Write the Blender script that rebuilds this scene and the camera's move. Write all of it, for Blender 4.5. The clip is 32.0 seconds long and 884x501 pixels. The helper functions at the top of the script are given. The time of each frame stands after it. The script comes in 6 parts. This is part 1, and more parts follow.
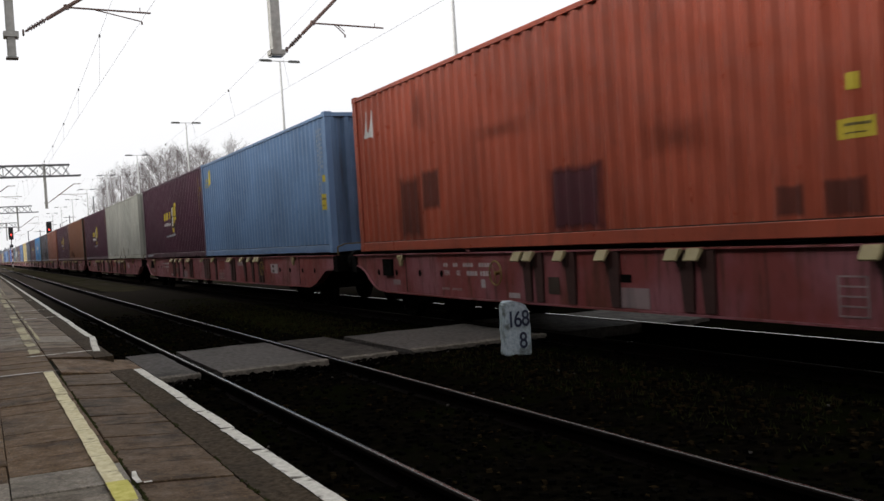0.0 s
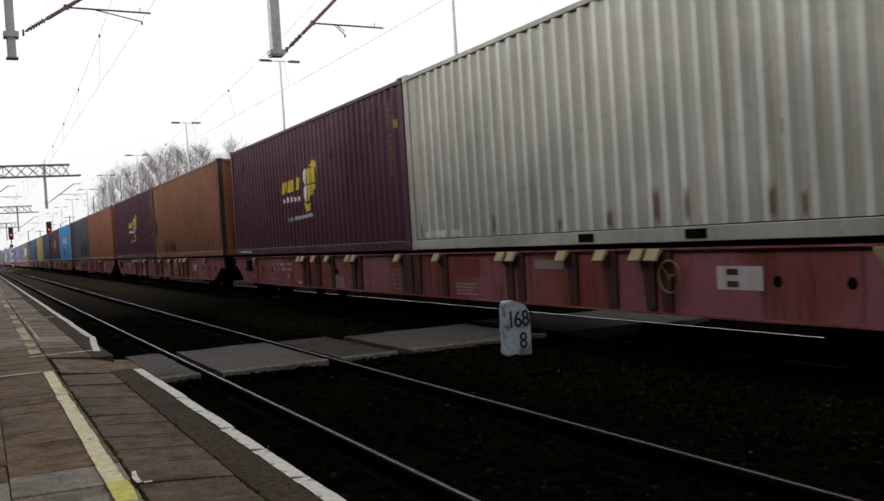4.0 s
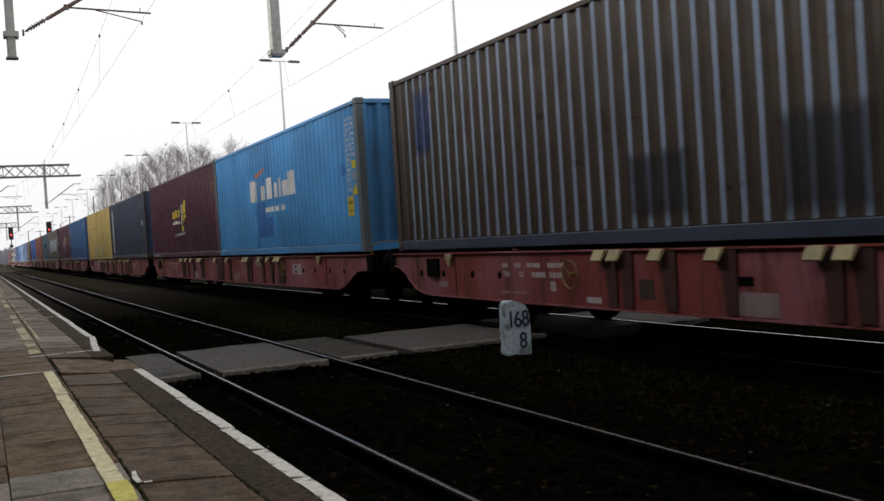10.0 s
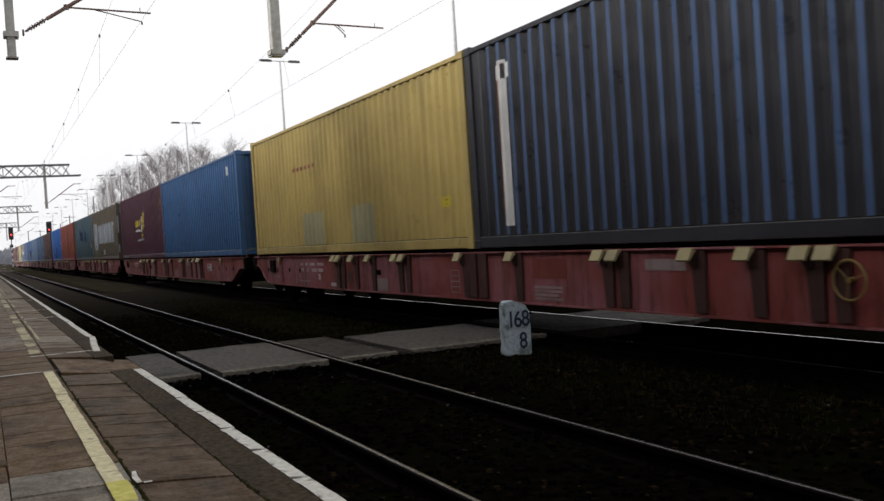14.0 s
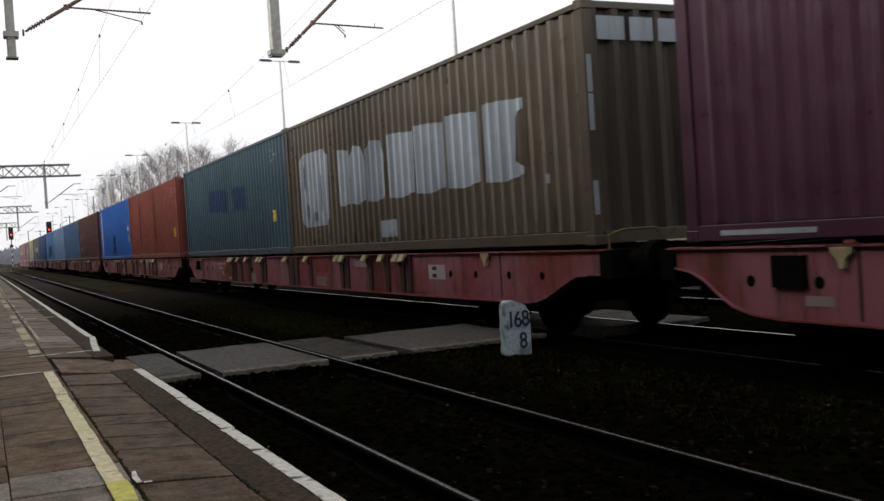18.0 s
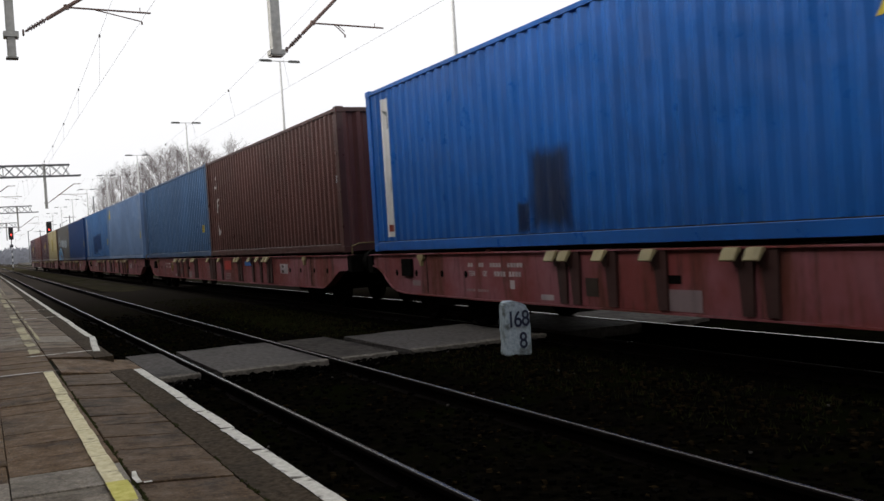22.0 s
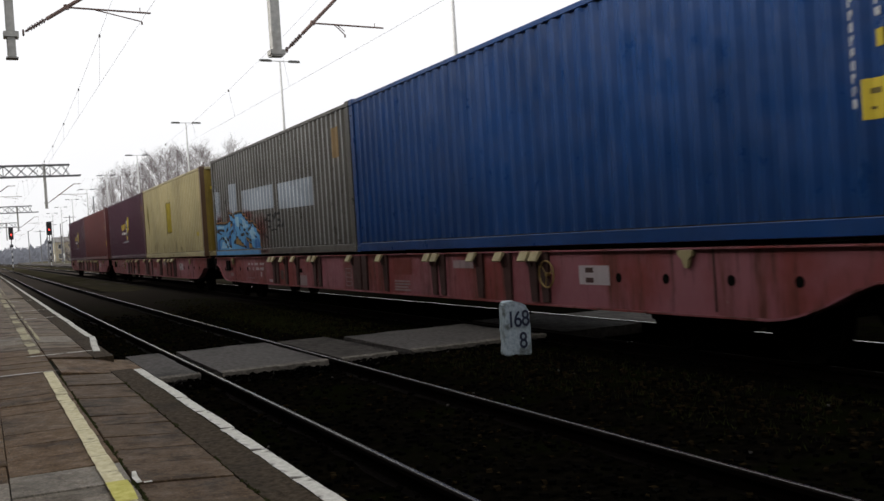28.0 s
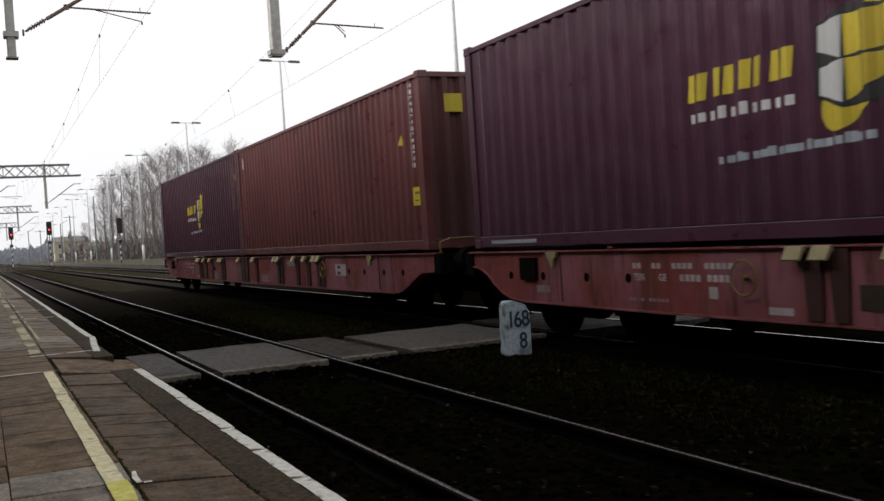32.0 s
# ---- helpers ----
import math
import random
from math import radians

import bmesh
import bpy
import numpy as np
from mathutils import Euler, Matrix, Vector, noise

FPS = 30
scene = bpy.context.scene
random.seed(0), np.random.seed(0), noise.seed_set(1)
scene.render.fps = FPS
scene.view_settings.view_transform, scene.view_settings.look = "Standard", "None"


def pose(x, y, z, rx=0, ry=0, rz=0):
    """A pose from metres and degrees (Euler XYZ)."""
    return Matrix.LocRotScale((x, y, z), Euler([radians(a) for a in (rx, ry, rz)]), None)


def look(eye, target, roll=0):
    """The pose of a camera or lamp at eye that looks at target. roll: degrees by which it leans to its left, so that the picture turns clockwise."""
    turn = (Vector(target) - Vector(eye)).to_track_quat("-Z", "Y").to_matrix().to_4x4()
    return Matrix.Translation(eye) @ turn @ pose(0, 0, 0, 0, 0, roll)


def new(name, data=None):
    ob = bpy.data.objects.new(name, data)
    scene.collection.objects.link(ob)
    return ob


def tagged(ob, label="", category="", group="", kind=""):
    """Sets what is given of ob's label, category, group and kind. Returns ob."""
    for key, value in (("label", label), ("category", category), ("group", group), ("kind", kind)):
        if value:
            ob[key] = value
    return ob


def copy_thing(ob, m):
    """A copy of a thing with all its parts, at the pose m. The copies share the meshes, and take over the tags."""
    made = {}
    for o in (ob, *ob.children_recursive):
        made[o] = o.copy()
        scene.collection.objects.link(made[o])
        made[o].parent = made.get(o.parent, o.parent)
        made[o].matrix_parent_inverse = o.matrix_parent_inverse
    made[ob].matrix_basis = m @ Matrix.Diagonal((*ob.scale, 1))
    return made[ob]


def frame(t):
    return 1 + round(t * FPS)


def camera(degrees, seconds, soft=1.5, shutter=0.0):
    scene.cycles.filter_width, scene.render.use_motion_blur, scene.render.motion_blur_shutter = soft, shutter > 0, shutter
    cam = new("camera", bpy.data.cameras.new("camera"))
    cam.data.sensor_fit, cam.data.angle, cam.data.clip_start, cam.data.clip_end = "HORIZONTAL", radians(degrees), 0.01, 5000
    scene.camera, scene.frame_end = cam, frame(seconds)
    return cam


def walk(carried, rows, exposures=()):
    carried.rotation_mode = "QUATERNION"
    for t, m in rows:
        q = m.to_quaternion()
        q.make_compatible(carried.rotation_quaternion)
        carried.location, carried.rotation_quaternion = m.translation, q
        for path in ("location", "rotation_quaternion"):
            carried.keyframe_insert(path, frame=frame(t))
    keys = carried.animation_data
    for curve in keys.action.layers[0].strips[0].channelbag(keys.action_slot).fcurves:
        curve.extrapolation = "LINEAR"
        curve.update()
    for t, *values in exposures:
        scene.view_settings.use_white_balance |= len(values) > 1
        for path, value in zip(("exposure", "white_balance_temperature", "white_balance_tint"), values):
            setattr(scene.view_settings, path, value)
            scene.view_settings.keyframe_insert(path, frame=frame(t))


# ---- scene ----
cam = camera(49.21, 32.0, soft=1.5, shutter=0.12)
EYE = Vector((0.0, 0.0, 1.445))
YAW, PITCH, ROLL = radians(25.559), radians(-1.016), -3.647
AIM = EYE + Vector((-math.cos(YAW) * math.cos(PITCH), math.sin(YAW) * math.cos(PITCH), math.sin(PITCH)))
walk(cam, [(0.0, look(EYE, AIM, ROLL)), (32.0, look(EYE, AIM, ROLL))])

# ---- light: overcast winter sky ----
world = bpy.data.worlds.new("overcast_sky")
world.use_nodes = True
scene.world = world
wn, wl = world.node_tree.nodes, world.node_tree.links
SUN_EL, SUN_AZ = radians(30), radians(203)
sky = wn.new("ShaderNodeTexSky")
sky.sky_type = "NISHITA"
sky.sun_disc = False
sky.sun_elevation, sky.sun_rotation = SUN_EL, SUN_AZ
sky.air_density, sky.dust_density, sky.ozone_density = 1.0, 6.0, 1.0
hsv = wn.new("ShaderNodeHueSaturation")
hsv.inputs["Saturation"].default_value = 0.12
wl.new(sky.outputs[0], hsv.inputs["Color"])
cloud = wn.new("ShaderNodeMix")
cloud.data_type = "RGBA"
cloud.inputs["Factor"].default_value = 0.75
cloud.inputs["B"].default_value = (7.1, 7.1, 7.25, 1)
wl.new(hsv.outputs[0], cloud.inputs["A"])
wl.new(cloud.outputs["Result"], wn["Background"].inputs["Color"])
wn["Background"].inputs["Strength"].default_value = 0.17
sun_data = bpy.data.lights.new("sun", "SUN")
sun_data.energy, sun_data.angle, sun_data.color = 2.75, radians(20), (1.0, 0.96, 0.9)
sun = new("sun", sun_data)
sun.matrix_world = look((0, 0, 60), Vector((0, 0, 60)) - Vector((math.sin(SUN_AZ) * math.cos(SUN_EL), math.cos(SUN_AZ) * math.cos(SUN_EL), math.sin(SUN_EL))))
scene.view_settings.exposure = 0.0


# ---- materials ----
def mat_base(name, rough=0.6, metal=0.0, spec=0.5):
    m = bpy.data.materials.new(name)
    m.use_nodes = True
    b = m.node_tree.nodes["Principled BSDF"]
    b.inputs["Roughness"].default_value = rough
    b.inputs["Metallic"].default_value = metal
    b.inputs["Specular IOR Level"].default_value = spec
    return m, m.node_tree.nodes, m.node_tree.links, b


def coords(n, l, scale=(1, 1, 1), shift=False):
    tc = n.new("ShaderNodeTexCoord")
    mp = n.new("ShaderNodeMapping")
    mp.inputs["Scale"].default_value = scale
    l.new(tc.outputs["Object"], mp.inputs["Vector"])
    if shift:
        info = n.new("ShaderNodeObjectInfo")
        mul = n.new("ShaderNodeMath")
        mul.operation = "MULTIPLY"
        mul.inputs[1].default_value = 37.0
        l.new(info.outputs["Random"], mul.inputs[0])
        l.new(mul.outputs[0], mp.inputs["Location"])
    return mp.outputs[0]


def noise_node(n, l, vec, scale, detail=4, rough=0.55):
    t = n.new("ShaderNodeTexNoise")
    t.inputs["Scale"].default_value, t.inputs["Detail"].default_value, t.inputs["Roughness"].default_value = scale, detail, rough
    l.new(vec, t.inputs["Vector"])
    return t.outputs["Fac"]


def ramp(n, l, fac, lo, hi, a=0.0, b=1.0):
    r = n.new("ShaderNodeMapRange")
    r.inputs["From Min"].default_value, r.inputs["From Max"].default_value = lo, hi
    r.inputs["To Min"].default_value, r.inputs["To Max"].default_value = a, b
    l.new(fac, r.inputs["Value"])
    return r.outputs[0]


def blend(n, l, fac, a, b):
    m = n.new("ShaderNodeMix")
    m.data_type = "RGBA"
    for sock, v in ((m.inputs["Factor"], fac), (m.inputs["A"], a), (m.inputs["B"], b)):
        if isinstance(v, (int, float)):
            sock.default_value = v
        elif isinstance(v, (tuple, list)):
            sock.default_value = (*v, 1.0)
        else:
            l.new(v, sock)
    return m.outputs["Result"]


def bump(n, l, fac, b, strength=0.3, dist=0.01):
    k = n.new("ShaderNodeBump")
    k.inputs["Strength"].default_value, k.inputs["Distance"].default_value = strength, dist
    l.new(fac, k.inputs["Height"])
    l.new(k.outputs[0], b.inputs["Normal"])


def speckled(name, c1, c2, scale, rough=0.85, c3=None, scale3=0.6, bumpy=0.4, dist=0.01, spread=(0.35, 0.65), stain=(0.52, 0.7), shift=False, stretch=(1, 1, 1), spec=0.3):
    """Two-scale grain between c1 and c2, with larger stains of c3."""
    m, n, l, b = mat_base(name, rough, 0.0, spec)
    v = coords(n, l, stretch, shift)
    f = noise_node(n, l, v, scale, 6, 0.65)
    col = blend(n, l, ramp(n, l, f, *spread), c1, c2)
    if c3:
        col = blend(n, l, ramp(n, l, noise_node(n, l, v, scale3, 5, 0.6), *stain), col, c3)
    l.new(col, b.inputs["Base Color"])
    l.new(ramp(n, l, f, 0.3, 0.7, min(1, rough + 0.08), rough - 0.12), b.inputs["Roughness"])
    bump(n, l, f, b, bumpy, dist)
    return m


def soft_patch(name, c, opacity=0.9, edge=0.14):
    """Rolled or sprayed overpaint with ragged, thinning edges."""
    m, n, l, b = mat_base(name, 0.55, 0.0, 0.3)
    tc = n.new("ShaderNodeTexCoord")
    sep = n.new("ShaderNodeSeparateXYZ")
    l.new(tc.outputs["Generated"], sep.inputs[0])
    def calc(op, a, k):
        q = n.new("ShaderNodeMath")
        q.operation = op
        for i, v in enumerate((a, k)):
            if isinstance(v, (int, float)):
                q.inputs[i].default_value = v
            else:
                l.new(v, q.inputs[i])
        return q.outputs[0]
    near = None
    for ax in ("X", "Z"):
        s = sep.outputs[ax]
        d = calc("MINIMUM", s, calc("SUBTRACT", 1.0, s))
        near = d if near is None else calc("MINIMUM", near, d)
    v = coords(n, l, (1, 1, 1), True)
    vs = coords(n, l, (4.0, 4.0, 0.6), True)
    g = noise_node(n, l, vs, 2.5, 6, 0.7)
    rag = calc("ADD", near, calc("MULTIPLY", calc("SUBTRACT", g, 0.5), edge * 1.6))
    l.new(ramp(n, l, rag, 0.0, edge, 0.0, opacity), b.inputs["Alpha"])
    l.new(blend(n, l, ramp(n, l, noise_node(n, l, v, 3.0, 6, 0.7), 0.35, 0.7), tuple(x * 0.7 for x in c), c), b.inputs["Base Color"])
    return m


def paving(name, c1, c2, grey):
    """Worn concrete paving: each tile a little different in tone, gritty, with dark damp stains."""
    m, n, l, b = mat_base(name, 0.75, 0.0, 0.1)
    v = coords(n, l, (0.55, 1, 1), True)
    info = n.new("ShaderNodeObjectInfo")
    fine = noise_node(n, l, v, 45, 6, 0.85)
    mid = noise_node(n, l, v, 7, 6, 0.7)
    col = blend(n, l, ramp(n, l, mid, 0.22, 0.78), c1, c2)
    col = blend(n, l, ramp(n, l, info.outputs["Random"], 0.35, 1.0, 0.0, 0.6), col, grey)
    col = blend(n, l, ramp(n, l, fine, 0.52, 0.70, 0.0, 0.8), col, tuple(x * 2.0 for x in c2))
    col = blend(n, l, ramp(n, l, fine, 0.46, 0.36, 0.0, 0.8), col, tuple(x * 0.45 for x in c1))
    col = blend(n, l, ramp(n, l, noise_node(n, l, v, 2.2, 6, 0.65), 0.54, 0.70, 0.0, 0.6), col, tuple(x * 0.6 for x in c1))
    l.new(ramp(n, l, mid, 0.3, 0.7, 0.9, 0.55), b.inputs["Roughness"])
    blot = noise_node(n, l, v, 1.1, 7, 0.75)
    col = blend(n, l, ramp(n, l, blot, 0.50, 0.64, 0.0, 0.75), col, tuple(x * 0.42 for x in c1))
    col = blend(n, l, ramp(n, l, noise_node(n, l, v, 120, 3, 0.9), 0.66, 0.74, 0.0, 0.7), col, tuple(min(0.5, x * 3.2) for x in c2))
    l.new(col, b.inputs["Base Color"])
    bump(n, l, fine, b, 0.45, 0.004)
    return m


def paint(name, c, dirt=0.35, rust=0.25, rough=0.30, dark=(0.018, 0.014, 0.011), fade=0.2):
    """Weathered container enamel: faded patches, rain streaks, rust blooms, fine grain."""
    m, n, l, b = mat_base(name, rough, 0.0, 0.45)
    v = coords(n, l, (1, 1, 1), True)
    vs = coords(n, l, (5.0, 5.0, 0.35), True)
    pale = tuple(min(0.8, x * 1.3 + 0.008) for x in c)
    deep = tuple(x * 0.72 for x in c)
    col = blend(n, l, ramp(n, l, noise_node(n, l, v, 0.45, 4), 0.38, 0.66), deep, c)
    col = blend(n, l, ramp(n, l, noise_node(n, l, v, 1.7, 6, 0.7), 0.5, 0.8, 0.0, fade * 2), col, pale)
    st = noise_node(n, l, vs, 1.1, 5, 0.65)
    col = blend(n, l, ramp(n, l, st, 0.5, 0.78, 0.0, dirt), col, dark)
    ru = noise_node(n, l, v, 2.6, 8, 0.75)
    hi = 0.82 - 0.22 * rust
    col = blend(n, l, ramp(n, l, ru, hi, hi + 0.05, 0.0, 0.85), col, (0.09, 0.032, 0.014))
    # scuffs and splashed dirt, thicker in some places
    sc = noise_node(n, l, v, 11.0, 8, 0.8)
    col = blend(n, l, ramp(n, l, sc, 0.56, 0.72, 0.0, 0.35 * dirt + 0.12), col, dark)
    col = blend(n, l, ramp(n, l, sc, 0.40, 0.26, 0.0, 0.25 * fade + 0.1), col, pale)
    l.new(col, b.inputs["Base Color"])
    l.new(ramp(n, l, ru, 0.3, 0.75, rough - 0.08, min(1.0, rough + 0.25)), b.inputs["Roughness"])
    bump(n, l, noise_node(n, l, v, 2.4, 4), b, 0.28, 0.02)
    return m


def worn_sill(name, c, faded, rusty):
    """Wagon paint in faded, purplish and rust-brown areas, with dark runs and chips."""
    m, n, l, b = mat_base(name, 0.5, 0.0, 0.35)
    v = coords(n, l, (1, 1, 1), True)
    vs = coords(n, l, (4.0, 4.0, 0.5), True)
    col = blend(n, l, ramp(n, l, noise_node(n, l, v, 0.7, 4), 0.42, 0.58), c, faded)
    col = blend(n, l, ramp(n, l, noise_node(n, l, vs, 0.55, 6, 0.7), 0.5, 0.64, 0.0, 0.9), col, rusty)
    col = blend(n, l, ramp(n, l, noise_node(n, l, vs, 2.2, 6, 0.7), 0.54, 0.75, 0.0, 0.8), col, (0.03, 0.012, 0.009))
    ch = noise_node(n, l, v, 7.0, 6, 0.7)
    col = blend(n, l, ramp(n, l, ch, 0.66, 0.70, 0.0, 0.8), col, (0.24, 0.16, 0.15))
    l.new(col, b.inputs["Base Color"])
    l.new(ramp(n, l, ch, 0.3, 0.7, 0.38, 0.7), b.inputs["Roughness"])
    bump(n, l, noise_node(n, l, v, 2.0, 3), b, 0.2, 0.02)
    return m


# _ridge tones: crest sheen put into the colour; their troughs carry shade and grime
COLOURS = {
    "red": ((0.42, 0.088, 0.048), 0.35, 0.3), "steel_blue": ((0.16, 0.275, 0.475), 0.15, 0.0),
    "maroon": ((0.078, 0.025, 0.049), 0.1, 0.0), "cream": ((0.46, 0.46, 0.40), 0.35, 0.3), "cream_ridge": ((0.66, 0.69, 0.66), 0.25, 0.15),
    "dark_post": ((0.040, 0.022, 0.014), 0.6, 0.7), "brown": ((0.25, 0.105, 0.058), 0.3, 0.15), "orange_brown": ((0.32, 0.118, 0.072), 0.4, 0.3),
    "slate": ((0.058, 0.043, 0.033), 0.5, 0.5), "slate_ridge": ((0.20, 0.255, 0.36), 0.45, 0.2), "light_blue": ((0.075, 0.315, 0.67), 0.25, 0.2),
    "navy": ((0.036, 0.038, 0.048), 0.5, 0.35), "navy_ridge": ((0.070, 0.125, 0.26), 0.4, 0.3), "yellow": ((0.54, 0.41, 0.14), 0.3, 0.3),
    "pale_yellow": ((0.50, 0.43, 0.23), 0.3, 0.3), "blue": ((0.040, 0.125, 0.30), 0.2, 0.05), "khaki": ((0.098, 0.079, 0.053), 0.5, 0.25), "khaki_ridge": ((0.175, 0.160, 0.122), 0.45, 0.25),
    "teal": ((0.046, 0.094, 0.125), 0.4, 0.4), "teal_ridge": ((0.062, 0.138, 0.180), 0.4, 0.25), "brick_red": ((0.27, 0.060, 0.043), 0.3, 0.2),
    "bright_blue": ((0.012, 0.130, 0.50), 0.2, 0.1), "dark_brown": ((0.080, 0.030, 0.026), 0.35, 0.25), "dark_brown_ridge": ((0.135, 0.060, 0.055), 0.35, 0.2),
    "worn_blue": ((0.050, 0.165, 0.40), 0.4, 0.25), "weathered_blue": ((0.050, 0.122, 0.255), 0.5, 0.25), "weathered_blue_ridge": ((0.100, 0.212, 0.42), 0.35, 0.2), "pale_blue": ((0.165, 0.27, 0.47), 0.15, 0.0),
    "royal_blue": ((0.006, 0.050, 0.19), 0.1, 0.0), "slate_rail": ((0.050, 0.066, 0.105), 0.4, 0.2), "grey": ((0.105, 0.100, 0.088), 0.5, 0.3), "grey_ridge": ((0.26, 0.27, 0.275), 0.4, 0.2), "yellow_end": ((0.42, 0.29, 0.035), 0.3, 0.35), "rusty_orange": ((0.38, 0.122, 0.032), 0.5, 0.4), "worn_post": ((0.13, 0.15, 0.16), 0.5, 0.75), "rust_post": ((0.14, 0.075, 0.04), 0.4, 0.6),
    "russet": ((0.155, 0.044, 0.045), 0.35, 0.25),
}
PAINT = {k: paint("paint_" + k, tuple(0.86 * x for x in c), d, r) for k, (c, d, r) in COLOURS.items()}
# darker end-wall paints: the gap's shade is put in, with more dirt
SHADED_END = {k: paint("shaded_end_" + k, tuple(0.60 * x for x in c), 0.85, min(0.6, r + 0.2), 0.5) for k, (c, d, r) in COLOURS.items()}
WAGON_RED = worn_sill("wagon_red_paint", (0.19, 0.042, 0.040), (0.245, 0.090, 0.108), (0.095, 0.024, 0.012))
# near-black for underframe, running gear, openings and fork pockets
UNDER = speckled("near_black_steel", (0.0022, 0.002, 0.0018), (0.006, 0.0052, 0.0045), 9, 0.8, spec=0.02)
LUG = paint("lug_cream_paint", (0.33, 0.275, 0.14), 0.4, 0.3, 0.6)
MARK_YELLOW = paint("decal_yellow", (0.58, 0.45, 0.03), 0.25, 0.0, 0.5, fade=0.1)
MARK_WHITE = paint("decal_white", (0.62, 0.62, 0.62), 0.25, 0.05, 0.5)
MARK_GREYWHITE = paint("decal_faded_white", (0.34, 0.38, 0.42), 0.35, 0.15, 0.6)
NOTICE_TEXT = paint("notice_dark_ink", (0.13, 0.10, 0.02), 0.2, 0.0, 0.6)
MARK_AMBER = paint("faded_amber_mark", (0.22, 0.14, 0.055), 0.5, 0.2, 0.6)
MARK_BLACK = paint("decal_black", (0.02, 0.02, 0.022), 0.1, 0.0, 0.5)
MARK_RED = paint("decal_red", (0.45, 0.04, 0.03), 0.15, 0.0, 0.5)
MARK_ORANGE = paint("decal_orange", (0.55, 0.14, 0.03), 0.15, 0.0, 0.5)
MARK_BLUE = paint("decal_blue", (0.03, 0.14, 0.42), 0.2, 0.0, 0.5)
SPRAY_BLUE = paint("spray_light_blue", (0.105, 0.33, 0.62), 0.15, 0.0, 0.5)
TREAD = speckled("dull_rail_steel", (0.085, 0.082, 0.080), (0.145, 0.14, 0.137), 30, 0.26, bumpy=0.05)
TREAD.node_tree.nodes["Principled BSDF"].inputs["Metallic"].default_value = 0.8
RAIL_WEB = speckled("near_black_rail_web", (0.0022, 0.0016, 0.0013), (0.005, 0.0034, 0.0026), 25, 0.85, spec=0.02)
CONCRETE = speckled("worn_concrete", (0.052, 0.047, 0.043), (0.088, 0.080, 0.073), 14, 0.8, (0.028, 0.025, 0.022), 0.9, spec=0.08)
SLAB_DIRTY = speckled("grimy_concrete", (0.026, 0.023, 0.020), (0.058, 0.051, 0.044), 9, 0.85, (0.014, 0.012, 0.010), 1.6, spec=0.05)
CHIPPED = speckled("chipped_concrete", (0.085, 0.076, 0.064), (0.17, 0.15, 0.125), 18, 0.85, (0.05, 0.044, 0.036), 4.0, spec=0.08)
TILE = paving("brown_paving_tile", (0.060, 0.037, 0.020), (0.160, 0.102, 0.056), (0.120, 0.090, 0.060))
TILE_DARK = paving("grimy_paving_tile", (0.042, 0.027, 0.016), (0.120, 0.078, 0.045), (0.085, 0.064, 0.044))
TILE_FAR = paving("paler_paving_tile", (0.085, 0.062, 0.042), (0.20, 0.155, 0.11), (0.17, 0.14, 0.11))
TILE_PALE = paving("pale_paving_tile", (0.13, 0.108, 0.082), (0.25, 0.215, 0.17), (0.21, 0.195, 0.17))
JOINT = speckled("mossy_joint_soil", (0.006, 0.007, 0.0035), (0.014, 0.013, 0.008), 12, 0.95, spec=0.02)
EDGE = speckled("platform_edge_asphalt", (0.026, 0.019, 0.012), (0.078, 0.058, 0.038), 22, 0.85, (0.026, 0.021, 0.015), 1.3, 0.6, spread=(0.36, 0.70), spec=0.05)
LINE_WHITE = speckled("worn_white_line_paint", (0.46, 0.44, 0.39), (0.66, 0.64, 0.58), 20, 0.7, (0.10, 0.09, 0.075), 3.5, stain=(0.55, 0.63), bumpy=0.12, dist=0.004, spec=0.1)
LINE_YELLOW = speckled("worn_yellow_line_paint", (0.50, 0.44, 0.26), (0.70, 0.64, 0.42), 20, 0.7, (0.17, 0.14, 0.085), 3.0, stain=(0.57, 0.68), bumpy=0.12, dist=0.004, spec=0.1)
LINE_FADED = speckled("faded_yellow_line_paint", (0.30, 0.26, 0.15), (0.46, 0.42, 0.27), 20, 0.7, (0.10, 0.075, 0.045), 1.4, stain=(0.46, 0.56), bumpy=0.12, dist=0.004, spec=0.1)
LINE_FRESH = speckled("fresh_yellow_line_paint", (0.46, 0.42, 0.09), (0.62, 0.57, 0.16), 20, 0.7, (0.22, 0.19, 0.08), 4.0, stain=(0.57, 0.68), bumpy=0.12, dist=0.004, spec=0.1)
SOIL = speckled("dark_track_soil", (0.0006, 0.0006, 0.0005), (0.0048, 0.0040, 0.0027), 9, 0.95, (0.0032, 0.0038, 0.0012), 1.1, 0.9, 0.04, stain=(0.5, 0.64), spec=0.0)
# near-black by the crossing; haze painted in as paler brown farther down the line
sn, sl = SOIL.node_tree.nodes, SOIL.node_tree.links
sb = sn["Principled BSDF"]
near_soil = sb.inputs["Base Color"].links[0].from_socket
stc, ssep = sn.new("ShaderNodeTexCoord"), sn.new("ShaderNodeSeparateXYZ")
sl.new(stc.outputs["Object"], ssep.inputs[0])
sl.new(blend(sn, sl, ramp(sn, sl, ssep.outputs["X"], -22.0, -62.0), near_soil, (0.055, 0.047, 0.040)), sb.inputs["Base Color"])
# tones far below real stone and wood keep the track bed near-black
BALLAST = speckled("near_black_ballast_stone", (0.0010, 0.0009, 0.0008), (0.0045, 0.0040, 0.0034), 6, 0.9, shift=True, spec=0.0)
SLEEPER = speckled("near_black_sleeper_wood", (0.0025, 0.0021, 0.0018), (0.005, 0.0042, 0.0036), 10, 0.9, spec=0.0)
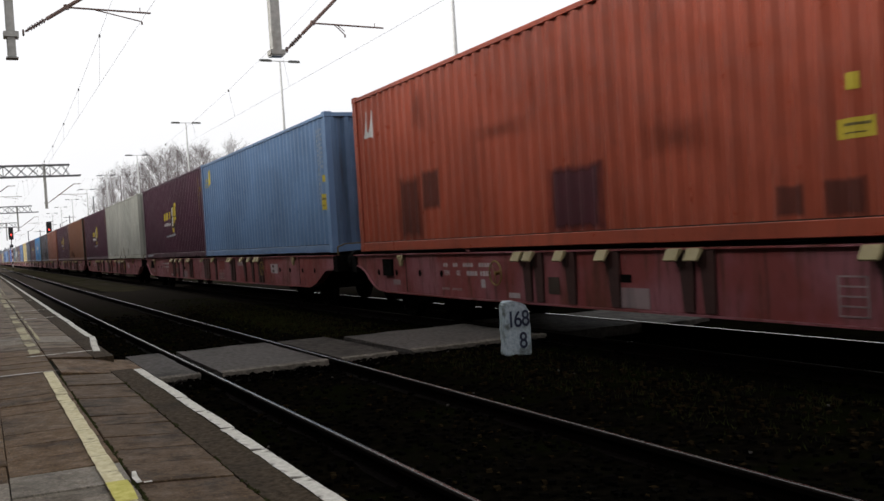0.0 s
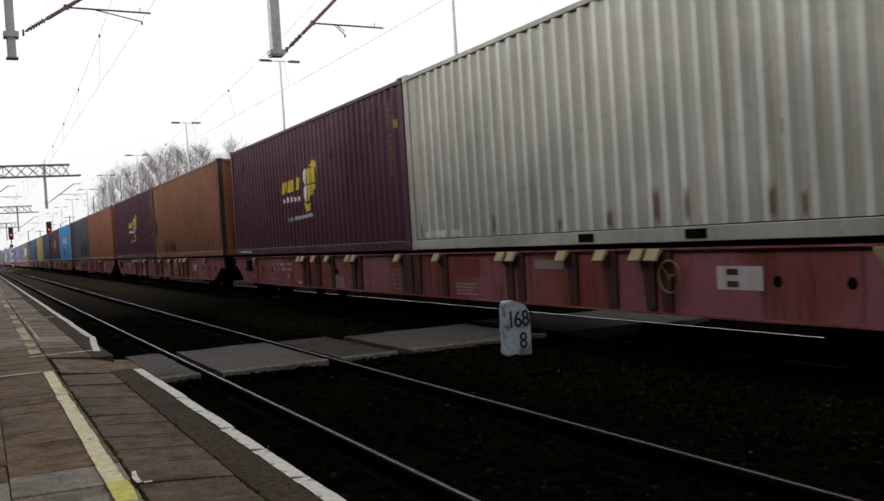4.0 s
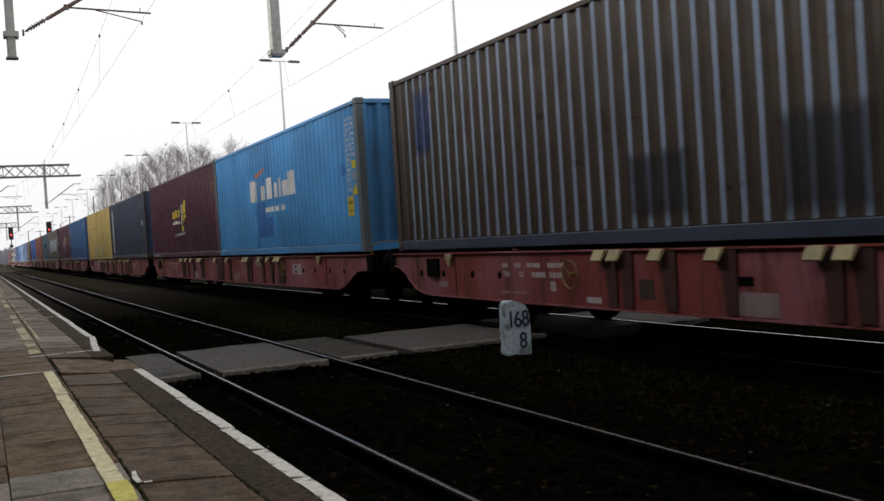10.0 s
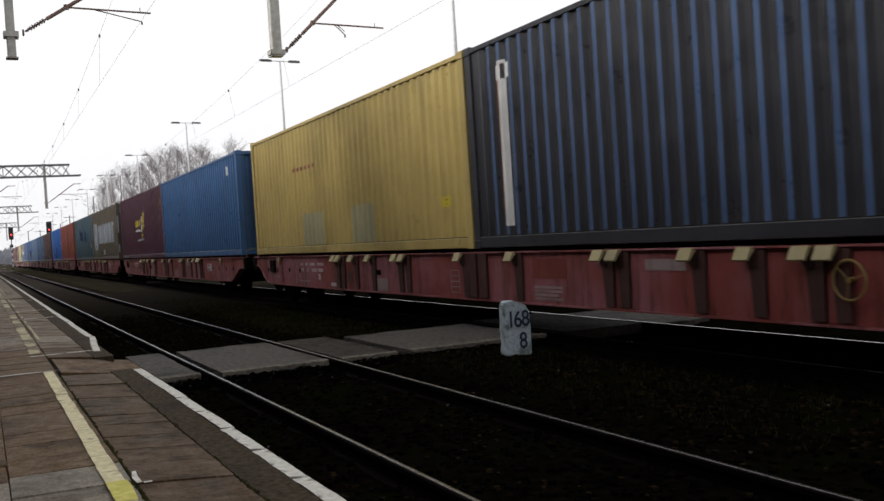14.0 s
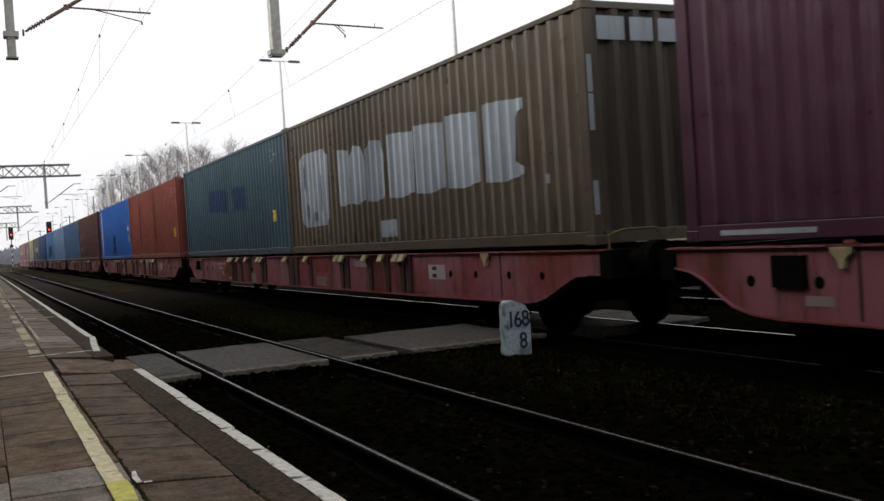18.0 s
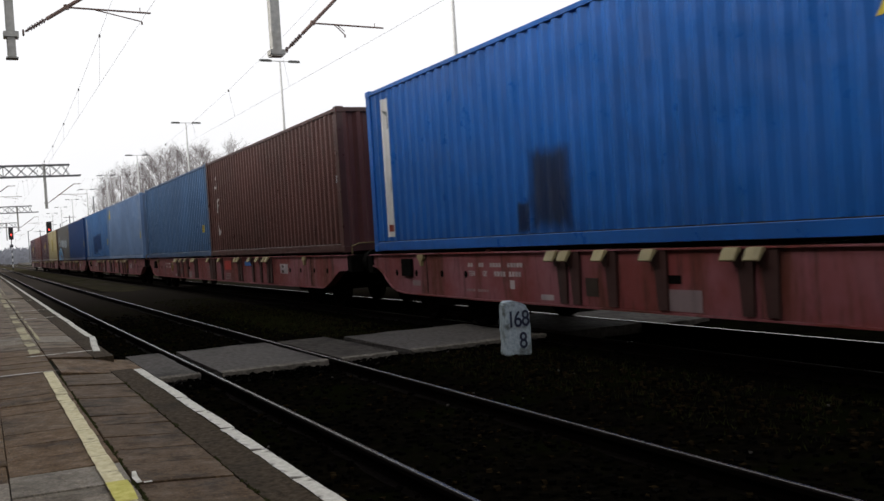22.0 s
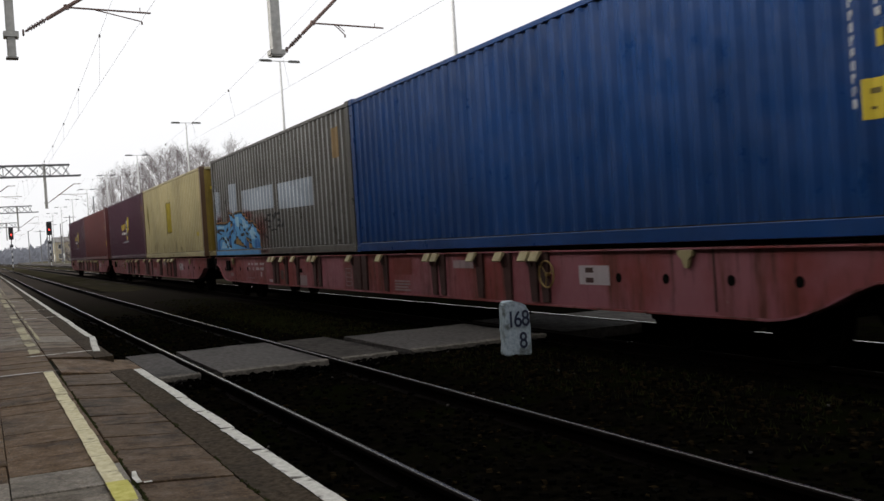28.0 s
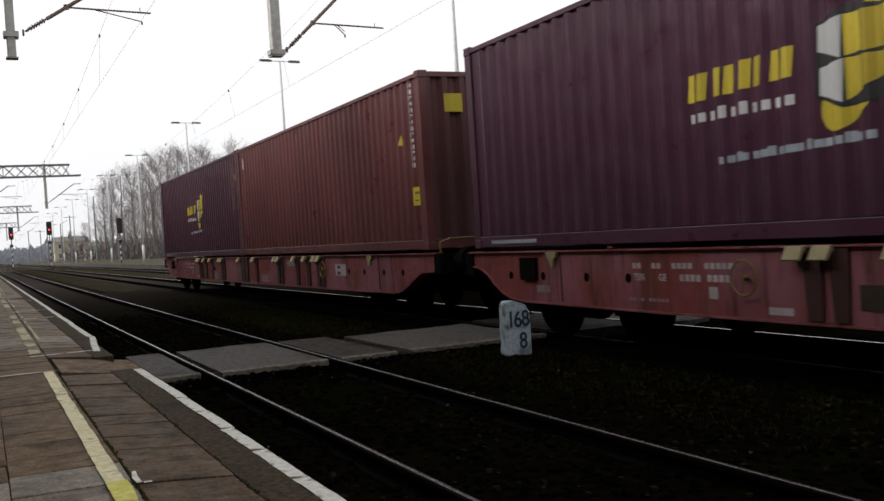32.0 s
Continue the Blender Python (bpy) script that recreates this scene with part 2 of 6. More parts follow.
LEAVES = speckled("dead_leaf", (0.005, 0.0034, 0.0016), (0.020, 0.014, 0.007), 3, 0.9, shift=True, spec=0.0)
GRASS = speckled("winter_grass", (0.009, 0.012, 0.0035), (0.030, 0.030, 0.011), 9, 0.95, spec=0.0)
VERGE = speckled("olive_verge_grass", (0.022, 0.020, 0.012), (0.046, 0.041, 0.026), 1.2, 0.95, (0.034, 0.028, 0.020), 0.12, spec=0.0)
FAR_GRASS = speckled("olive_bank_grass", (0.055, 0.052, 0.038), (0.10, 0.093, 0.070), 1.6, 0.95, (0.08, 0.068, 0.055), 0.15, spec=0.0)
POLISHED = speckled("bright_running_steel", (0.45, 0.42, 0.38), (0.62, 0.59, 0.54), 30, 0.2, bumpy=0.03)
POLISHED.node_tree.nodes["Principled BSDF"].inputs["Metallic"].default_value = 0.9
# near rail under the train: its dark reflection is put into the colour
SHADED_TREAD = speckled("shaded_rail_head", (0.006, 0.005, 0.004), (0.014, 0.012, 0.010), 30, 0.7, spec=0.05)
MOSS = speckled("joint_moss", (0.018, 0.021, 0.008), (0.045, 0.048, 0.020), 20, 0.95, spec=0.0)
SHADE_WALL = speckled("shade_wall_dark", (0.06, 0.045, 0.038), (0.10, 0.075, 0.06), 6, 0.9, (0.05, 0.045, 0.04), 0.5)
STONE_PAINT = speckled("whitewashed_stone", (0.30, 0.37, 0.42), (0.48, 0.55, 0.59), 26, 0.85, (0.13, 0.15, 0.14), 5.5, 0.7, 0.012, stain=(0.50, 0.66))
FIGURE_INK = speckled("blue_black_stencil_ink", (0.012, 0.016, 0.034), (0.035, 0.045, 0.085), 30, 0.7)
GALV = speckled("grey_galvanised_steel", (0.12, 0.125, 0.12), (0.18, 0.185, 0.18), 6, 0.5, (0.10, 0.095, 0.085), 1.0)
# paler than the steel itself: the bright sky's flare is put into the colour
POST_GREEN = speckled("pale_grey_steel", (0.36, 0.36, 0.34), (0.50, 0.49, 0.46), 8, 0.6, (0.26, 0.24, 0.21), 1.5)
TRUSS = speckled("dull_truss_steel", (0.13, 0.13, 0.135), (0.19, 0.19, 0.195), 5, 0.6)
RUST_TUBE = speckled("rusty_tube_steel", (0.16, 0.105, 0.09), (0.24, 0.165, 0.14), 10, 0.7)
WIRE = speckled("copper_wire_dark", (0.10, 0.095, 0.09), (0.16, 0.15, 0.14), 5, 0.5)
PORCELAIN = speckled("brown_insulator_glaze", (0.13, 0.09, 0.085), (0.20, 0.145, 0.13), 8, 0.3)
LAMP_WHITE = speckled("pale_painted_pole", (0.50, 0.50, 0.49), (0.62, 0.62, 0.61), 5, 0.55)
# bark, scrub and woods are paled: haze and flare put into the colours
BARK = speckled("bare_tree_bark", (0.135, 0.115, 0.112), (0.22, 0.19, 0.185), 3, 0.9)
BUSH = speckled("dark_winter_scrub", (0.085, 0.076, 0.074), (0.16, 0.142, 0.138), 0.8, 0.95)
WOOD_FAR = speckled("haze_paled_wood", (0.22, 0.23, 0.26), (0.32, 0.33, 0.37), 0.25, 0.95)
PLASTER = speckled("cream_house_plaster", (0.44, 0.38, 0.26), (0.52, 0.46, 0.33), 2, 0.85, (0.35, 0.31, 0.23), 0.3)
ROOF = speckled("grey_roof_sheet", (0.12, 0.115, 0.11), (0.18, 0.17, 0.16), 2, 0.8)
GLASS_DARK = mat_base("dark_window_glass", 0.1)[0]
GLASS_DARK.node_tree.nodes["Principled BSDF"].inputs["Base Color"].default_value = (0.03, 0.035, 0.04, 1)
BLACK_ENAMEL = speckled("black_signal_enamel", (0.012, 0.012, 0.013), (0.022, 0.022, 0.024), 6, 0.5)
RED_GLOW, _n, _l, _b = mat_base("red_signal_lens", 0.3)
_b.inputs["Base Color"].default_value = (0.6, 0.02, 0.02, 1)
_b.inputs["Emission Color"].default_value = (1.0, 0.05, 0.04, 1)
_b.inputs["Emission Strength"].default_value = 4.0


# ---- mesh helpers ----
def box(bm, x0, x1, y0, y1, z0, z1):
    vs = [bm.verts.new(c) for c in ((x0, y0, z0), (x1, y0, z0), (x1, y1, z0), (x0, y1, z0), (x0, y0, z1), (x1, y0, z1), (x1, y1, z1), (x0, y1, z1))]
    for f in ((0, 3, 2, 1), (4, 5, 6, 7), (0, 1, 5, 4), (1, 2, 6, 5), (2, 3, 7, 6), (3, 0, 4, 7)):
        bm.faces.new([vs[i] for i in f])
    return vs


def tube(bm, a, b, r0, r1=None, seg=8, cap=True):
    a, b = Vector(a), Vector(b)
    r1 = r0 if r1 is None else r1
    q = (b - a).to_track_quat("Z", "Y")
    rings = []
    for c, r in ((a, r0), (b, r1)):
        rings.append([bm.verts.new(c + q @ Vector((r * math.cos(2 * math.pi * i / seg), r * math.sin(2 * math.pi * i / seg), 0))) for i in range(seg)])
    for i in range(seg):
        j = (i + 1) % seg
        bm.faces.new((rings[0][i], rings[0][j], rings[1][j], rings[1][i]))
    if cap:
        bm.faces.new(rings[0][::-1])
        bm.faces.new(rings[1])


def prism(bm, outline, y0, y1):
    """An outline in x and z, pulled from y0 to y1."""
    a = [bm.verts.new((x, y0, z)) for x, z in outline]
    b = [bm.verts.new((x, y1, z)) for x, z in outline]
    bm.faces.new(a)
    bm.faces.new(b[::-1])
    for i in range(len(a)):
        j = (i + 1) % len(a)
        bm.faces.new((a[j], a[i], b[i], b[j]))


def torus(bm, c, r, r2, seg=24, sub=6):
    """A ring in the x-z plane."""
    rows = []
    for i in range(seg):
        t = 2 * math.pi * i / seg
        rows.append([bm.verts.new((c[0] + (r + r2 * math.cos(s)) * math.cos(t), c[1] + r2 * math.sin(s), c[2] + (r + r2 * math.cos(s)) * math.sin(t)))
                     for s in (2 * math.pi * k / sub for k in range(sub))])
    for i in range(seg):
        for k in range(sub):
            bm.faces.new((rows[i][k], rows[i][(k + 1) % sub], rows[(i + 1) % seg][(k + 1) % sub], rows[(i + 1) % seg][k]))


def mesh_of(name, bm, material, bevel=0.0, smooth=False):
    if bevel:
        bmesh.ops.bevel(bm, geom=list(bm.edges), offset=bevel, segments=1, affect="EDGES", clamp_overlap=True)
    bmesh.ops.recalc_face_normals(bm, faces=list(bm.faces))
    me = bpy.data.meshes.new(name)
    bm.to_mesh(me)
    bm.free()
    if smooth:
        for f in me.polygons:
            f.use_smooth = True
    if material:
        me.materials.append(material)
    return me


def put(name, me, parent=None, m=None, label="", material=None):
    ob = new(name, me)
    if parent:
        ob.parent = parent
    if m is not None:
        ob.matrix_basis = m
    if material:
        ob.material_slots[0].link = "OBJECT"
        ob.material_slots[0].material = material
    return tagged(ob, label)


def part(name, bm, material, parent, label="", bevel=0.0, m=None, smooth=False):
    return put(name, mesh_of(name, bm, material, bevel, smooth), parent, m, label)


def boxed(name, dims, material, parent=None, label="", bevel=0.0, m=None):
    bm = bmesh.new()
    box(bm, *dims)
    return part(name, bm, material, parent, label, bevel, m)


# ---- layout along the station: x along the rails, y across, z from rail top ----
NEAR_Y, TRAIN_Y, THIRD_Y = 3.07, 7.717, 12.25
GAUGE = 0.7535
PLAT_Z, PLAT_Y = 0.225, 1.43
CROSS_X0, CROSS_X1 = -14.1, -11.2


# ---- ground: one sheet to the horizon ----
def ground_z(x, y):
    beds = min(abs(y - c) for c in (NEAR_Y, TRAIN_Y, THIRD_Y))
    z = -0.135 + 0.065 * min(1.0, max(0.0, (beds - 1.25) / 0.45))
    if y > 13.6:
        z = -0.1
    if y < 1.6:
        z = -0.2
    if -70 < x < 10 and 0 < y < 15:
        z += 0.022 * noise.noise((x * 1.3, y * 1.3, 0)) + 0.012 * noise.noise((x * 4.1, y * 4.1, 7))
    return z


def build_ground():
    xs = [-3500, -1500, -800, -450, -280, -200, -150, -115, -90, -75] + [-64 + 0.4 * i for i in range(170)] + [6, 10, 20, 60, 300, 1500]
    ys = [-1500, -300, -60, -15, -4, 0.5] + [1.0 + 0.26 * i for i in range(50)] + [14.5, 18, 26, 45, 100, 300, 1500]
    verts = [(x, y, ground_z(x, y)) for x in xs for y in ys]
    k = len(ys)
    faces = [(i * k + j, (i + 1) * k + j, (i + 1) * k + j + 1, i * k + j + 1) for i in range(len(xs) - 1) for j in range(k - 1)]
    me = bpy.data.meshes.new("ground")
    me.from_pydata(verts, [], faces)
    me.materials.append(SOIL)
    for f in me.polygons:
        f.use_smooth = True
    tagged(new("ground", me), "near-black soil and ballast with patches of moss, haze-paled far off", "ground", kind="structure")


def lumps(name, spots, material, label, category, kind="stuff"):
    """Many small angular stones joined into one mesh."""
    rng = np.random.RandomState(5)
    base = np.array([(-1, -1, -1), (1, -1, -1), (1, 1, -1), (-1, 1, -1), (-1, -1, 1), (1, -1, 1), (1, 1, 1), (-1, 1, 1)], float)
    quads = ((0, 3, 2, 1), (4, 5, 6, 7), (0, 1, 5, 4), (1, 2, 6, 5), (2, 3, 7, 6), (3, 0, 4, 7))
    verts, faces = [], []
    for x, y, z, r in spots:
        pts = base * rng.uniform(0.45, 1.0, (8, 3)) * r * np.array((1.0, 0.8, 0.6))
        a = rng.uniform(0, 6.28)
        c, s = math.cos(a), math.sin(a)
        o = len(verts)
        verts += [(x + c * q[0] - s * q[1], y + s * q[0] + c * q[1], z + q[2]) for q in pts]
        faces += [tuple(o + i for i in f) for f in quads]
    me = bpy.data.meshes.new(name)
    me.from_pydata(verts, [], faces)
    me.materials.append(material)
    return tagged(new(name, me), label, category, kind=kind)


def build_shade_wall():
    # unseen wall added to cut sky and sun light on train and platform
    boxed("wall_south", (-160, 45, -3.9, -3.5, -0.3, 9.3), SHADE_WALL)
    tagged(bpy.data.objects["wall_south"], "added unseen wall that shades the platform and lower train", "wall", kind="structure")


def build_verges():
    """Olive grass strips between the tracks farther down the line."""
    for y0, y1, x0, x1 in ((4.45, 6.3, -420, -40), (9.3, 10.9, -420, -36), (1.6, 1.75, -420, -60)):
        bm = bmesh.new()
        n = 160
        a, b = [], []
        for i in range(n + 1):
            t = (i / n) ** 2
            x = x1 + (x0 - x1) * t
            k = min(1.0, i / 12)
            m = (y0 + y1) / 2
            a.append(bm.verts.new((x, m + (y0 - m) * k * (1 + 0.15 * noise.noise((x, 1, 0))), -0.066 + 0.004 * noise.noise((x * 2, 3, 0)))))
            b.append(bm.verts.new((x, m + (y1 - m) * k * (1 + 0.15 * noise.noise((x, 5, 0))), -0.066 + 0.004 * noise.noise((x * 2, 9, 0)))))
        for i in range(n):
            bm.faces.new((a[i], a[i + 1], b[i + 1], b[i]))
        tagged(part("verge", bm, VERGE, None), "olive winter grass strip between the tracks", "grass", kind="structure")


def build_stones():
    rng = random.Random(11)
    spots = []
    for _ in range(9000):
        x = -3 - 22 * rng.random() ** 1.6
        y = rng.uniform(1.55, 9.2)
        if CROSS_X0 - 0.1 < x < CROSS_X1 + 0.1:
            continue
        if 4.6 < y < 6.2 and rng.random() < 0.6:
            continue
        spots.append((x, y, ground_z(x, y) + 0.008, rng.uniform(0.014, 0.034)))
    for _ in range(900):
        y = rng.uniform(1.8, 6.8)
        x = CROSS_X1 + 0.06 + abs(rng.gauss(0, 0.10))
        spots.append((x, y, -0.035 - 0.5 * (x - CROSS_X1 - 0.06) + rng.uniform(-0.03, 0.0), rng.uniform(0.016, 0.036)))
    lumps("ballast", spots, BALLAST, "near-black ballast stones around the rails", "ballast")
    leaf = [(rng.uniform(-26, -4), rng.choice((rng.uniform(1.6, 6.3), rng.gauss(5.3, 0.5))), 0, rng.uniform(0.012, 0.03)) for _ in range(2600)]
    lumps("leaf_litter", [(x, y, ground_z(x, y) + 0.012, r) for x, y, z, r in leaf if not CROSS_X0 - 0.1 < x < CROSS_X1 + 0.1 and y < 6.4], LEAVES, "dead leaves and moss clumps on dark soil", "leaves")
    pale = [(rng.uniform(-18, -4), rng.uniform(1.8, 6.3), -0.03, rng.uniform(0.008, 0.018)) for _ in range(20)]
    lumps("pale_pebbles", [(x, y, ground_z(x, y) + 0.015, r) for x, y, z, r in pale if not CROSS_X0 - 0.1 < x < CROSS_X1 + 0.1],
          CONCRETE, "scattered pale pebbles and litter on dark soil", "pebbles")


def build_grass():
    rng = random.Random(3)
    verts, faces = [], []
    for _ in range(5200):
        if rng.random() < 0.45:
            x, y = rng.gauss(-18.0, 2.4), rng.gauss(5.1, 0.35)
        else:
            x, y = rng.uniform(-30, -4.5), rng.uniform(4.6, 6.3)
        if CROSS_X0 - 0.1 < x < CROSS_X1 + 0.1:
            continue
        z = ground_z(x, y) - 0.01
        for _k in range(3):
            a, h, lean = rng.uniform(0, 6.28), rng.uniform(0.02, 0.075), rng.uniform(-0.03, 0.03)
            dx, dy = 0.006 * math.cos(a), 0.006 * math.sin(a)
            ox, oy = rng.uniform(-0.03, 0.03), rng.uniform(-0.03, 0.03)
            o = len(verts)
            verts += [(x + ox - dx, y + oy - dy, z), (x + ox + dx, y + oy + dy, z), (x + ox + lean, y + oy + lean, z + h)]
            faces.append((o, o + 1, o + 2))
    me = bpy.data.meshes.new("grass")
    me.from_pydata(verts, [], faces)
    me.materials.append(GRASS)
    tagged(new("grass", me), "sparse low winter grass between the tracks", "grass", kind="stuff")


# ---- tracks ----
RAIL_PROFILE = [(-0.0625, -0.149), (0.0625, -0.149), (0.0625, -0.138), (0.010, -0.122), (0.008, -0.045), (0.034, -0.034), (0.034, -0.006), (0.026, 0.0), (-0.026, 0.0), (-0.034, -0.006), (-0.034, -0.034), (-0.008, -0.045), (-0.010, -0.122), (-0.0625, -0.138)]


def build_track(name, cy, near, label, tread):
    track = tagged(new(name), label, "railway track", kind="structure")
    for s in (-1, 1):
        for nm, prof, mat in (("rail", RAIL_PROFILE, RAIL_WEB), ("rail_head", [(-0.013, 0.0005), (0.013, 0.0005), (0.010, 0.003), (-0.010, 0.003)], SHADED_TREAD if tread is POLISHED and s < 0 else tread)):
            bm = bmesh.new()
            ends = []
            for x in (-900.0, 40.0):
                ends.append([bm.verts.new((x, cy + s * GAUGE + y, z)) for y, z in prof])
            n = len(prof)
            for i in range(n):
                bm.faces.new((ends[0][i], ends[0][(i + 1) % n], ends[1][(i + 1) % n], ends[1][i]))
            bm.faces.new(ends[0])
            bm.faces.new(ends[1][::-1])
            part(nm, bm, mat, track, "polished running surface" if nm == "rail_head" else "")
    bm = bmesh.new()
    box(bm, -0.13, 0.13, -1.3, 1.3, -0.24, -0.149)
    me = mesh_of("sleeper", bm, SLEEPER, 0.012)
    x = -2.0
    while x > -near:
        if not CROSS_X0 < x < CROSS_X1:
            put("sleeper", me, track, pose(x, cy, 0, 0, 0, random.uniform(-0.6, 0.6)))
        x -= 0.62
    bm = bmesh.new()
    while x > -330:
        box(bm, x - 0.13, x + 0.13, cy - 1.3, cy + 1.3, -0.24, -0.149)
        x -= 0.62
    if len(bm.verts):
        tagged(part("far_sleepers", bm, SLEEPER, track), kind="stuff")
    else:
        bm.free()


# ---- platform ----
EDGE_Y, EDGE_Z = 1.475, 0.18


def build_platform():
    plat = tagged(new("platform"), "low brown paved station platform with painted lines", "platform", kind="structure")
    boxed("platform_body", (-420, CROSS_X0 + 1.4, -30, 1.20, -0.5, PLAT_Z - 0.075), JOINT, plat)
    boxed("platform_body", (CROSS_X1 + 0.12, 30, -30, 1.20, -0.5, PLAT_Z - 0.075), JOINT, plat)
    boxed("platform_body", (CROSS_X0 + 1.404, CROSS_X1 + 0.116, -30, 0.70, -0.5, PLAT_Z - 0.022), JOINT, plat)
    # ramp down to the foot crossing
    bm = bmesh.new()
    xa, xb = CROSS_X0 + 1.41, CROSS_X1 + 0.11
    vs = [(xa, 0.704, PLAT_Z - 0.006), (xb, 0.704, PLAT_Z - 0.006), (xb + 0.0, 1.40, 0.13), (xa - 0.0, 1.25, 0.15), (xb, 1.72, 0.012), (xa - 0.9, 1.72, 0.012),
          (xa, 0.704, -0.4), (xb, 0.704, -0.4), (xb, 1.72, -0.4), (xa - 0.9, 1.72, -0.4)]
    v = [bm.verts.new(c) for c in vs]
    for f in ((0, 1, 2, 3), (3, 2, 4, 5), (0, 6, 7, 1), (5, 4, 8, 9), (6, 9, 8, 7), (1, 7, 8, 4, 2), (0, 3, 5, 9, 6)):
        bm.faces.new([v[i] for i in f])
    part("ramp", bm, TILE, plat, "brown worn ramp down to the crossing")
    # asphalt margin behind the edge stones
    rng = random.Random(4)
    for xa, xb in ((CROSS_X1 + 0.12, 30.0), (-420.0, CROSS_X0 + 1.4)):
        boxed("edge_margin", (xa, xb, 1.204, EDGE_Y - 0.046, -0.5, EDGE_Z - 0.002), EDGE, plat)
    bm = bmesh.new()
    box(bm, -0.42, 0.42, -0.045, 0.045, -0.6, 0.0)
    stone = mesh_of("edge_stone", bm, EDGE, 0.012)
    bm = bmesh.new()
    n = 12
    up = [bm.verts.new((-0.42 + 0.84 * i / n, 0.046 + rng.uniform(-0.003, 0.002), 0.0)) for i in range(n + 1)]
    dn = [bm.verts.new((-0.42 + 0.84 * i / n, -0.046 + rng.uniform(-0.004, 0.005), 0.0)) for i in range(n + 1)]
    for i in range(n):
        bm.faces.new((dn[i], dn[i + 1], up[i + 1], up[i]))
    me_line = mesh_of("white_edge_paint", bm, LINE_WHITE)
    x = 3.0 + 0.845 * 5
    while x > -60:
        if not (CROSS_X0 + 1.0 < x < CROSS_X1 + 0.5):
            y, turn = EDGE_Y + rng.uniform(-0.005, 0.005), rng.uniform(-0.35, 0.35)
            if -15.7 < x < CROSS_X0 + 1.1:
                y -= (x + 15.7) * 0.075
                turn -= 4.3
            s = put("edge_stone", stone, plat, pose(x, y, EDGE_Z + rng.uniform(-0.004, 0.003), 0, 0, turn))
            put("white_edge_paint", me_line, s, pose(0, 0, 0.004), "worn white paint line")
        x -= 0.845
    boxed("far_edge", (-420, -60.5, EDGE_Y - 0.044, EDGE_Y + 0.044, -0.5, EDGE_Z), EDGE, plat)
    boxed("far_edge_paint", (-420, -60.5, EDGE_Y - 0.04, EDGE_Y + 0.04, EDGE_Z + 0.002, EDGE_Z + 0.005), LINE_WHITE, plat)
    # paving tiles, four columns of uneven rows of about half a metre
    for y0, y1 in ((-1.22, -0.60), (-0.596, 0.063), (0.067, 0.665), (0.673, 1.20)):
        bm = bmesh.new()
        box(bm, -0.5, 0.5, (y0 - y1) / 2 + 0.001, (y1 - y0) / 2 - 0.001, -0.05, 0.0)
        bmesh.ops.bevel(bm, geom=list(bm.edges), offset=0.005, segments=1, affect="EDGES")
        for v in bm.verts:
            v.co.y += rng.uniform(-0.003, 0.003)
        me = mesh_of("paving_tile", bm, TILE)
        x = 7.0
        far = -34 if y0 > 0 else -14
        while x > far:
            step = rng.choice((0.497, 0.497, 0.47, 0.52, 0.50))
            xc = x - step / 2
            if not (y0 > 0.6 and CROSS_X0 + 1.2 < xc < CROSS_X1 + 0.2):
                pale = (-17.0 < xc < -15.6 and y0 < 0.7) or (-16.4 < xc < -15.6) or (-0.7 < y0 < 0.6 and -5.85 < xc < -5.2)
                put("paving_tile", me, plat, pose(xc, (y0 + y1) / 2, PLAT_Z - (0.026 if y0 > 0.6 else 0.004) + rng.uniform(-0.007, 0.003), rng.uniform(-0.5, 0.5) - (4.6 if y0 > 0.6 else 0), rng.uniform(-0.6, 0.6), rng.uniform(-0.5, 0.5)) @ Matrix.Diagonal((step - 0.013, 1, 1, 1)),
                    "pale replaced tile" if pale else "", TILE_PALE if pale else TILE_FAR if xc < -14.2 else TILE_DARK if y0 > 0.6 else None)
            x -= step
    # moss in the joint beside the yellow line and between the columns
    vs, fs = [], []
    for _ in range(700):
        yy = rng.choice((0.669, 0.669, 0.669, 0.669, 1.2))
        xx, zz = rng.uniform(-11.2, -4.5), PLAT_Z - (0.012 if yy < 1 else 0.05)
        xx += 0.0 if noise.noise((xx * 1.5, yy * 9, 2)) > -0.1 else 9e3
        if xx > 100:
            continue
        r = rng.uniform(0.004, 0.012)
        o = len(vs)
        yy += rng.gauss(0, 0.006)
        vs += [(xx - r, yy - r, zz), (xx + r, yy - r, zz), (xx + r, yy + r, zz), (xx - r, yy + r, zz), (xx, yy, zz + r * 1.6)]
        fs += [(o, o + 1, o + 4), (o + 1, o + 2, o + 4), (o + 2, o + 3, o + 4), (o + 3, o, o + 4)]
    mo = bpy.data.meshes.new("moss")
    mo.from_pydata(vs, [], fs)
    mo.materials.append(MOSS)
    tagged(put("moss", mo, plat), "green moss in the paving joints", kind="stuff")
    for xa, xb, ya, yb in ((-420, -34.2, -3.5, 1.19), (-34.2, -14.2, -3.5, 0.060), (-14.2, 30, -3.5, -1.23), (7.0, 30, -1.22, 1.19)):
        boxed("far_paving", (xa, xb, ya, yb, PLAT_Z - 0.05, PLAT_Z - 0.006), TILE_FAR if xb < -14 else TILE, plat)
    grit = [(rng.uniform(-10.5, -3.5), rng.uniform(-1.1, 1.15)) for _ in range(420)]
    g = lumps("grit", [(x, y, PLAT_Z + 0.002 - (0.022 + 0.08 * (y - 0.67) if y > 0.67 else 0), rng.uniform(0.0025, 0.0055)) for x, y in grit], TILE_PALE, "pale grit on the paving", "grit")
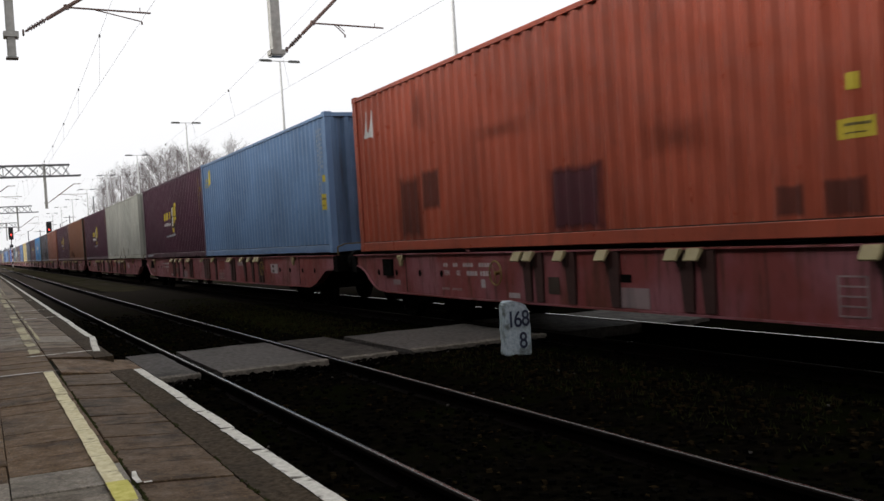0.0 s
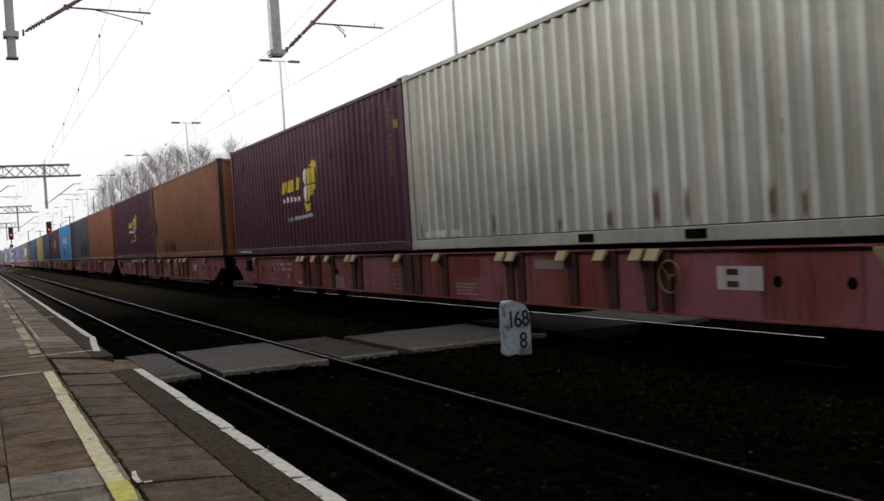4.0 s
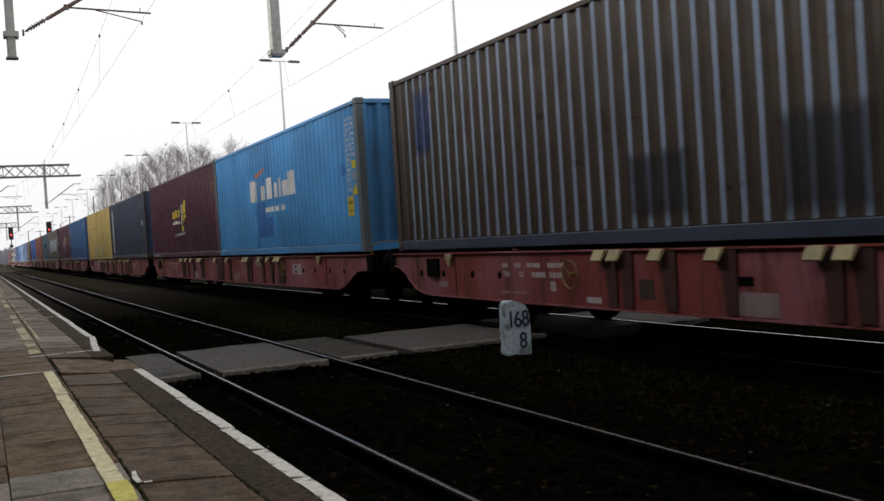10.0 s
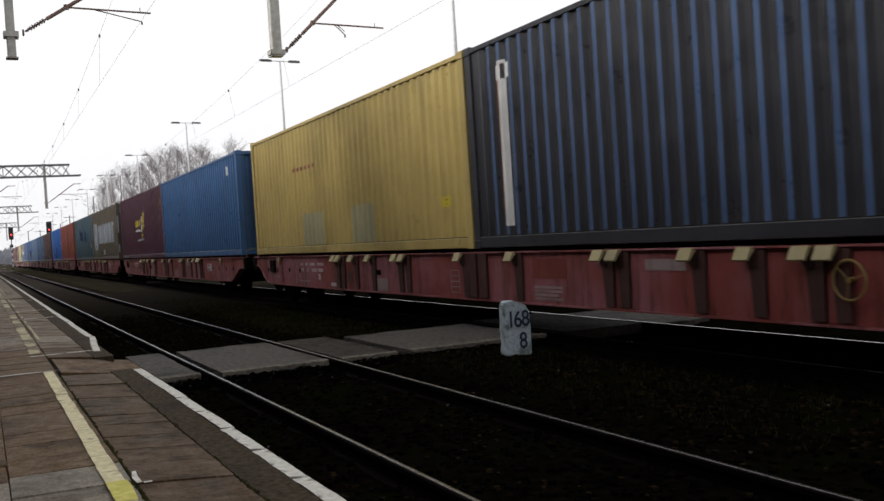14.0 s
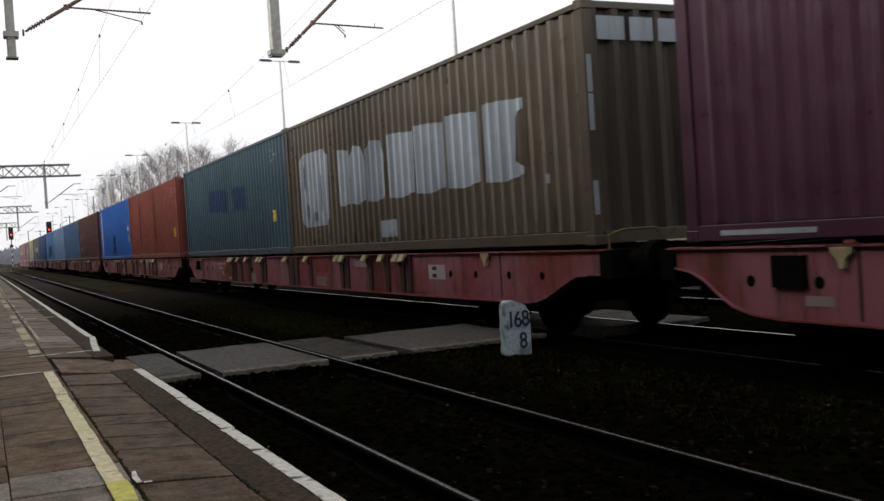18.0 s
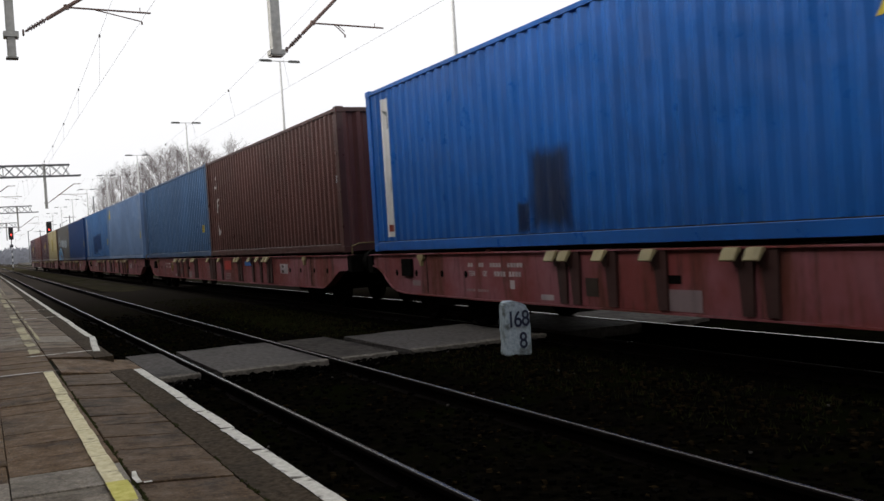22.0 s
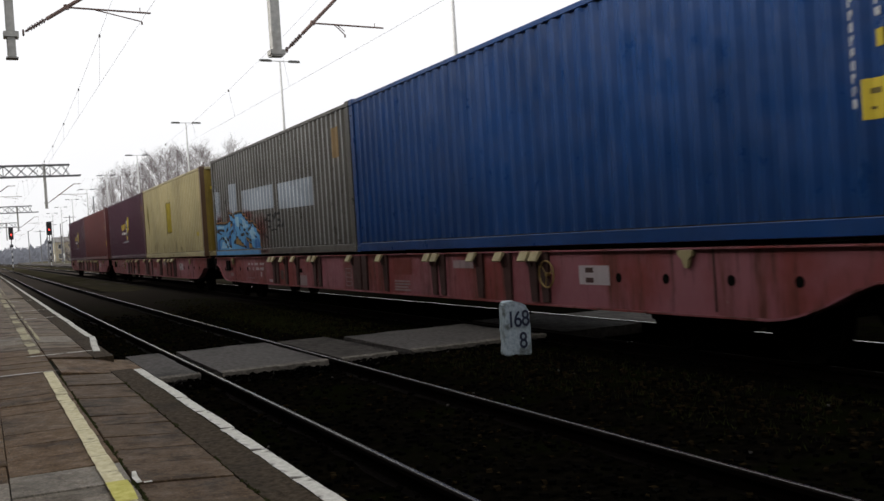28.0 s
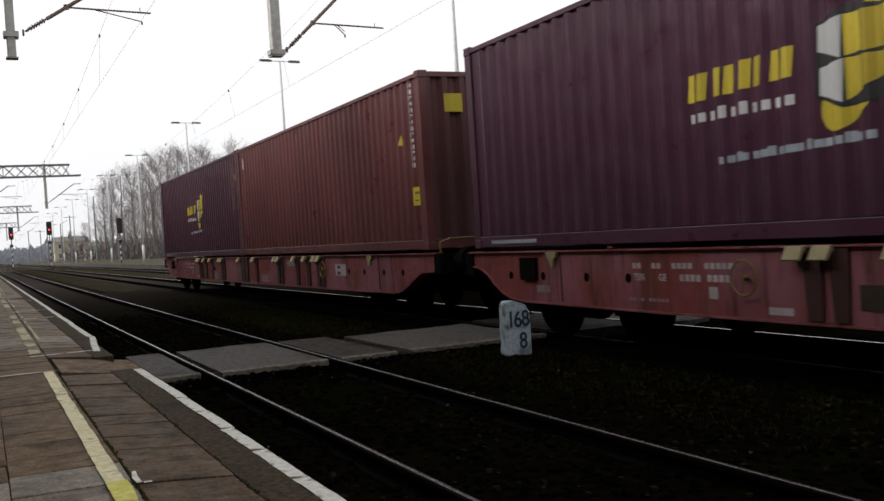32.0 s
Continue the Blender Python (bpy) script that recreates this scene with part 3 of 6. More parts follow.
    # painted lines
    def strip(name, x0, x1, y0, y1, z, mat, wob=0.006, label=""):
        bm = bmesh.new()
        k = max(2, int(abs(x1 - x0) / 0.12))
        a = [bm.verts.new((x0 + (x1 - x0) * i / k, y0 + rng.uniform(-wob, wob), z)) for i in range(k + 1)]
        b = [bm.verts.new((x0 + (x1 - x0) * i / k, y1 + rng.uniform(-wob, wob), z)) for i in range(k + 1)]
        for i in range(k):
            bm.faces.new((a[i], a[i + 1], b[i + 1], b[i]))
        part(name, bm, mat, plat, label)
    strip("yellow_line", -4.95, -5.42, 0.522, 0.632, PLAT_Z + 0.0095, LINE_FRESH, 0.006, "fresher yellow paint")
    strip("paint_dab", -5.32, -5.62, 0.675, 0.705, PLAT_Z + 0.005, LINE_WHITE, 0.012, "white paint dab")
    strip("paint_dab", -5.30, -5.33, 0.70, 0.74, PLAT_Z + 0.004, LINE_WHITE, 0.012, "white paint dab")
    x = -2.97 + 0.2485 + 0.497 * 19
    while x > -11.2:
        d = rng.uniform(-0.005, 0.005)
        strip("yellow_line", x, max(x - 0.487, -11.2), 0.525 + d, 0.625 + d, PLAT_Z + 0.0065, LINE_YELLOW, 0.0025, "worn yellow safety line")
        x -= 0.497
    strip("yellow_line", -13.5, -42.0, 0.50, 0.63, PLAT_Z + 0.0065, LINE_FADED, 0.012)
    strip("yellow_line", -15.5, -60.0, 0.70, 0.74, PLAT_Z + 0.0065, LINE_FADED, 0.012)
    for xc, ya, yb, w in ((-13.15, 0.45, 1.25, 0.035), (-21.6, 0.62, 1.3, 0.05), (-25.0, 0.5, 1.3, 0.05), (-31.5, 0.4, 1.3, 0.06), (-11.25, 0.05, 0.75, 0.03)):
        bm = bmesh.new()
        k = 8
        a = [bm.verts.new((xc - w + rng.uniform(-0.008, 0.008), ya + (yb - ya) * i / k, PLAT_Z + 0.006)) for i in range(k + 1)]
        b = [bm.verts.new((xc + w + rng.uniform(-0.008, 0.008), ya + (yb - ya) * i / k, PLAT_Z + 0.006)) for i in range(k + 1)]
        for i in range(k):
            bm.faces.new((a[i], a[i + 1], b[i + 1], b[i]))
        part("cross_line", bm, LINE_WHITE, plat, "pale line across the paving")


def build_crossing():
    c = tagged(new("foot_crossing"), "concrete slab foot crossing over the tracks", "crossing", kind="structure")
    rng = random.Random(8)
    slabs = ((1.74, 2.20, -14.1, -11.25, 0.004, CONCRETE), (2.42, 3.70, -14.0, -11.12, 0.006, CONCRETE), (3.92, 4.66, -14.1, -11.25, -0.014, SLAB_DIRTY), (4.80, 6.78, -13.6, -11.13, 0.004, CONCRETE), (7.10, 8.36, -13.9, -11.1, 0.004, SLAB_DIRTY), (8.58, 9.5, -13.6, -11.0, -0.02, SLAB_DIRTY))
    for y0, y1, xa, xb, z, mat in slabs:
        bm = bmesh.new()
        box(bm, xa, xb, y0, y1, -0.16, z)
        bmesh.ops.subdivide_edges(bm, edges=list(bm.edges), cuts=9, use_grid_fill=True)
        for v in bm.verts:
            v.co += Vector((0.03 * noise.noise(Vector((v.co.x, v.co.y, 0)) * 2.3), rng.uniform(-0.006, 0.006), 0.010 * noise.noise(v.co * 1.7 + Vector((5, 0, 0))) + rng.uniform(-0.003, 0.002)) ) * (1.0 if v.co.z > -0.05 else 0.3)
        slab = part("concrete_slab", bm, mat, c)
        if y1 > 6.9:
            continue
        # chipped pale arris along the edge that faces the walker
        bm = bmesh.new()
        k = 26
        top = [(xb - 0.035 - 0.035 * rng.random() * (1 if mat is CONCRETE else 0.4), y0 + (y1 - y0) * i / k) for i in range(k + 1)]
        a = [bm.verts.new((x, y, z + 0.016)) for x, y in top]
        b = [bm.verts.new((xb + 0.036, y, z + 0.010 - 0.012 * rng.random())) for x, y in top]
        d = [bm.verts.new((xb + 0.038, y, z - 0.02 - 0.04 * rng.random())) for x, y in top]
        for i in range(k):
            bm.faces.new((a[i], a[i + 1], b[i + 1], b[i]))
            bm.faces.new((b[i], b[i + 1], d[i + 1], d[i]))
        part("chipped_edge", bm, CHIPPED, slab, "pale chipped concrete edge")


# ---- kilometre stone ----
def build_stone():
    st = tagged(new("kilometre_stone"), "whitewashed concrete kilometre stone with black stencilled figures", "milestone")
    st.matrix_basis = pose(-10.05, 5.71, -0.06, 0, 0, 78)
    bm = bmesh.new()
    # front face towards local -y; head falls off to one side
    w, d = 0.165, 0.11
    prof = [(-w, 0.0), (w, 0.0), (w * 0.97, 0.30), (w * 0.96, 0.52), (w * 0.62, 0.605), (0.0, 0.645), (-w * 0.7, 0.65), (-w * 0.95, 0.62), (-w * 0.98, 0.30)]
    prism(bm, prof, -d, d)
    bmesh.ops.bevel(bm, geom=list(bm.edges), offset=0.016, segments=2, affect="EDGES")
    bmesh.ops.subdivide_edges(bm, edges=[e for e in bm.edges if e.calc_length() > 0.08], cuts=5, use_grid_fill=True)
    for v in bm.verts:
        k = noise.noise(v.co * 11) * 0.014 + noise.noise(v.co * 30) * 0.005
        v.co += Vector((k, 0.0 if abs(v.co.y + d) < 0.004 else k * 0.4, k * 0.6))
    part("stone_body", bm, STONE_PAINT, st)
    for txt, x, z, size in (("1", -0.085, 0.345, 0.27), ("6", 0.0, 0.345, 0.27), ("8", 0.095, 0.35, 0.27), ("8", 0.055, 0.09, 0.27)):
        cu = bpy.data.curves.new("figure", "FONT")
        cu.body, cu.size, cu.align_x, cu.extrude, cu.offset = txt, size, "CENTER", 0.004, 0.002
        ob = new("figure", cu)
        me = bpy.data.meshes.new_from_object(ob.evaluated_get(bpy.context.evaluated_depsgraph_get()))
        bpy.data.objects.remove(ob)
        me.materials.append(FIGURE_INK)
        put("figure", me, st, pose(x, -d - 0.014, z, 90, 0, 0) @ Matrix.Diagonal((0.78, 1.0, 1, 1)), "black stencilled figure")


# ---- container wagons ----
L40, HC, WIDE = 12.192, 2.896, 1.219
PITCH_W, GAP = 26.054, 0.05
DECK = 1.19
# one dark brown for ribs, lug brackets, seams and small plate marks
RIB = paint("dark_rib_brown", (0.045, 0.013, 0.010), 0.5, 0.3, 0.6)
MARK_SILL = paint("faded_sill_marks", (0.30, 0.22, 0.225), 0.6, 0.35, 0.6)
MARK_SILLRED = paint("faded_red_plate", (0.19, 0.030, 0.022), 0.5, 0.3, 0.6)
WHEEL_YELLOW = paint("dull_yellow_handwheel", (0.22, 0.145, 0.04), 0.5, 0.3, 0.6)
RAIL_YELLOW = paint("dull_yellow_handrail", (0.16, 0.115, 0.04), 0.5, 0.3, 0.6)
MARK_LETTER = paint("white_sill_letters", (0.46, 0.40, 0.41), 0.4, 0.2, 0.6)
MARK_DULL = paint("dull_yellow_marks", (0.24, 0.16, 0.05), 0.4, 0.1, 0.6)


def build_wagon(ring):
    w = tagged(new("container_wagon"), "flat container wagon with dull red steel side sills and cream lugs", "freight wagon", "wagons of the train")
    # each end of the sill sweeps up in a soft double bend
    tail = [(0.0, 0.95), (0.3, 0.90), (0.5, 0.82), (0.7, 0.68), (0.9, 0.57), (1.15, 0.505), (1.5, 0.475)]
    head = [(0.0, 0.86), (0.6, 0.83), (0.85, 0.74), (1.1, 0.63), (1.35, 0.54), (1.6, 0.48), (1.8, 0.46)]
    low = [(-12.42 + d, z) for d, z in tail] + [(-8.0, 0.455), (8.0, 0.45)] + [(12.42 - d, z) for d, z in head[::-1]]
    for s in (-1, 1):
        bm = bmesh.new()
        prism(bm, [(-12.42, 1.12)] + low + [(12.42, 1.12)], s * 1.167, s * 1.11)
        sill = part("side_sill", bm, WAGON_RED, w, "dull red steel side sill")
        bm = bmesh.new()
        box(bm, -12.44, 12.44, min(s * 1.06, s * 1.215), max(s * 1.06, s * 1.215), 1.121, 1.14)
        part("top_flange", bm, WAGON_RED, sill)
        bm = bmesh.new()
        prism(bm, [(x, z - 0.002) for x, z in low] + [(x, z - 0.022) for x, z in low[::-1]], s * 1.195, s * 1.03)
        part("bottom_flange", bm, WAGON_RED, sill)
        for u in (-5.95, -5.66, -4.91, -4.01, -2.74, -2.42, -0.26, 1.31, 3.37, 3.67, 4.93, 5.75, 6.44, 6.72):
            bm = bmesh.new()
            prism(bm, [(u - 0.11, 1.118), (u + 0.12, 1.118), (u + 0.10, 0.47), (u - 0.06, 0.47)], s * 1.168, s * 1.20)
            part("rib", bm, RIB, sill, bevel=0.006)
        for u in (-0.02, 0.3):
            bm = bmesh.new()
            prism(bm, [(u - 0.13, 1.118), (u + 0.13, 1.118), (u + 0.11, 0.47), (u - 0.11, 0.47)], s * 1.168, s * 1.205)
            part("rib", bm, RIB, sill, bevel=0.006)
        for u in (-10.02, 9.9):
            boxed("seam", (u - 0.012, u + 0.012, min(s * 1.167, s * 1.176), max(s * 1.167, s * 1.176), 0.49, 1.118), RIB, sill, "dark welded seam")
        for u in (-6.08, -5.78, -5.03, -4.13, -2.86, -2.54, -0.38, 1.20, 3.27, 3.57, 4.83, 5.65, 6.34, 6.62):
            bm = bmesh.new()
            prof = [(s * 1.17, 1.136), (s * 1.25, 1.136), (s * 1.315, 1.015), (s * 1.288, 1.00), (s * 1.225, 1.10), (s * 1.17, 1.10)]
            a = [bm.verts.new((u - 0.105, y, z)) for y, z in prof]
            b = [bm.verts.new((u + 0.10, y, z)) for y, z in prof]
            bm.faces.new(a)
            bm.faces.new(b[::-1])
            for i in range(6):
                bm.faces.new((a[i], b[i], b[(i + 1) % 6], a[(i + 1) % 6]))
            part("lug", bm, LUG, sill, "cream folding container lug", 0.006)
            bm = bmesh.new()
            prism(bm, [(u - 0.09, 1.11), (u + 0.125, 1.11), (u + 0.10, 0.94), (u + 0.02, 0.94)], s * 1.168, s * 1.215)
            part("lug_bracket", bm, RIB, sill)
        for u in (-10.17, 9.52):
            bm = bmesh.new()
            prism(bm, [(u - 0.12, 1.117), (u + 0.12, 1.117), (u + 0.11, 1.06), (u + 0.045, 1.02), (u + 0.03, 0.93), (u - 0.02, 0.93), (u - 0.04, 1.02), (u - 0.11, 1.06)], s * 1.17, s * 1.22)
            part("lug", bm, LUG, sill, "yellow tapered lug", 0.006)
        for u in (-11.28, -10.45, -9.46, -8.63, 8.3, 9.14, 10.13, 11.0):
            bm = bmesh.new()
            tube(bm, (u, s * 1.1675, 0.81), (u, s * 1.172, 0.81), 0.055, seg=12)
            part("hole", bm, UNDER, sill, "dark round hole")
        # handwheel
        u = -s * (6.84 if ring > 0 else 6.75) * ring
        bm = bmesh.new()
        torus(bm, (u, s * 1.23, 0.84), 0.17, 0.012)
        for a in (0.3, 2.4, 4.5):
            tube(bm, (u, s * 1.23, 0.84), (u + 0.17 * math.cos(a), s * 1.23, 0.84 + 0.17 * math.sin(a)), 0.006, seg=5)
        tube(bm, (u, s * 1.165, 0.84), (u, s * 1.24, 0.84), 0.025)
        part("handwheel", bm, WHEEL_YELLOW, sill, "dull yellow brake handwheel")
        # lettering panels as plain bars
        marks = [(7.5, 8.12, 0.72, 0.95, MARK_LETTER), (4.05, 4.72, 0.90, 1.02, MARK_SILL), (-3.96, -3.39, 0.47, 0.70, MARK_SILL), (-6.5, -6.2, 0.50, 0.57, MARK_LETTER), (-5.46, -5.2, 0.58, 0.80, PAINT["slate"]), (-10.97, -10.58, 0.76, 1.05, UNDER), (-3.95, -3.7, 0.76, 0.85, UNDER), (-10.62, -10.3, 0.60, 0.69, MARK_SILL)]
        marks += [(-8.54 + 0.085 * i, -8.48 + 0.085 * i, 0.92, 0.98, MARK_LETTER) for i in range(19) if i not in (2, 3, 6, 7, 12, 13)]
        marks += [(-7.74 + 0.085 * i, -7.68 + 0.085 * i, 0.79, 0.86, MARK_LETTER) for i in range(9) if i != 4] + [(-8.62 + 0.07 * i, -8.58 + 0.07 * i, 0.56, 0.595, MARK_SILL) for i in range(10) if i != 4] + [(-7.3, -7.18, 0.62, 0.74, MARK_LETTER)]
        if s < 0:
            for txt, u in (("TEN", -8.53), ("GE", -8.09)):
                cu = bpy.data.curves.new("sill_letters", "FONT")
                cu.body, cu.size, cu.extrude, cu.offset = txt, 0.105, 0.0015, 0.002
                ob = new("sill_letters", cu)
                me = bpy.data.meshes.new_from_object(ob.evaluated_get(bpy.context.evaluated_depsgraph_get()))
                bpy.data.objects.remove(ob)
                me.materials.append(MARK_LETTER)
                put("sill_letters", me, sill, pose(u, -1.1715, 0.79, 90, 0, 0), "white sill letters")
        # a chalk-white ruled table, and worn line writing
        for i in range(5):
            marks.append((-0.82, -0.50, 0.52 + 0.085 * i, 0.535 + 0.085 * i, MARK_SILL))
        marks += [(-0.82, -0.80, 0.536, 0.859, MARK_SILL), (-0.52, -0.50, 0.536, 0.859, MARK_SILL)]
        marks += [(1.68, 2.35 - 0.1 * (i == 1), 0.50 + 0.05 * i, 0.53 + 0.05 * i, MARK_SILL) for i in range(4)] + [(1.65, 2.45, 0.78, 1.04, MARK_SILLRED)]
        for k, (u0, u1, z0, z1, mat) in enumerate(marks):
            ua, ub = (u0, u1) if s < 0 else (-u1, -u0)
            nm, lb = (("plate", "white plate with brown squares"), ("plate", "faded pale plate"), ("plate", "faded pale plate"), ("plate", "faded pale plate"), ("plate", "grey-blue plate"), ("valve_box", "dark valve box"), ("opening", "dark square opening"), ("plate", "small pale plate"))[k] if k < 8 else ("lettering_bar", "")
            boxed(nm, (ua, ub, min(s * 1.168, s * (1.215 if k == 5 else 1.172)), max(s * 1.168, s * (1.215 if k == 5 else 1.172)), z0, z1), mat, sill, lb)
        for z0 in (0.745, 0.865):
            ua, ub = (7.64, 7.80) if s < 0 else (-7.80, -7.64)
            boxed("plate_mark", (ua, ub, min(s * 1.1725, s * 1.175), max(s * 1.1725, s * 1.175), z0, z0 + 0.06), RIB, sill)
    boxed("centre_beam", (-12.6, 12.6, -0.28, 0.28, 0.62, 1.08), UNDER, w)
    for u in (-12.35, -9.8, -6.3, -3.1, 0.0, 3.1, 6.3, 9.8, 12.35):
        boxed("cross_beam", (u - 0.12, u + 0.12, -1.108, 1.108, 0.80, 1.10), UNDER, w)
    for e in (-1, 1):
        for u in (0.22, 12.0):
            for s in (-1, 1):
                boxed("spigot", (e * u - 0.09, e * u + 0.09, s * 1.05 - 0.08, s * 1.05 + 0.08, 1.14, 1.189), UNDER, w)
        # end beam in near-black: the gap's shade is put into its colour
        boxed("headstock", (e * 12.46 - 0.11, e * 12.46 + 0.11, -1.2, 1.2, 0.80, 1.13), UNDER, w, "end beam with buffers, near-black for the dark wagon gap")
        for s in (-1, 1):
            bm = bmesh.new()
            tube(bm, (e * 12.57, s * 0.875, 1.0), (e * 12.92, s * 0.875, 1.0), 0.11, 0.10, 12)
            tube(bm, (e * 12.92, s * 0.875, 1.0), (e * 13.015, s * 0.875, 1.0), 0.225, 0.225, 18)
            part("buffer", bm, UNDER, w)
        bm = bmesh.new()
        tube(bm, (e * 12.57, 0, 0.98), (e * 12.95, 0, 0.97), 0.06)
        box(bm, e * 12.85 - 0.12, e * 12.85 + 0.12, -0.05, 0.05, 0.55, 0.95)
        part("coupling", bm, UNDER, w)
        for y in (-0.45, 0.45):
            bm = bmesh.new()
            pts = [(12.55, 0.88), (12.75, 0.55), (12.9, 0.40), (13.0, 0.36)]
            for (a, za), (b, zb) in zip(pts, pts[1:]):
                tube(bm, (e * a, y, za), (e * b, y * 0.8, zb), 0.028, seg=6)
            part("brake_hose", bm, UNDER, w)
        bm = bmesh.new()
        pts = [(12.45, -1.12, 1.14), (12.45, -1.12, 1.30), (12.58, -1.0, 1.36), (12.6, -0.55, 1.36)]
        for a, b in zip(pts, pts[1:]):
            tube(bm, [e * a[0], e * a[1], a[2]], [e * b[0], e * b[1], b[2]], 0.016, seg=6)
        part("hand_rail", bm, RAIL_YELLOW, w, "dull yellow bent handrail at the end")
        # bogie
        bog = tagged(put("bogie", mesh_bogie, w, pose(e * 9.8, 0, 0)), "near-black two-axle bogie")
        for a in (-0.9, 0.9):
            put("wheelset", mesh_wheels, bog, pose(a, 0, 0.46))
    return w


def make_bogie_meshes():
    bm = bmesh.new()
    for s in (-1, 1):
        prism(bm, [(-1.25, 0.62), (-1.2, 0.42), (-0.62, 0.42), (-0.42, 0.30), (0.42, 0.30), (0.62, 0.42), (1.2, 0.42), (1.25, 0.62), (0.6, 0.74), (-0.6, 0.74)], s * 0.94, s * 1.06)
        for a in (-0.9, 0.9):
            box(bm, a - 0.13, a + 0.13, min(s * 0.93, s * 1.1), max(s * 0.93, s * 1.1), 0.36, 0.58)
            for d in (-0.24, 0.24):
                tube(bm, (a + d, s * 1.0, 0.40), (a + d, s * 1.0, 0.62), 0.07, seg=10)
    box(bm, -0.25, 0.25, -0.95, 0.95, 0.45, 0.66)
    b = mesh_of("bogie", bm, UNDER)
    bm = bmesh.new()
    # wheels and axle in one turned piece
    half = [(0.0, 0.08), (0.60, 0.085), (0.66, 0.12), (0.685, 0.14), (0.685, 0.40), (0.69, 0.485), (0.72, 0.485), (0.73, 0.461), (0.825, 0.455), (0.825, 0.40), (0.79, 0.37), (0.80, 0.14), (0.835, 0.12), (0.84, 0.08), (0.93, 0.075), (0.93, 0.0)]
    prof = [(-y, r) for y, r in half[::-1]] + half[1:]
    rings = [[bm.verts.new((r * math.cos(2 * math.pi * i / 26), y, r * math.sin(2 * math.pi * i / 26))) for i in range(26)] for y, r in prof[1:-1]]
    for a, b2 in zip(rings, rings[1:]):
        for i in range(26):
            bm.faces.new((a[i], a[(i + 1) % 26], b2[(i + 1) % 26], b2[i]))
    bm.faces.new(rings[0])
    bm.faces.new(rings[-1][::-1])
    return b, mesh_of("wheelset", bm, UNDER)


# ---- containers ----
CORR_N, CORR_A, CORR_P = 41, -5.71, 0.2826
CORR_B = CORR_A + CORR_N * CORR_P
CORR_D = 0.036


def corr(u):
    """Inward depth of the corrugated side at u."""
    if not CORR_A < u < CORR_B:
        return 0.030
    t = ((u - CORR_A) % CORR_P) / CORR_P
    if t < 0.26:
        k = 0.0
    elif t < 0.5:
        k = (t - 0.26) / 0.24
    elif t < 0.76:
        k = 1.0
    else:
        k = (1.0 - t) / 0.24
    return 0.012 + CORR_D * k


CORR_BREAKS = [CORR_A + (i + t) * CORR_P for i in range(CORR_N) for t in (0.0, 0.26, 0.5, 0.76)] + [CORR_B]


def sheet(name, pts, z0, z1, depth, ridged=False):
    """A corrugated sheet over pts along x, facing -y; a ridged one paints lit crests and shaded, grimy troughs."""
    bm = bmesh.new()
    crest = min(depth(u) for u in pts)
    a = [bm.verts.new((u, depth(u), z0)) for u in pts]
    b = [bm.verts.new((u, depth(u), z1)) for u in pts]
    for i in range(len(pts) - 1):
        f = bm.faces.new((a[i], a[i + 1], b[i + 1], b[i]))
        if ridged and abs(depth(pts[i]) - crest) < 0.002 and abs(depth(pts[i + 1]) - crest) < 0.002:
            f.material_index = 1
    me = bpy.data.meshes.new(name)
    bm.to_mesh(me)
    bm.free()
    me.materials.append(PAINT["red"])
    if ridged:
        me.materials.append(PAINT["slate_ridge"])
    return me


def plain(name, dims, bevel=0.0):
    bm = bmesh.new()
    box(bm, *dims)
    return mesh_of(name, bm, PAINT["red"], bevel)


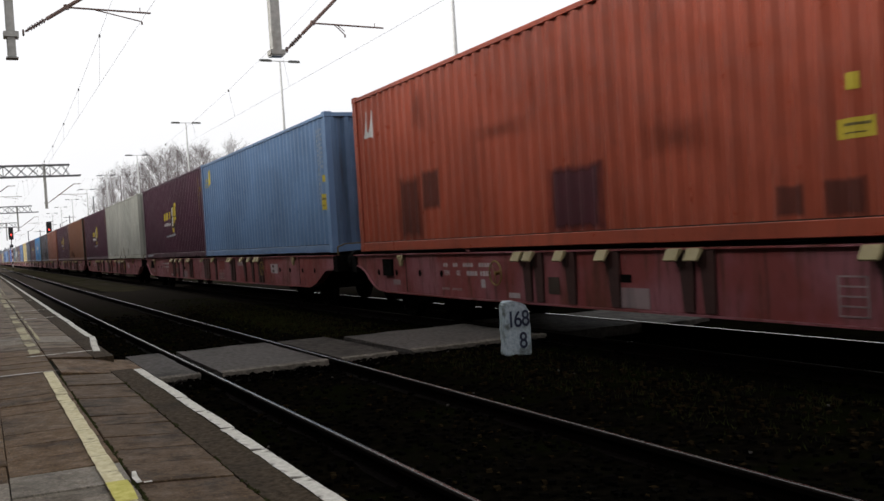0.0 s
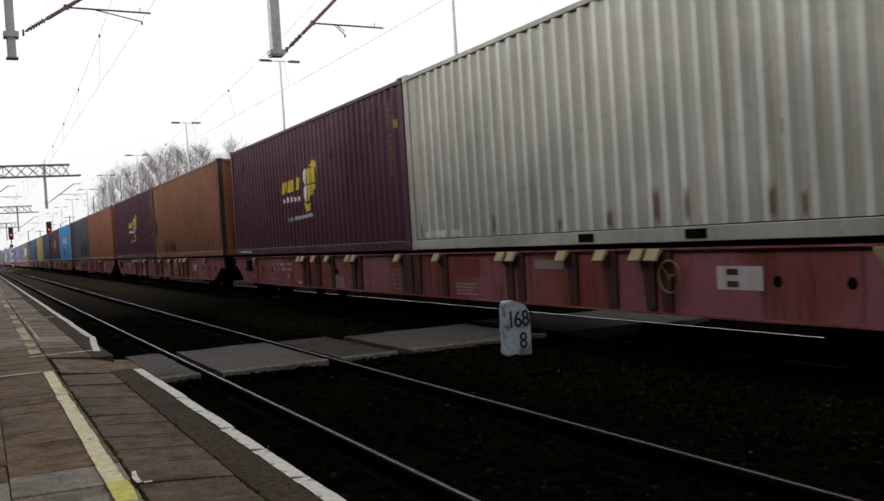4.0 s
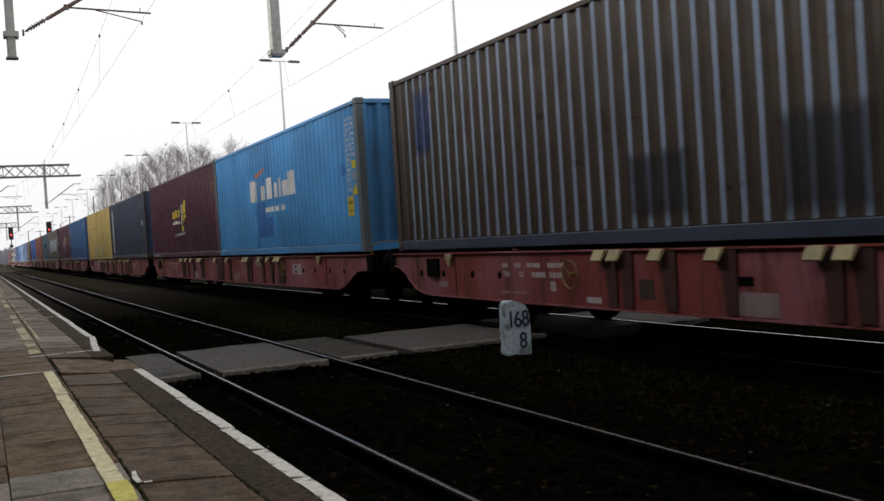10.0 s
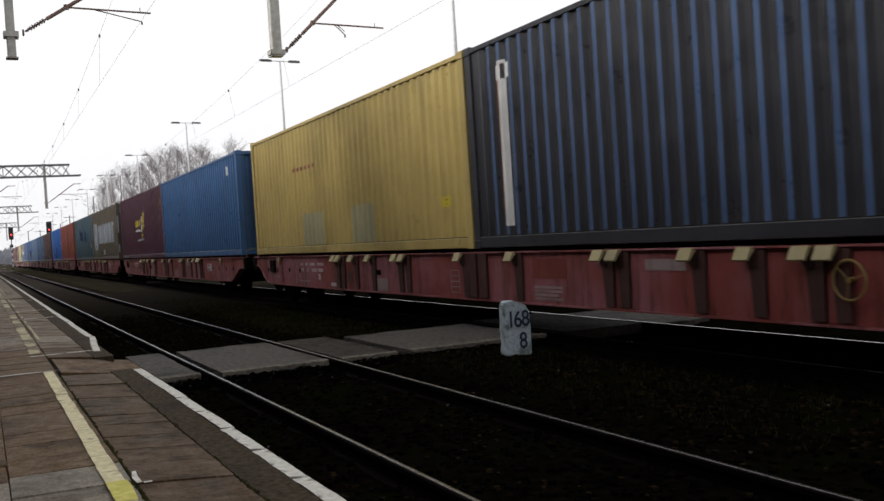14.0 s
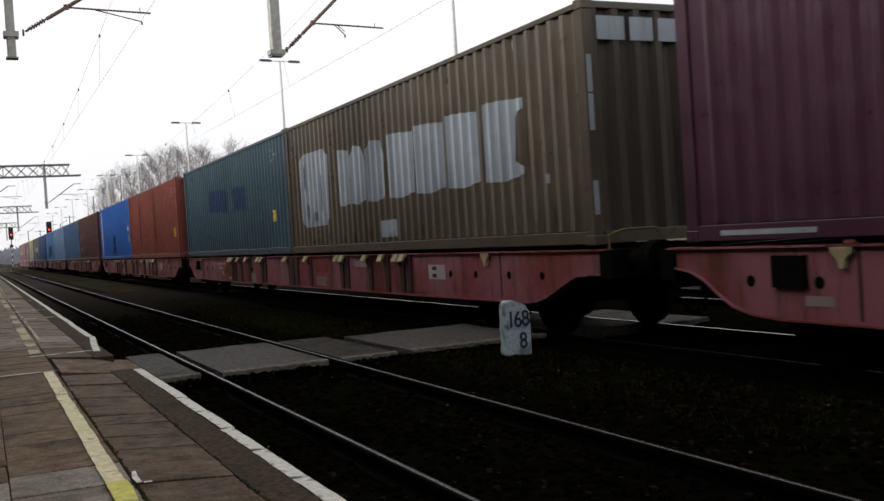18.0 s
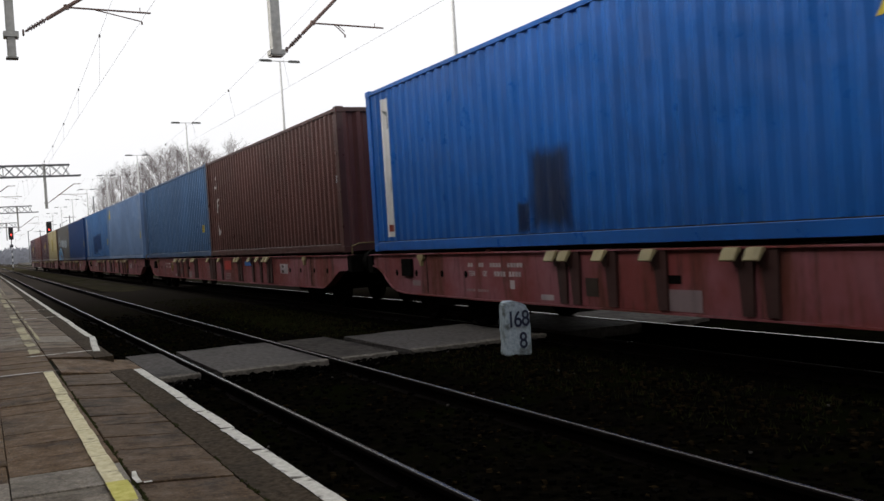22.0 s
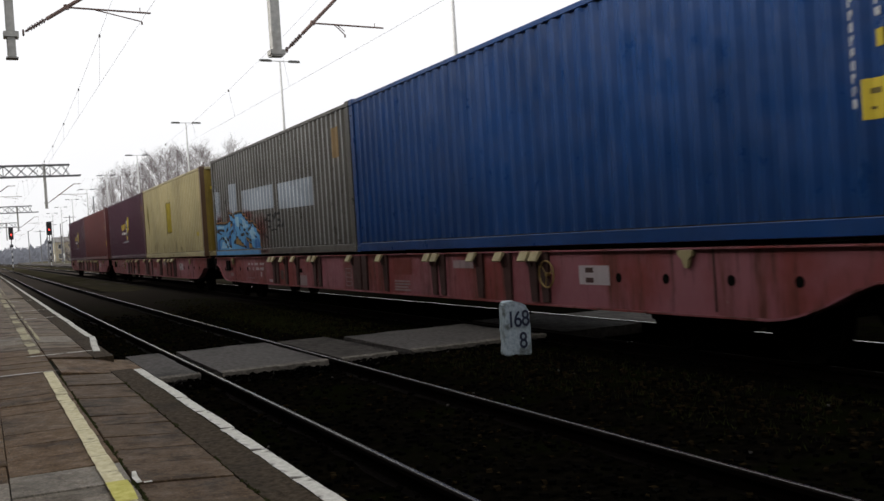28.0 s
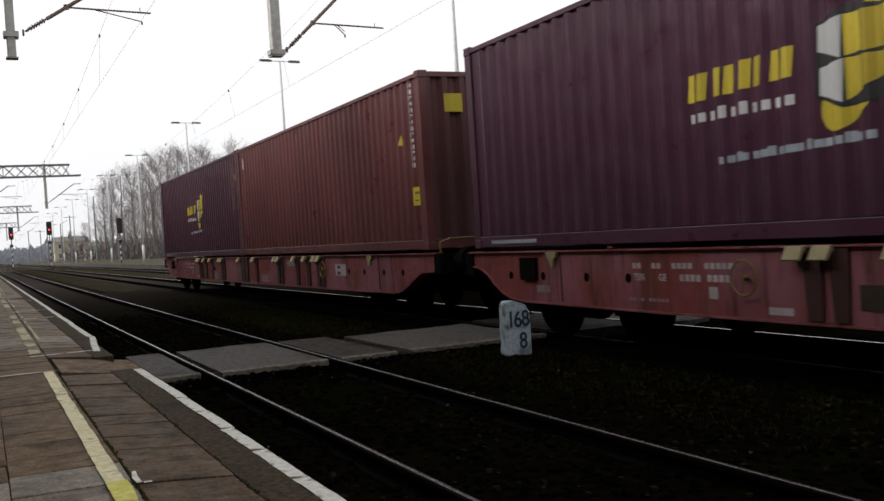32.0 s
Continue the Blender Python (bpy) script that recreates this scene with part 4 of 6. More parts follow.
def make_container_meshes():
    ms = {}
    ms["side_panel"] = sheet("side_panel", [-6.0] + CORR_BREAKS + [6.0], 0.15, 2.80, lambda u: corr(u) - WIDE)
    ms["fold_shaded_side_panel"] = sheet("side_panel", [-6.0] + CORR_BREAKS + [6.0], 0.15, 2.80, lambda u: corr(u) - WIDE, True)
    ends = [-1.14] + [-1.1 + 2.2 * (i + t) / 7 for i in range(7) for t in (0.0, 0.26, 0.5, 0.76)] + [1.1, 1.14]
    def edepth(y):
        t = ((y + 1.1) % (2.2 / 7)) / (2.2 / 7) if abs(y) < 1.099 else 0
        return 0.01 + 0.070 * (0 if t < 0.25 else (t - 0.26) / 0.24 if t < 0.5 else 1.0 if t < 0.75 else (1 - t) / 0.24) - 6.096
    ms["end_panel"] = sheet("end_panel", ends, 0.15, 2.80, edepth)
    ms["roof"] = plain("roof", (-6.0, 6.0, -1.17, 1.17, 2.835, 2.872))
    ms["floor_pan"] = plain("floor_pan", (-6.0, 6.0, -1.15, 1.15, 0.02, 0.15))
    ms["top_rail"] = plain("top_rail", (-5.92, 5.92, -WIDE + 0.003, -WIDE + 0.065, 2.80, 2.868), 0.006)
    ms["bottom_rail"] = plain("bottom_rail", (-5.92, 5.92, -WIDE + 0.004, -WIDE + 0.055, 0.012, 0.165), 0.006)
    ms["ledge_grime"] = plain("ledge_grime", (-5.91, 5.91, -WIDE + 0.010, -WIDE + 0.05, 0.1655, 0.178))
    ms["end_header"] = plain("end_header", (-1.06, 1.06, -6.093, -6.02, 2.79, 2.875), 0.006)
    ms["end_sill"] = plain("end_sill", (-1.06, 1.06, -6.093, -6.02, 0.012, 0.16), 0.006)
    ms["corner_post"] = plain("corner_post", (-6.092, -5.915, -WIDE + 0.002, -WIDE + 0.14, 0.118, 2.778), 0.008)
    ms["corner_casting"] = plain("corner_casting", (-6.1, -5.92, -WIDE - 0.003, -WIDE + 0.16, 0.0, 0.118), 0.008)
    ms["door"] = plain("door", (0.015, 1.09, -6.085, -6.04, 0.17, 2.785), 0.01)
    bm = bmesh.new()
    for x in (0.25, 0.78):
        tube(bm, (x, -6.105, 0.1), (x, -6.105, 2.85), 0.018, seg=6)
        box(bm, x - 0.02, x + 0.22, -6.125, -6.11, 1.0, 1.03)
    ms["lock_bar"] = mesh_of("lock_bar", bm, GALV)
    return ms


def decal(name, outline, material, parent, label="", lift=0.004, crest=None):
    """A painted mark on the side facing -y that follows the corrugation. outline: (u from the rear end, z)."""
    bm = bmesh.new()
    f = bm.faces.new([bm.verts.new((u - L40 / 2, 0, z)) for u, z in outline])
    lo, hi = min(u for u, _ in outline) - L40 / 2, max(u for u, _ in outline) - L40 / 2
    for c in CORR_BREAKS:
        if lo < c < hi:
            bmesh.ops.bisect_plane(bm, geom=list(bm.verts) + list(bm.edges) + list(bm.faces), plane_co=(c, 0, 0), plane_no=(1, 0, 0), dist=1e-5)
    for v in bm.verts:
        v.co.y = corr(v.co.x) - WIDE - lift if max(z for _, z in outline) > 0.17 else -WIDE + 0.004 - lift
    bmesh.ops.recalc_face_normals(bm, faces=list(bm.faces))
    for g in bm.faces:
        if g.normal.y > 0:
            g.normal_flip()
        # crest faces take a paler tone that stands for the folds' sheen
        if crest and all(abs(corr(v.co.x) - 0.012) < 0.001 for v in g.verts):
            g.material_index = 1
    me = bpy.data.meshes.new(name)
    bm.to_mesh(me)
    bm.free()
    me.materials.append(material)
    if crest:
        me.materials.append(crest)
    return put(name, me, parent, None, label)


def rect(u0, u1, z0, z1, slant=0.0):
    return [(u0, z0), (u1, z0), (u1 + slant, z1), (u0 + slant, z1)]


def container(colour, label, end_colour=None, post_colour=None):
    c = tagged(new("shipping_container"), label, "container", "containers on the train")
    p = PAINT[colour]
    pp = PAINT[post_colour or colour]
    for k, rz in enumerate((0, 180)):
        m = pose(0, 0, 0, 0, 0, rz)
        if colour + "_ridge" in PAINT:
            sp = put("side_panel", CM["fold_shaded_side_panel"], c, m, "corrugated steel side, fold shade and grime painted in its troughs", p)
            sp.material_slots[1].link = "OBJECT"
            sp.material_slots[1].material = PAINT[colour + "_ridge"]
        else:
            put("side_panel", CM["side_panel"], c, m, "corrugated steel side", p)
        put("top_rail", CM["top_rail"], c, m, "", p)
        put("bottom_rail", CM["bottom_rail"], c, m, "", PAINT["slate_rail"] if colour == "slate" else p)
        put("ledge_grime", CM["ledge_grime"], c, m, "dark strip of seam shadow and grime on the rail ledge", LEDGE_LINE)
        e = pose(0, 0, 0, 0, 0, 90 if k == 0 else -90)
        put("end_header", CM["end_header"], c, e, "", p)
        put("end_sill", CM["end_sill"], c, e, "", p)
        for mx in (1, -1):
            f = Matrix.Diagonal((mx, 1, 1, 1))
            put("corner_post", CM["corner_post"], c, m @ f, "", pp)
            put("corner_casting", CM["corner_casting"], c, m @ f, "", pp)
            put("corner_casting", CM["corner_casting"], c, m @ f @ pose(0, 0, 2.778), "", pp)
    put("end_panel", CM["end_panel"], c, pose(0, 0, 0, 0, 0, 90), "corrugated end wall darkened for gap shade, with extra dirt", SHADED_END[end_colour or colour])
    for mx in (1, -1):
        d = put("door", CM["door"], c, pose(0, 0, 0, 0, 0, -90) @ Matrix.Diagonal((mx, 1, 1, 1)), "steel end door", p)
        put("lock_bar", CM["lock_bar"], d)
    put("roof", CM["roof"], c, None, "", p)
    put("floor_pan", CM["floor_pan"], c, None, "", p)
    return c


# dark strip stands for seam shadow and grime above the bottom rail
LEDGE_LINE = speckled("ledge_grime", (0.010, 0.008, 0.007), (0.035, 0.028, 0.022), 3, 0.9, spec=0.1)


def end_mark(c, y0, y1, z0, z1, mat, label="", name="notice"):
    """A flat plate on the end wall, on the crests of its folds."""
    boxed(name, (6.090, 6.0945, y0, y1, z0, z1), mat, c, label)


def bars_vertical(c, u, z0, z1, n, w, mat, name="lettering_bar"):
    step = (z1 - z0) / n
    for i in range(n):
        za, zb = z0 + i * step + 0.16 * step, z0 + (i + 1) * step - 0.12 * step
        if name != "lettering_bar":
            decal(name, rect(u, u + w, za, zb), mat, c)
        else:
            decal(name, rect(u, u + w * 0.30, za, zb), mat, c)
            decal(name, rect(u + w * (0.55, 0.68)[i % 2], u + w, za + (i % 3) * 0.25 * (zb - za), zb), mat, c)


def codes(c, mat=None, u=11.0, seed=0):
    """Small unreadable code lines near the front end, and a notice."""
    rng = random.Random(seed)
    mat = mat or MARK_WHITE
    for k in range(3):
        x = u
        for _ in range(2 + k % 2):
            w = rng.uniform(0.12, 0.3)
            for i in range(max(1, int(w / 0.06))):
                decal("lettering_bar", rect(x + 0.06 * i, x + 0.032 + 0.06 * i, 2.5 - 0.12 * k, 2.55 - 0.12 * k), mat, c)
            x += w + 0.06


def notice(c, u=11.1, z=1.0, w=0.34, h=0.4):
    decal("notice", rect(u, u + w, z, z + h), MARK_YELLOW, c, "yellow notice")
    decal("notice_mark", rect(u + 0.07, u + w - 0.07, z + h * 0.62, z + h * 0.76), NOTICE_TEXT, c, lift=0.006)
    decal("notice_mark", rect(u + 0.07, u + w - 0.12, z + h * 0.24, z + h * 0.31), NOTICE_TEXT, c, lift=0.006)


def foot_runs(c, mat, seed, count, lo, hi):
    """Dirt runs that creep up from the bottom rail in the folds."""
    rng = random.Random(seed)
    for i in range(count):
        u = 0.4 + 11.2 * (i + rng.uniform(0.1, 0.9)) / count
        decal("stain", rect(u, u + rng.uniform(0.07, 0.16), 0.17, 0.17 + rng.uniform(lo, hi)), mat, c, "dark run of dirt", 0.0045 + 0.0004 * (i % 3))


def logo_maroon(c):
    """Slanted yellow disc behind a banded white and yellow box, yellow word strokes and white bars."""
    for i, a in enumerate((4.75, 5.12, 5.50, 5.87)):
        z = 1.40 + 0.012 * i
        for d in (0.0, 0.155):
            decal("logo_block", rect(a + d, a + d + 0.115, z, z + 0.27, 0.03), MARK_YELLOW, c, "slanted yellow logo bar")
    for i in range(10):
        decal("lettering_bar", rect(4.78 + i * 0.143, 4.84 + i * 0.143 + 0.03 * (i % 2), 1.19, 1.28 + 0.03 * (i in (3, 5))), MARK_WHITE, c)
    cx, cz = 6.90, 1.45
    pts = []
    for i in range(36):
        a = 2 * math.pi * i / 36
        x, z = 0.33 * math.cos(a), 0.68 * math.sin(a)
        t = radians(-38)
        pts.append((cx + x * math.cos(t) - z * math.sin(t) * 0.9, cz + x * math.sin(t) * 0.6 + z * math.cos(t)))
    decal("logo_disc", pts, MARK_YELLOW, c, "slanted yellow logo disc")
    decal("logo_box_edge", [(6.41, 1.20), (6.69, 1.085), (7.04, 1.10), (7.33, 1.47), (7.33, 1.83), (6.76, 1.93), (6.43, 1.83)], MARK_BLACK, c, lift=0.006)
    for z0, z1 in ((1.16, 1.49), (1.53, 1.85)):
        decal("logo_box_side", [(6.44, z0 + 0.06), (6.69, z0 - 0.03), (6.71, z1 + 0.0), (6.45, z1 - 0.04)], MARK_WHITE, c, lift=0.008)
        for k, tone in enumerate((MARK_YELLOW, LOGO_OCHRE, MARK_YELLOW)):
            ua, ub = 6.72 + 0.19 * k, 6.905 + 0.19 * k
            cut = 0.0 if z0 > 1.4 else 0.09 * k
            decal("logo_box_side", [(ua, z0 - 0.02 + cut), (ub, z0 - 0.01 + cut + (0.05 if z0 < 1.4 else 0.0)), (ub, z1 - 0.01), (ua, z1)], tone, c, lift=0.008)
    for i in range(17):
        a = 5.18 + 0.108 * i
        decal("lettering_bar", rect(a, a + 0.07 + 0.02 * (i % 3), 0.75 + 0.003 * i, 0.82 + 0.003 * i + 0.02 * (i % 4 == 2)), MARK_GREYWHITE, c)
    bars_vertical(c, 11.5, 1.3, 2.6, 12, 0.07, MARK_DULL)
    decal("notice", rect(11.74, 11.86, 2.1, 2.25), MARK_DULL, c, "faded yellow notice")
    decal("plate", rect(0.5, 1.7, 0.06, 0.11), MARK_GREYWHITE, c, "pale plate on the bottom rail")


def mini_logo(c):
    """Small faded yellow disc with a white box and thin dull lines."""
    ring = [(1.06 + 0.13 * math.cos(a) + 0.09 * math.sin(a), 2.42 + 0.27 * math.sin(a)) for a in (2 * math.pi * i / 24 for i in range(24))]
    decal("logo_disc", ring, MARK_YELLOW, c, "small yellow logo disc")
    decal("logo_box_side", [(0.88, 2.34), (1.0, 2.32), (1.02, 2.58), (0.92, 2.58)], MARK_WHITE, c, lift=0.006)
    for i in range(4):
        decal("logo_block", rect(0.36 + 0.13 * i, 0.46 + 0.13 * i, 2.30, 2.40), MARK_DULL_PALE, c)
    for z in (2.14, 2.22):
        decal("lettering_bar", rect(0.36, 0.92, z, z + 0.035), MARK_DULL_PALE, c)


LOGO_OCHRE = paint("decal_ochre", (0.44, 0.33, 0.02), 0.25, 0.0, 0.5, fade=0.1)
MARK_DULL_PALE = paint("faded_yellow_marks", (0.34, 0.33, 0.16), 0.3, 0.1, 0.6)


def build_containers():
    """The containers in train order; two to a wagon."""
    MARK_PUTTY = paint("putty_patch", (0.40, 0.37, 0.22), 0.4, 0.15)
    OCHRE_SOFT = soft_patch("ochre_repaint", (0.42, 0.33, 0.03), 0.85, 0.08)
    OLIVE_STRIPE = soft_patch("olive_yellow_spray", (0.33, 0.30, 0.05), 0.6, 0.35)
    MARK_FADED = paint("overpainted_grey_white", (0.30, 0.34, 0.39), 0.5, 0.15)
    MARK_CREST = paint("overpainted_lit_crest", (0.48, 0.53, 0.58), 0.4, 0.1)
    OVER_A = soft_patch("dark_red_overpaint", (0.11, 0.034, 0.026), 0.65)
    OVER_B = soft_patch("plum_overpaint", (0.075, 0.018, 0.026), 0.92)
    OVER_C = soft_patch("sooty_smear", (0.12, 0.026, 0.014), 0.35, 0.45)
    BLUE_SMEAR = soft_patch("faded_blue_smear", (0.12, 0.17, 0.29), 0.6, 0.25)
    OVER_D = soft_patch("brown_sooty_smear", (0.05, 0.02, 0.012), 0.45, 0.4)
    MARK_PALE = paint("worn_white_blocks", (0.44, 0.43, 0.42), 0.4, 0.1, 0.6)
    RED_SPRAY = soft_patch("dull_red_spray", (0.18, 0.035, 0.028), 0.6, 0.35)
    OCHRE_SPRAY = paint("ochre_spray", (0.30, 0.17, 0.05), 0.3, 0.1, 0.6)
    SPRAY_PALE = paint("spray_pale_blue", (0.30, 0.50, 0.66), 0.15, 0.0, 0.5)
    SPRAY_DEEP = paint("spray_deep_blue", (0.035, 0.14, 0.36), 0.15, 0.0, 0.5)
    SOOT_SPRAY = paint("thin_black_spray", (0.03, 0.03, 0.032), 0.1, 0.0, 0.6)
    WHITE_SPRAY = soft_patch("thin_white_overspray", (0.42, 0.45, 0.48), 0.55, 0.3)
    SMUDGE = soft_patch("dark_blue_overpaint", (0.020, 0.048, 0.165), 0.52)
    GRIME = soft_patch("dark_grime", (0.022, 0.024, 0.032), 0.6, 0.16)
    OLIVE = soft_patch("olive_stain", (0.12, 0.055, 0.02), 0.5, 0.4)
    RUN_PALE = soft_patch("faint_rust_run", (0.20, 0.12, 0.07), 0.6, 0.3)
    RUN_DARK = soft_patch("sooty_run", (0.050, 0.022, 0.014), 0.42, 0.5)
    RUN = soft_patch("rust_run", (0.06, 0.026, 0.013), 0.65, 0.5)
    made = []
    c = container("red", "orange-red corrugated container with dark repaired patches")
    for u in (0.48,):
        decal("logo_block", [(u, 2.08), (u + 0.13, 2.08), (u + 0.22, 2.55), (u + 0.09, 2.55)], MARK_WHITE, c, "white letter-like logo")
        decal("logo_block", [(u + 0.26, 2.12), (u + 0.40, 2.05), (u + 0.50, 2.55), (u + 0.36, 2.55)], MARK_WHITE, c)
        decal("logo_block", [(u + 0.09, 2.08), (u + 0.32, 2.08), (u + 0.34, 2.18), (u + 0.11, 2.18)], MARK_WHITE, c, lift=0.005)
    for a, b, z0, z1, pm in ((2.9, 3.6, 0.62, 1.30, OVER_A), (1.9, 2.85, 0.15, 1.26, OVER_A), (6.68, 7.92, 0.16, 1.0, OVER_B), (10.55, 10.92, 0.2, 0.5, OVER_A), (11.1, 11.56, 0.17, 0.52, OVER_A), (4.6, 6.4, 1.5, 1.75, OVER_C), (2.6, 3.2, 1.9, 2.7, OVER_C), (8.6, 9.9, 0.9, 1.3, OVER_C)):
        decal("patch", rect(a, b, z0, z1), pm, c, "dark brown repaint patch")
    notice(c, 11.27, 0.82, 0.42, 0.17)
    decal("notice", rect(11.41, 11.53, 1.22, 1.36), MARK_YELLOW, c)
    made.append((1, c))
    c = container("steel_blue", "clean steel-blue corrugated container")
    mini_logo(c)
    bars_vertical(c, 11.52, 1.0, 2.6, 16, 0.06, MARK_GREYWHITE)
    bars_vertical(c, 11.76, 1.75, 2.6, 9, 0.06, MARK_GREYWHITE)
    decal("notice", rect(11.78, 11.90, 1.48, 1.62), MARK_YELLOW, c)
    notice(c, 11.65, 0.90, 0.28, 0.33)
    made.append((2, c))
    maroon = container("maroon", "dark maroon corrugated container with a yellow disc logo")
    logo_maroon(maroon)
    made.append((3, maroon))
    c = container("cream", "weathered cream corrugated container with rust streaks")
    for i in range(3):
        decal("lettering_bar", rect(0.5 + 0.45 * i, 0.85 + 0.45 * i, 0.2, 0.3), MARK_WHITE, c)
    rng = random.Random(16)
    for i in range(14):
        u = 0.4 + 0.83 * i + rng.uniform(-0.3, 0.3)
        decal("stain", rect(u, u + 0.10, 0.17, 0.17 + rng.uniform(0.15, 0.45)), RUN_PALE, c, "faint rust run")
    for u in (4.95, 6.9):
        decal("fork_pocket", rect(u, u + 0.33, 0.04, 0.14), UNDER, c, "dark fork pocket")
    made.append((4, c))
    c = container("brown", "faded brown corrugated container with white lettering blocks", "rusty_orange", "dark_post")
    bars_vertical(c, 0.80, 1.05, 2.70, 6, 0.22, MARK_PALE, "logo_block")
    decal("patch", rect(0.28, 0.80, 0.85, 1.55), OVER_A, c, "dark red overpaint patch")
    for a, b, z1 in ((1.9, 3.4, 0.75), (3.0, 4.9, 0.6)):
        decal("patch", rect(a, b, 0.17, z1), OVER_D, c, "dark sooty smear")
    bars_vertical(c, 11.39, 1.15, 2.75, 17, 0.06, MARK_SILL)
    bars_vertical(c, 11.63, 1.85, 2.75, 9, 0.06, MARK_SILL)
    decal("notice", rect(11.62, 11.74, 1.47, 1.62), MARK_GREYWHITE, c)
    end_mark(c, -0.15, 0.18, 1.30, 1.85, OVER_B, "plum overpaint patch", "patch")
    foot_runs(c, RUN_DARK, 61, 26, 0.15, 0.5)
    made.append((6, c))
    c = container("orange_brown", "orange-brown corrugated container with sooty stains", "rusty_orange")
    codes(c, MARK_GREYWHITE, 10.9, 4)
    rng = random.Random(31)
    for i in range(26):
        u, z = (rng.uniform(5.2, 9.6), rng.uniform(0.6, 1.45)) if i < 18 else (rng.uniform(1.0, 5.2), rng.uniform(0.3, 0.7))
        decal("stain", rect(u, u + rng.uniform(0.10, 0.24), z, z + rng.uniform(0.10, 0.30)), RUN_DARK, c, "small sooty print", 0.004 + 0.0004 * (i % 4))
    decal("stain", rect(1.45, 1.56, 1.95, 2.05), RUN_DARK, c, "small sooty print")
    foot_runs(c, RUN_DARK, 32, 30, 0.2, 0.6)
    decal("plate", rect(11.05, 11.2, 2.05, 2.24), MARK_WHITE, c)
    notice(c, 11.65, 0.5, 0.24, 0.18)
    decal("plate", rect(11.15, 11.3, 0.28, 0.35), MARK_WHITE, c)
    made.append((8, c))
    c = container("slate", "sooty slate-grey corrugated container")
    for a, b, z0, z1 in ((10.6, 11.0, 2.3, 2.55), (10.75, 11.2, 1.85, 2.1)):
        decal("patch", rect(a - 0.1, b + 0.1, z0 - 0.1, z1), BLUE_SMEAR, c, "faded blue smear")
    decal("patch", rect(0.9, 1.5, 1.5, 2.6), SMUDGE, c, "dark blue repaint patch")
    for a, b, z0, z1 in ((6.45, 7.65, 0.25, 1.02), (8.7, 9.9, 0.2, 1.18)):
        decal("patch", rect(a, b, z0, z1), GRIME, c, "dark overpaint patch")
    made.append((9, c))
    c = container("light_blue", "light blue corrugated container with white logo blocks", None, "worn_post")
    for i, (a, b, h) in enumerate(((4.0, 4.48, 0.54), (4.58, 4.70, 0.50), (4.80, 4.92, 0.54), (5.02, 5.45, 0.36), (5.58, 6.12, 0.52), (6.25, 6.6, 0.36), (6.7, 6.88, 0.46), (6.98, 7.38, 0.36), (7.5, 7.95, 0.54))):
        decal("logo_block", rect(a, b, 1.37, 1.37 + h), MARK_WHITE, c, "white logo block")
    decal("logo_swoosh", [(4.55, 1.95), (5.2, 2.06), (5.6, 2.16), (5.2, 2.14), (4.55, 2.04)], MARK_ORANGE, c, "orange logo stroke")
    for a, b in ((5.32, 5.65), (5.72, 6.15), (6.22, 6.65), (6.72, 7.08)):
        decal("lettering_bar", rect(a, b, 1.05, 1.17), MARK_WHITE, c)
    for a, b, z0, z1 in ((4.5, 5.4, 0.44, 1.32), (5.5, 6.08, 0.44, 0.92), (4.46, 4.72, 0.18, 0.44)):
        decal("patch", rect(a, b, z0, z1), MARK_BLUE, c, "dark blue repaint patch")
    notice(c, 11.38, 0.70, 0.36, 0.38)
    decal("notice", [(11.70, 1.10), (11.93, 1.10), (11.83, 1.32)], MARK_YELLOW, c, "yellow warning triangle")
    decal("notice", rect(11.75, 11.87, 1.60, 1.76), MARK_YELLOW, c)
    decal("plate", rect(11.76, 11.88, 1.38, 1.54), MARK_GREYWHITE, c)
    bars_vertical(c, 11.49, 1.15, 2.6, 15, 0.07, MARK_WHITE)
    bars_vertical(c, 11.76, 1.82, 2.6, 8, 0.07, MARK_WHITE)
    decal("patch", [(11.05, 1.62), (11.2, 1.48), (11.36, 1.60), (11.2, 1.75)], MARK_BLUE, c, "dark blue diamond patch")
    made.append((10, c))
    c = container("navy", "grimy navy blue corrugated container with a white upright strip", "blue")
    decal("logo_strip", rect(0.92, 1.12, 0.30, 2.55), MARK_WHITE, c, "torn white upright strip")
    decal("stain", rect(0.86, 0.95, 0.5, 2.3), PAINT["brown"], c, "rusty torn edge", 0.006)
    decal("lettering_bar", rect(0.85, 1.25, 2.3, 2.5), MARK_WHITE, c)
    codes(c, MARK_GREYWHITE, 10.7, 6)
    decal("plate", rect(11.15, 11.3, 1.45, 1.65), MARK_WHITE, c)
    decal("notice", rect(11.2, 11.5, 0.95, 1.2), MARK_AMBER, c, "faded amber notice")
    made.append((12, c))
    c = container("yellow", "faded mustard-yellow corrugated container with grey repair patches")
    for a, b, z0, z1 in ((3.95, 5.4, 0.19, 0.88), (7.15, 8.35, 0.19, 0.90)):
        decal("patch", rect(a, b, z0, z1), MARK_PUTTY, c, "dull repair patch")
    for i in range(6):
        decal("lettering_bar", rect(3.5 + 0.28 * i, 3.62 + 0.28 * i, 1.84, 1.92), PAINT["orange_brown"], c)
    notice(c, 11.2, 0.66, 0.3, 0.16)
    made.append((13, c))
    c = container("blue", "plain mid-blue corrugated steel container")
    decal("plate", rect(10.9, 11.05, 2.3, 2.55), MARK_WHITE, c)
    made.append((14, c))
    c = container("khaki", "grey-brown corrugated container with faded painted-over white blocks")
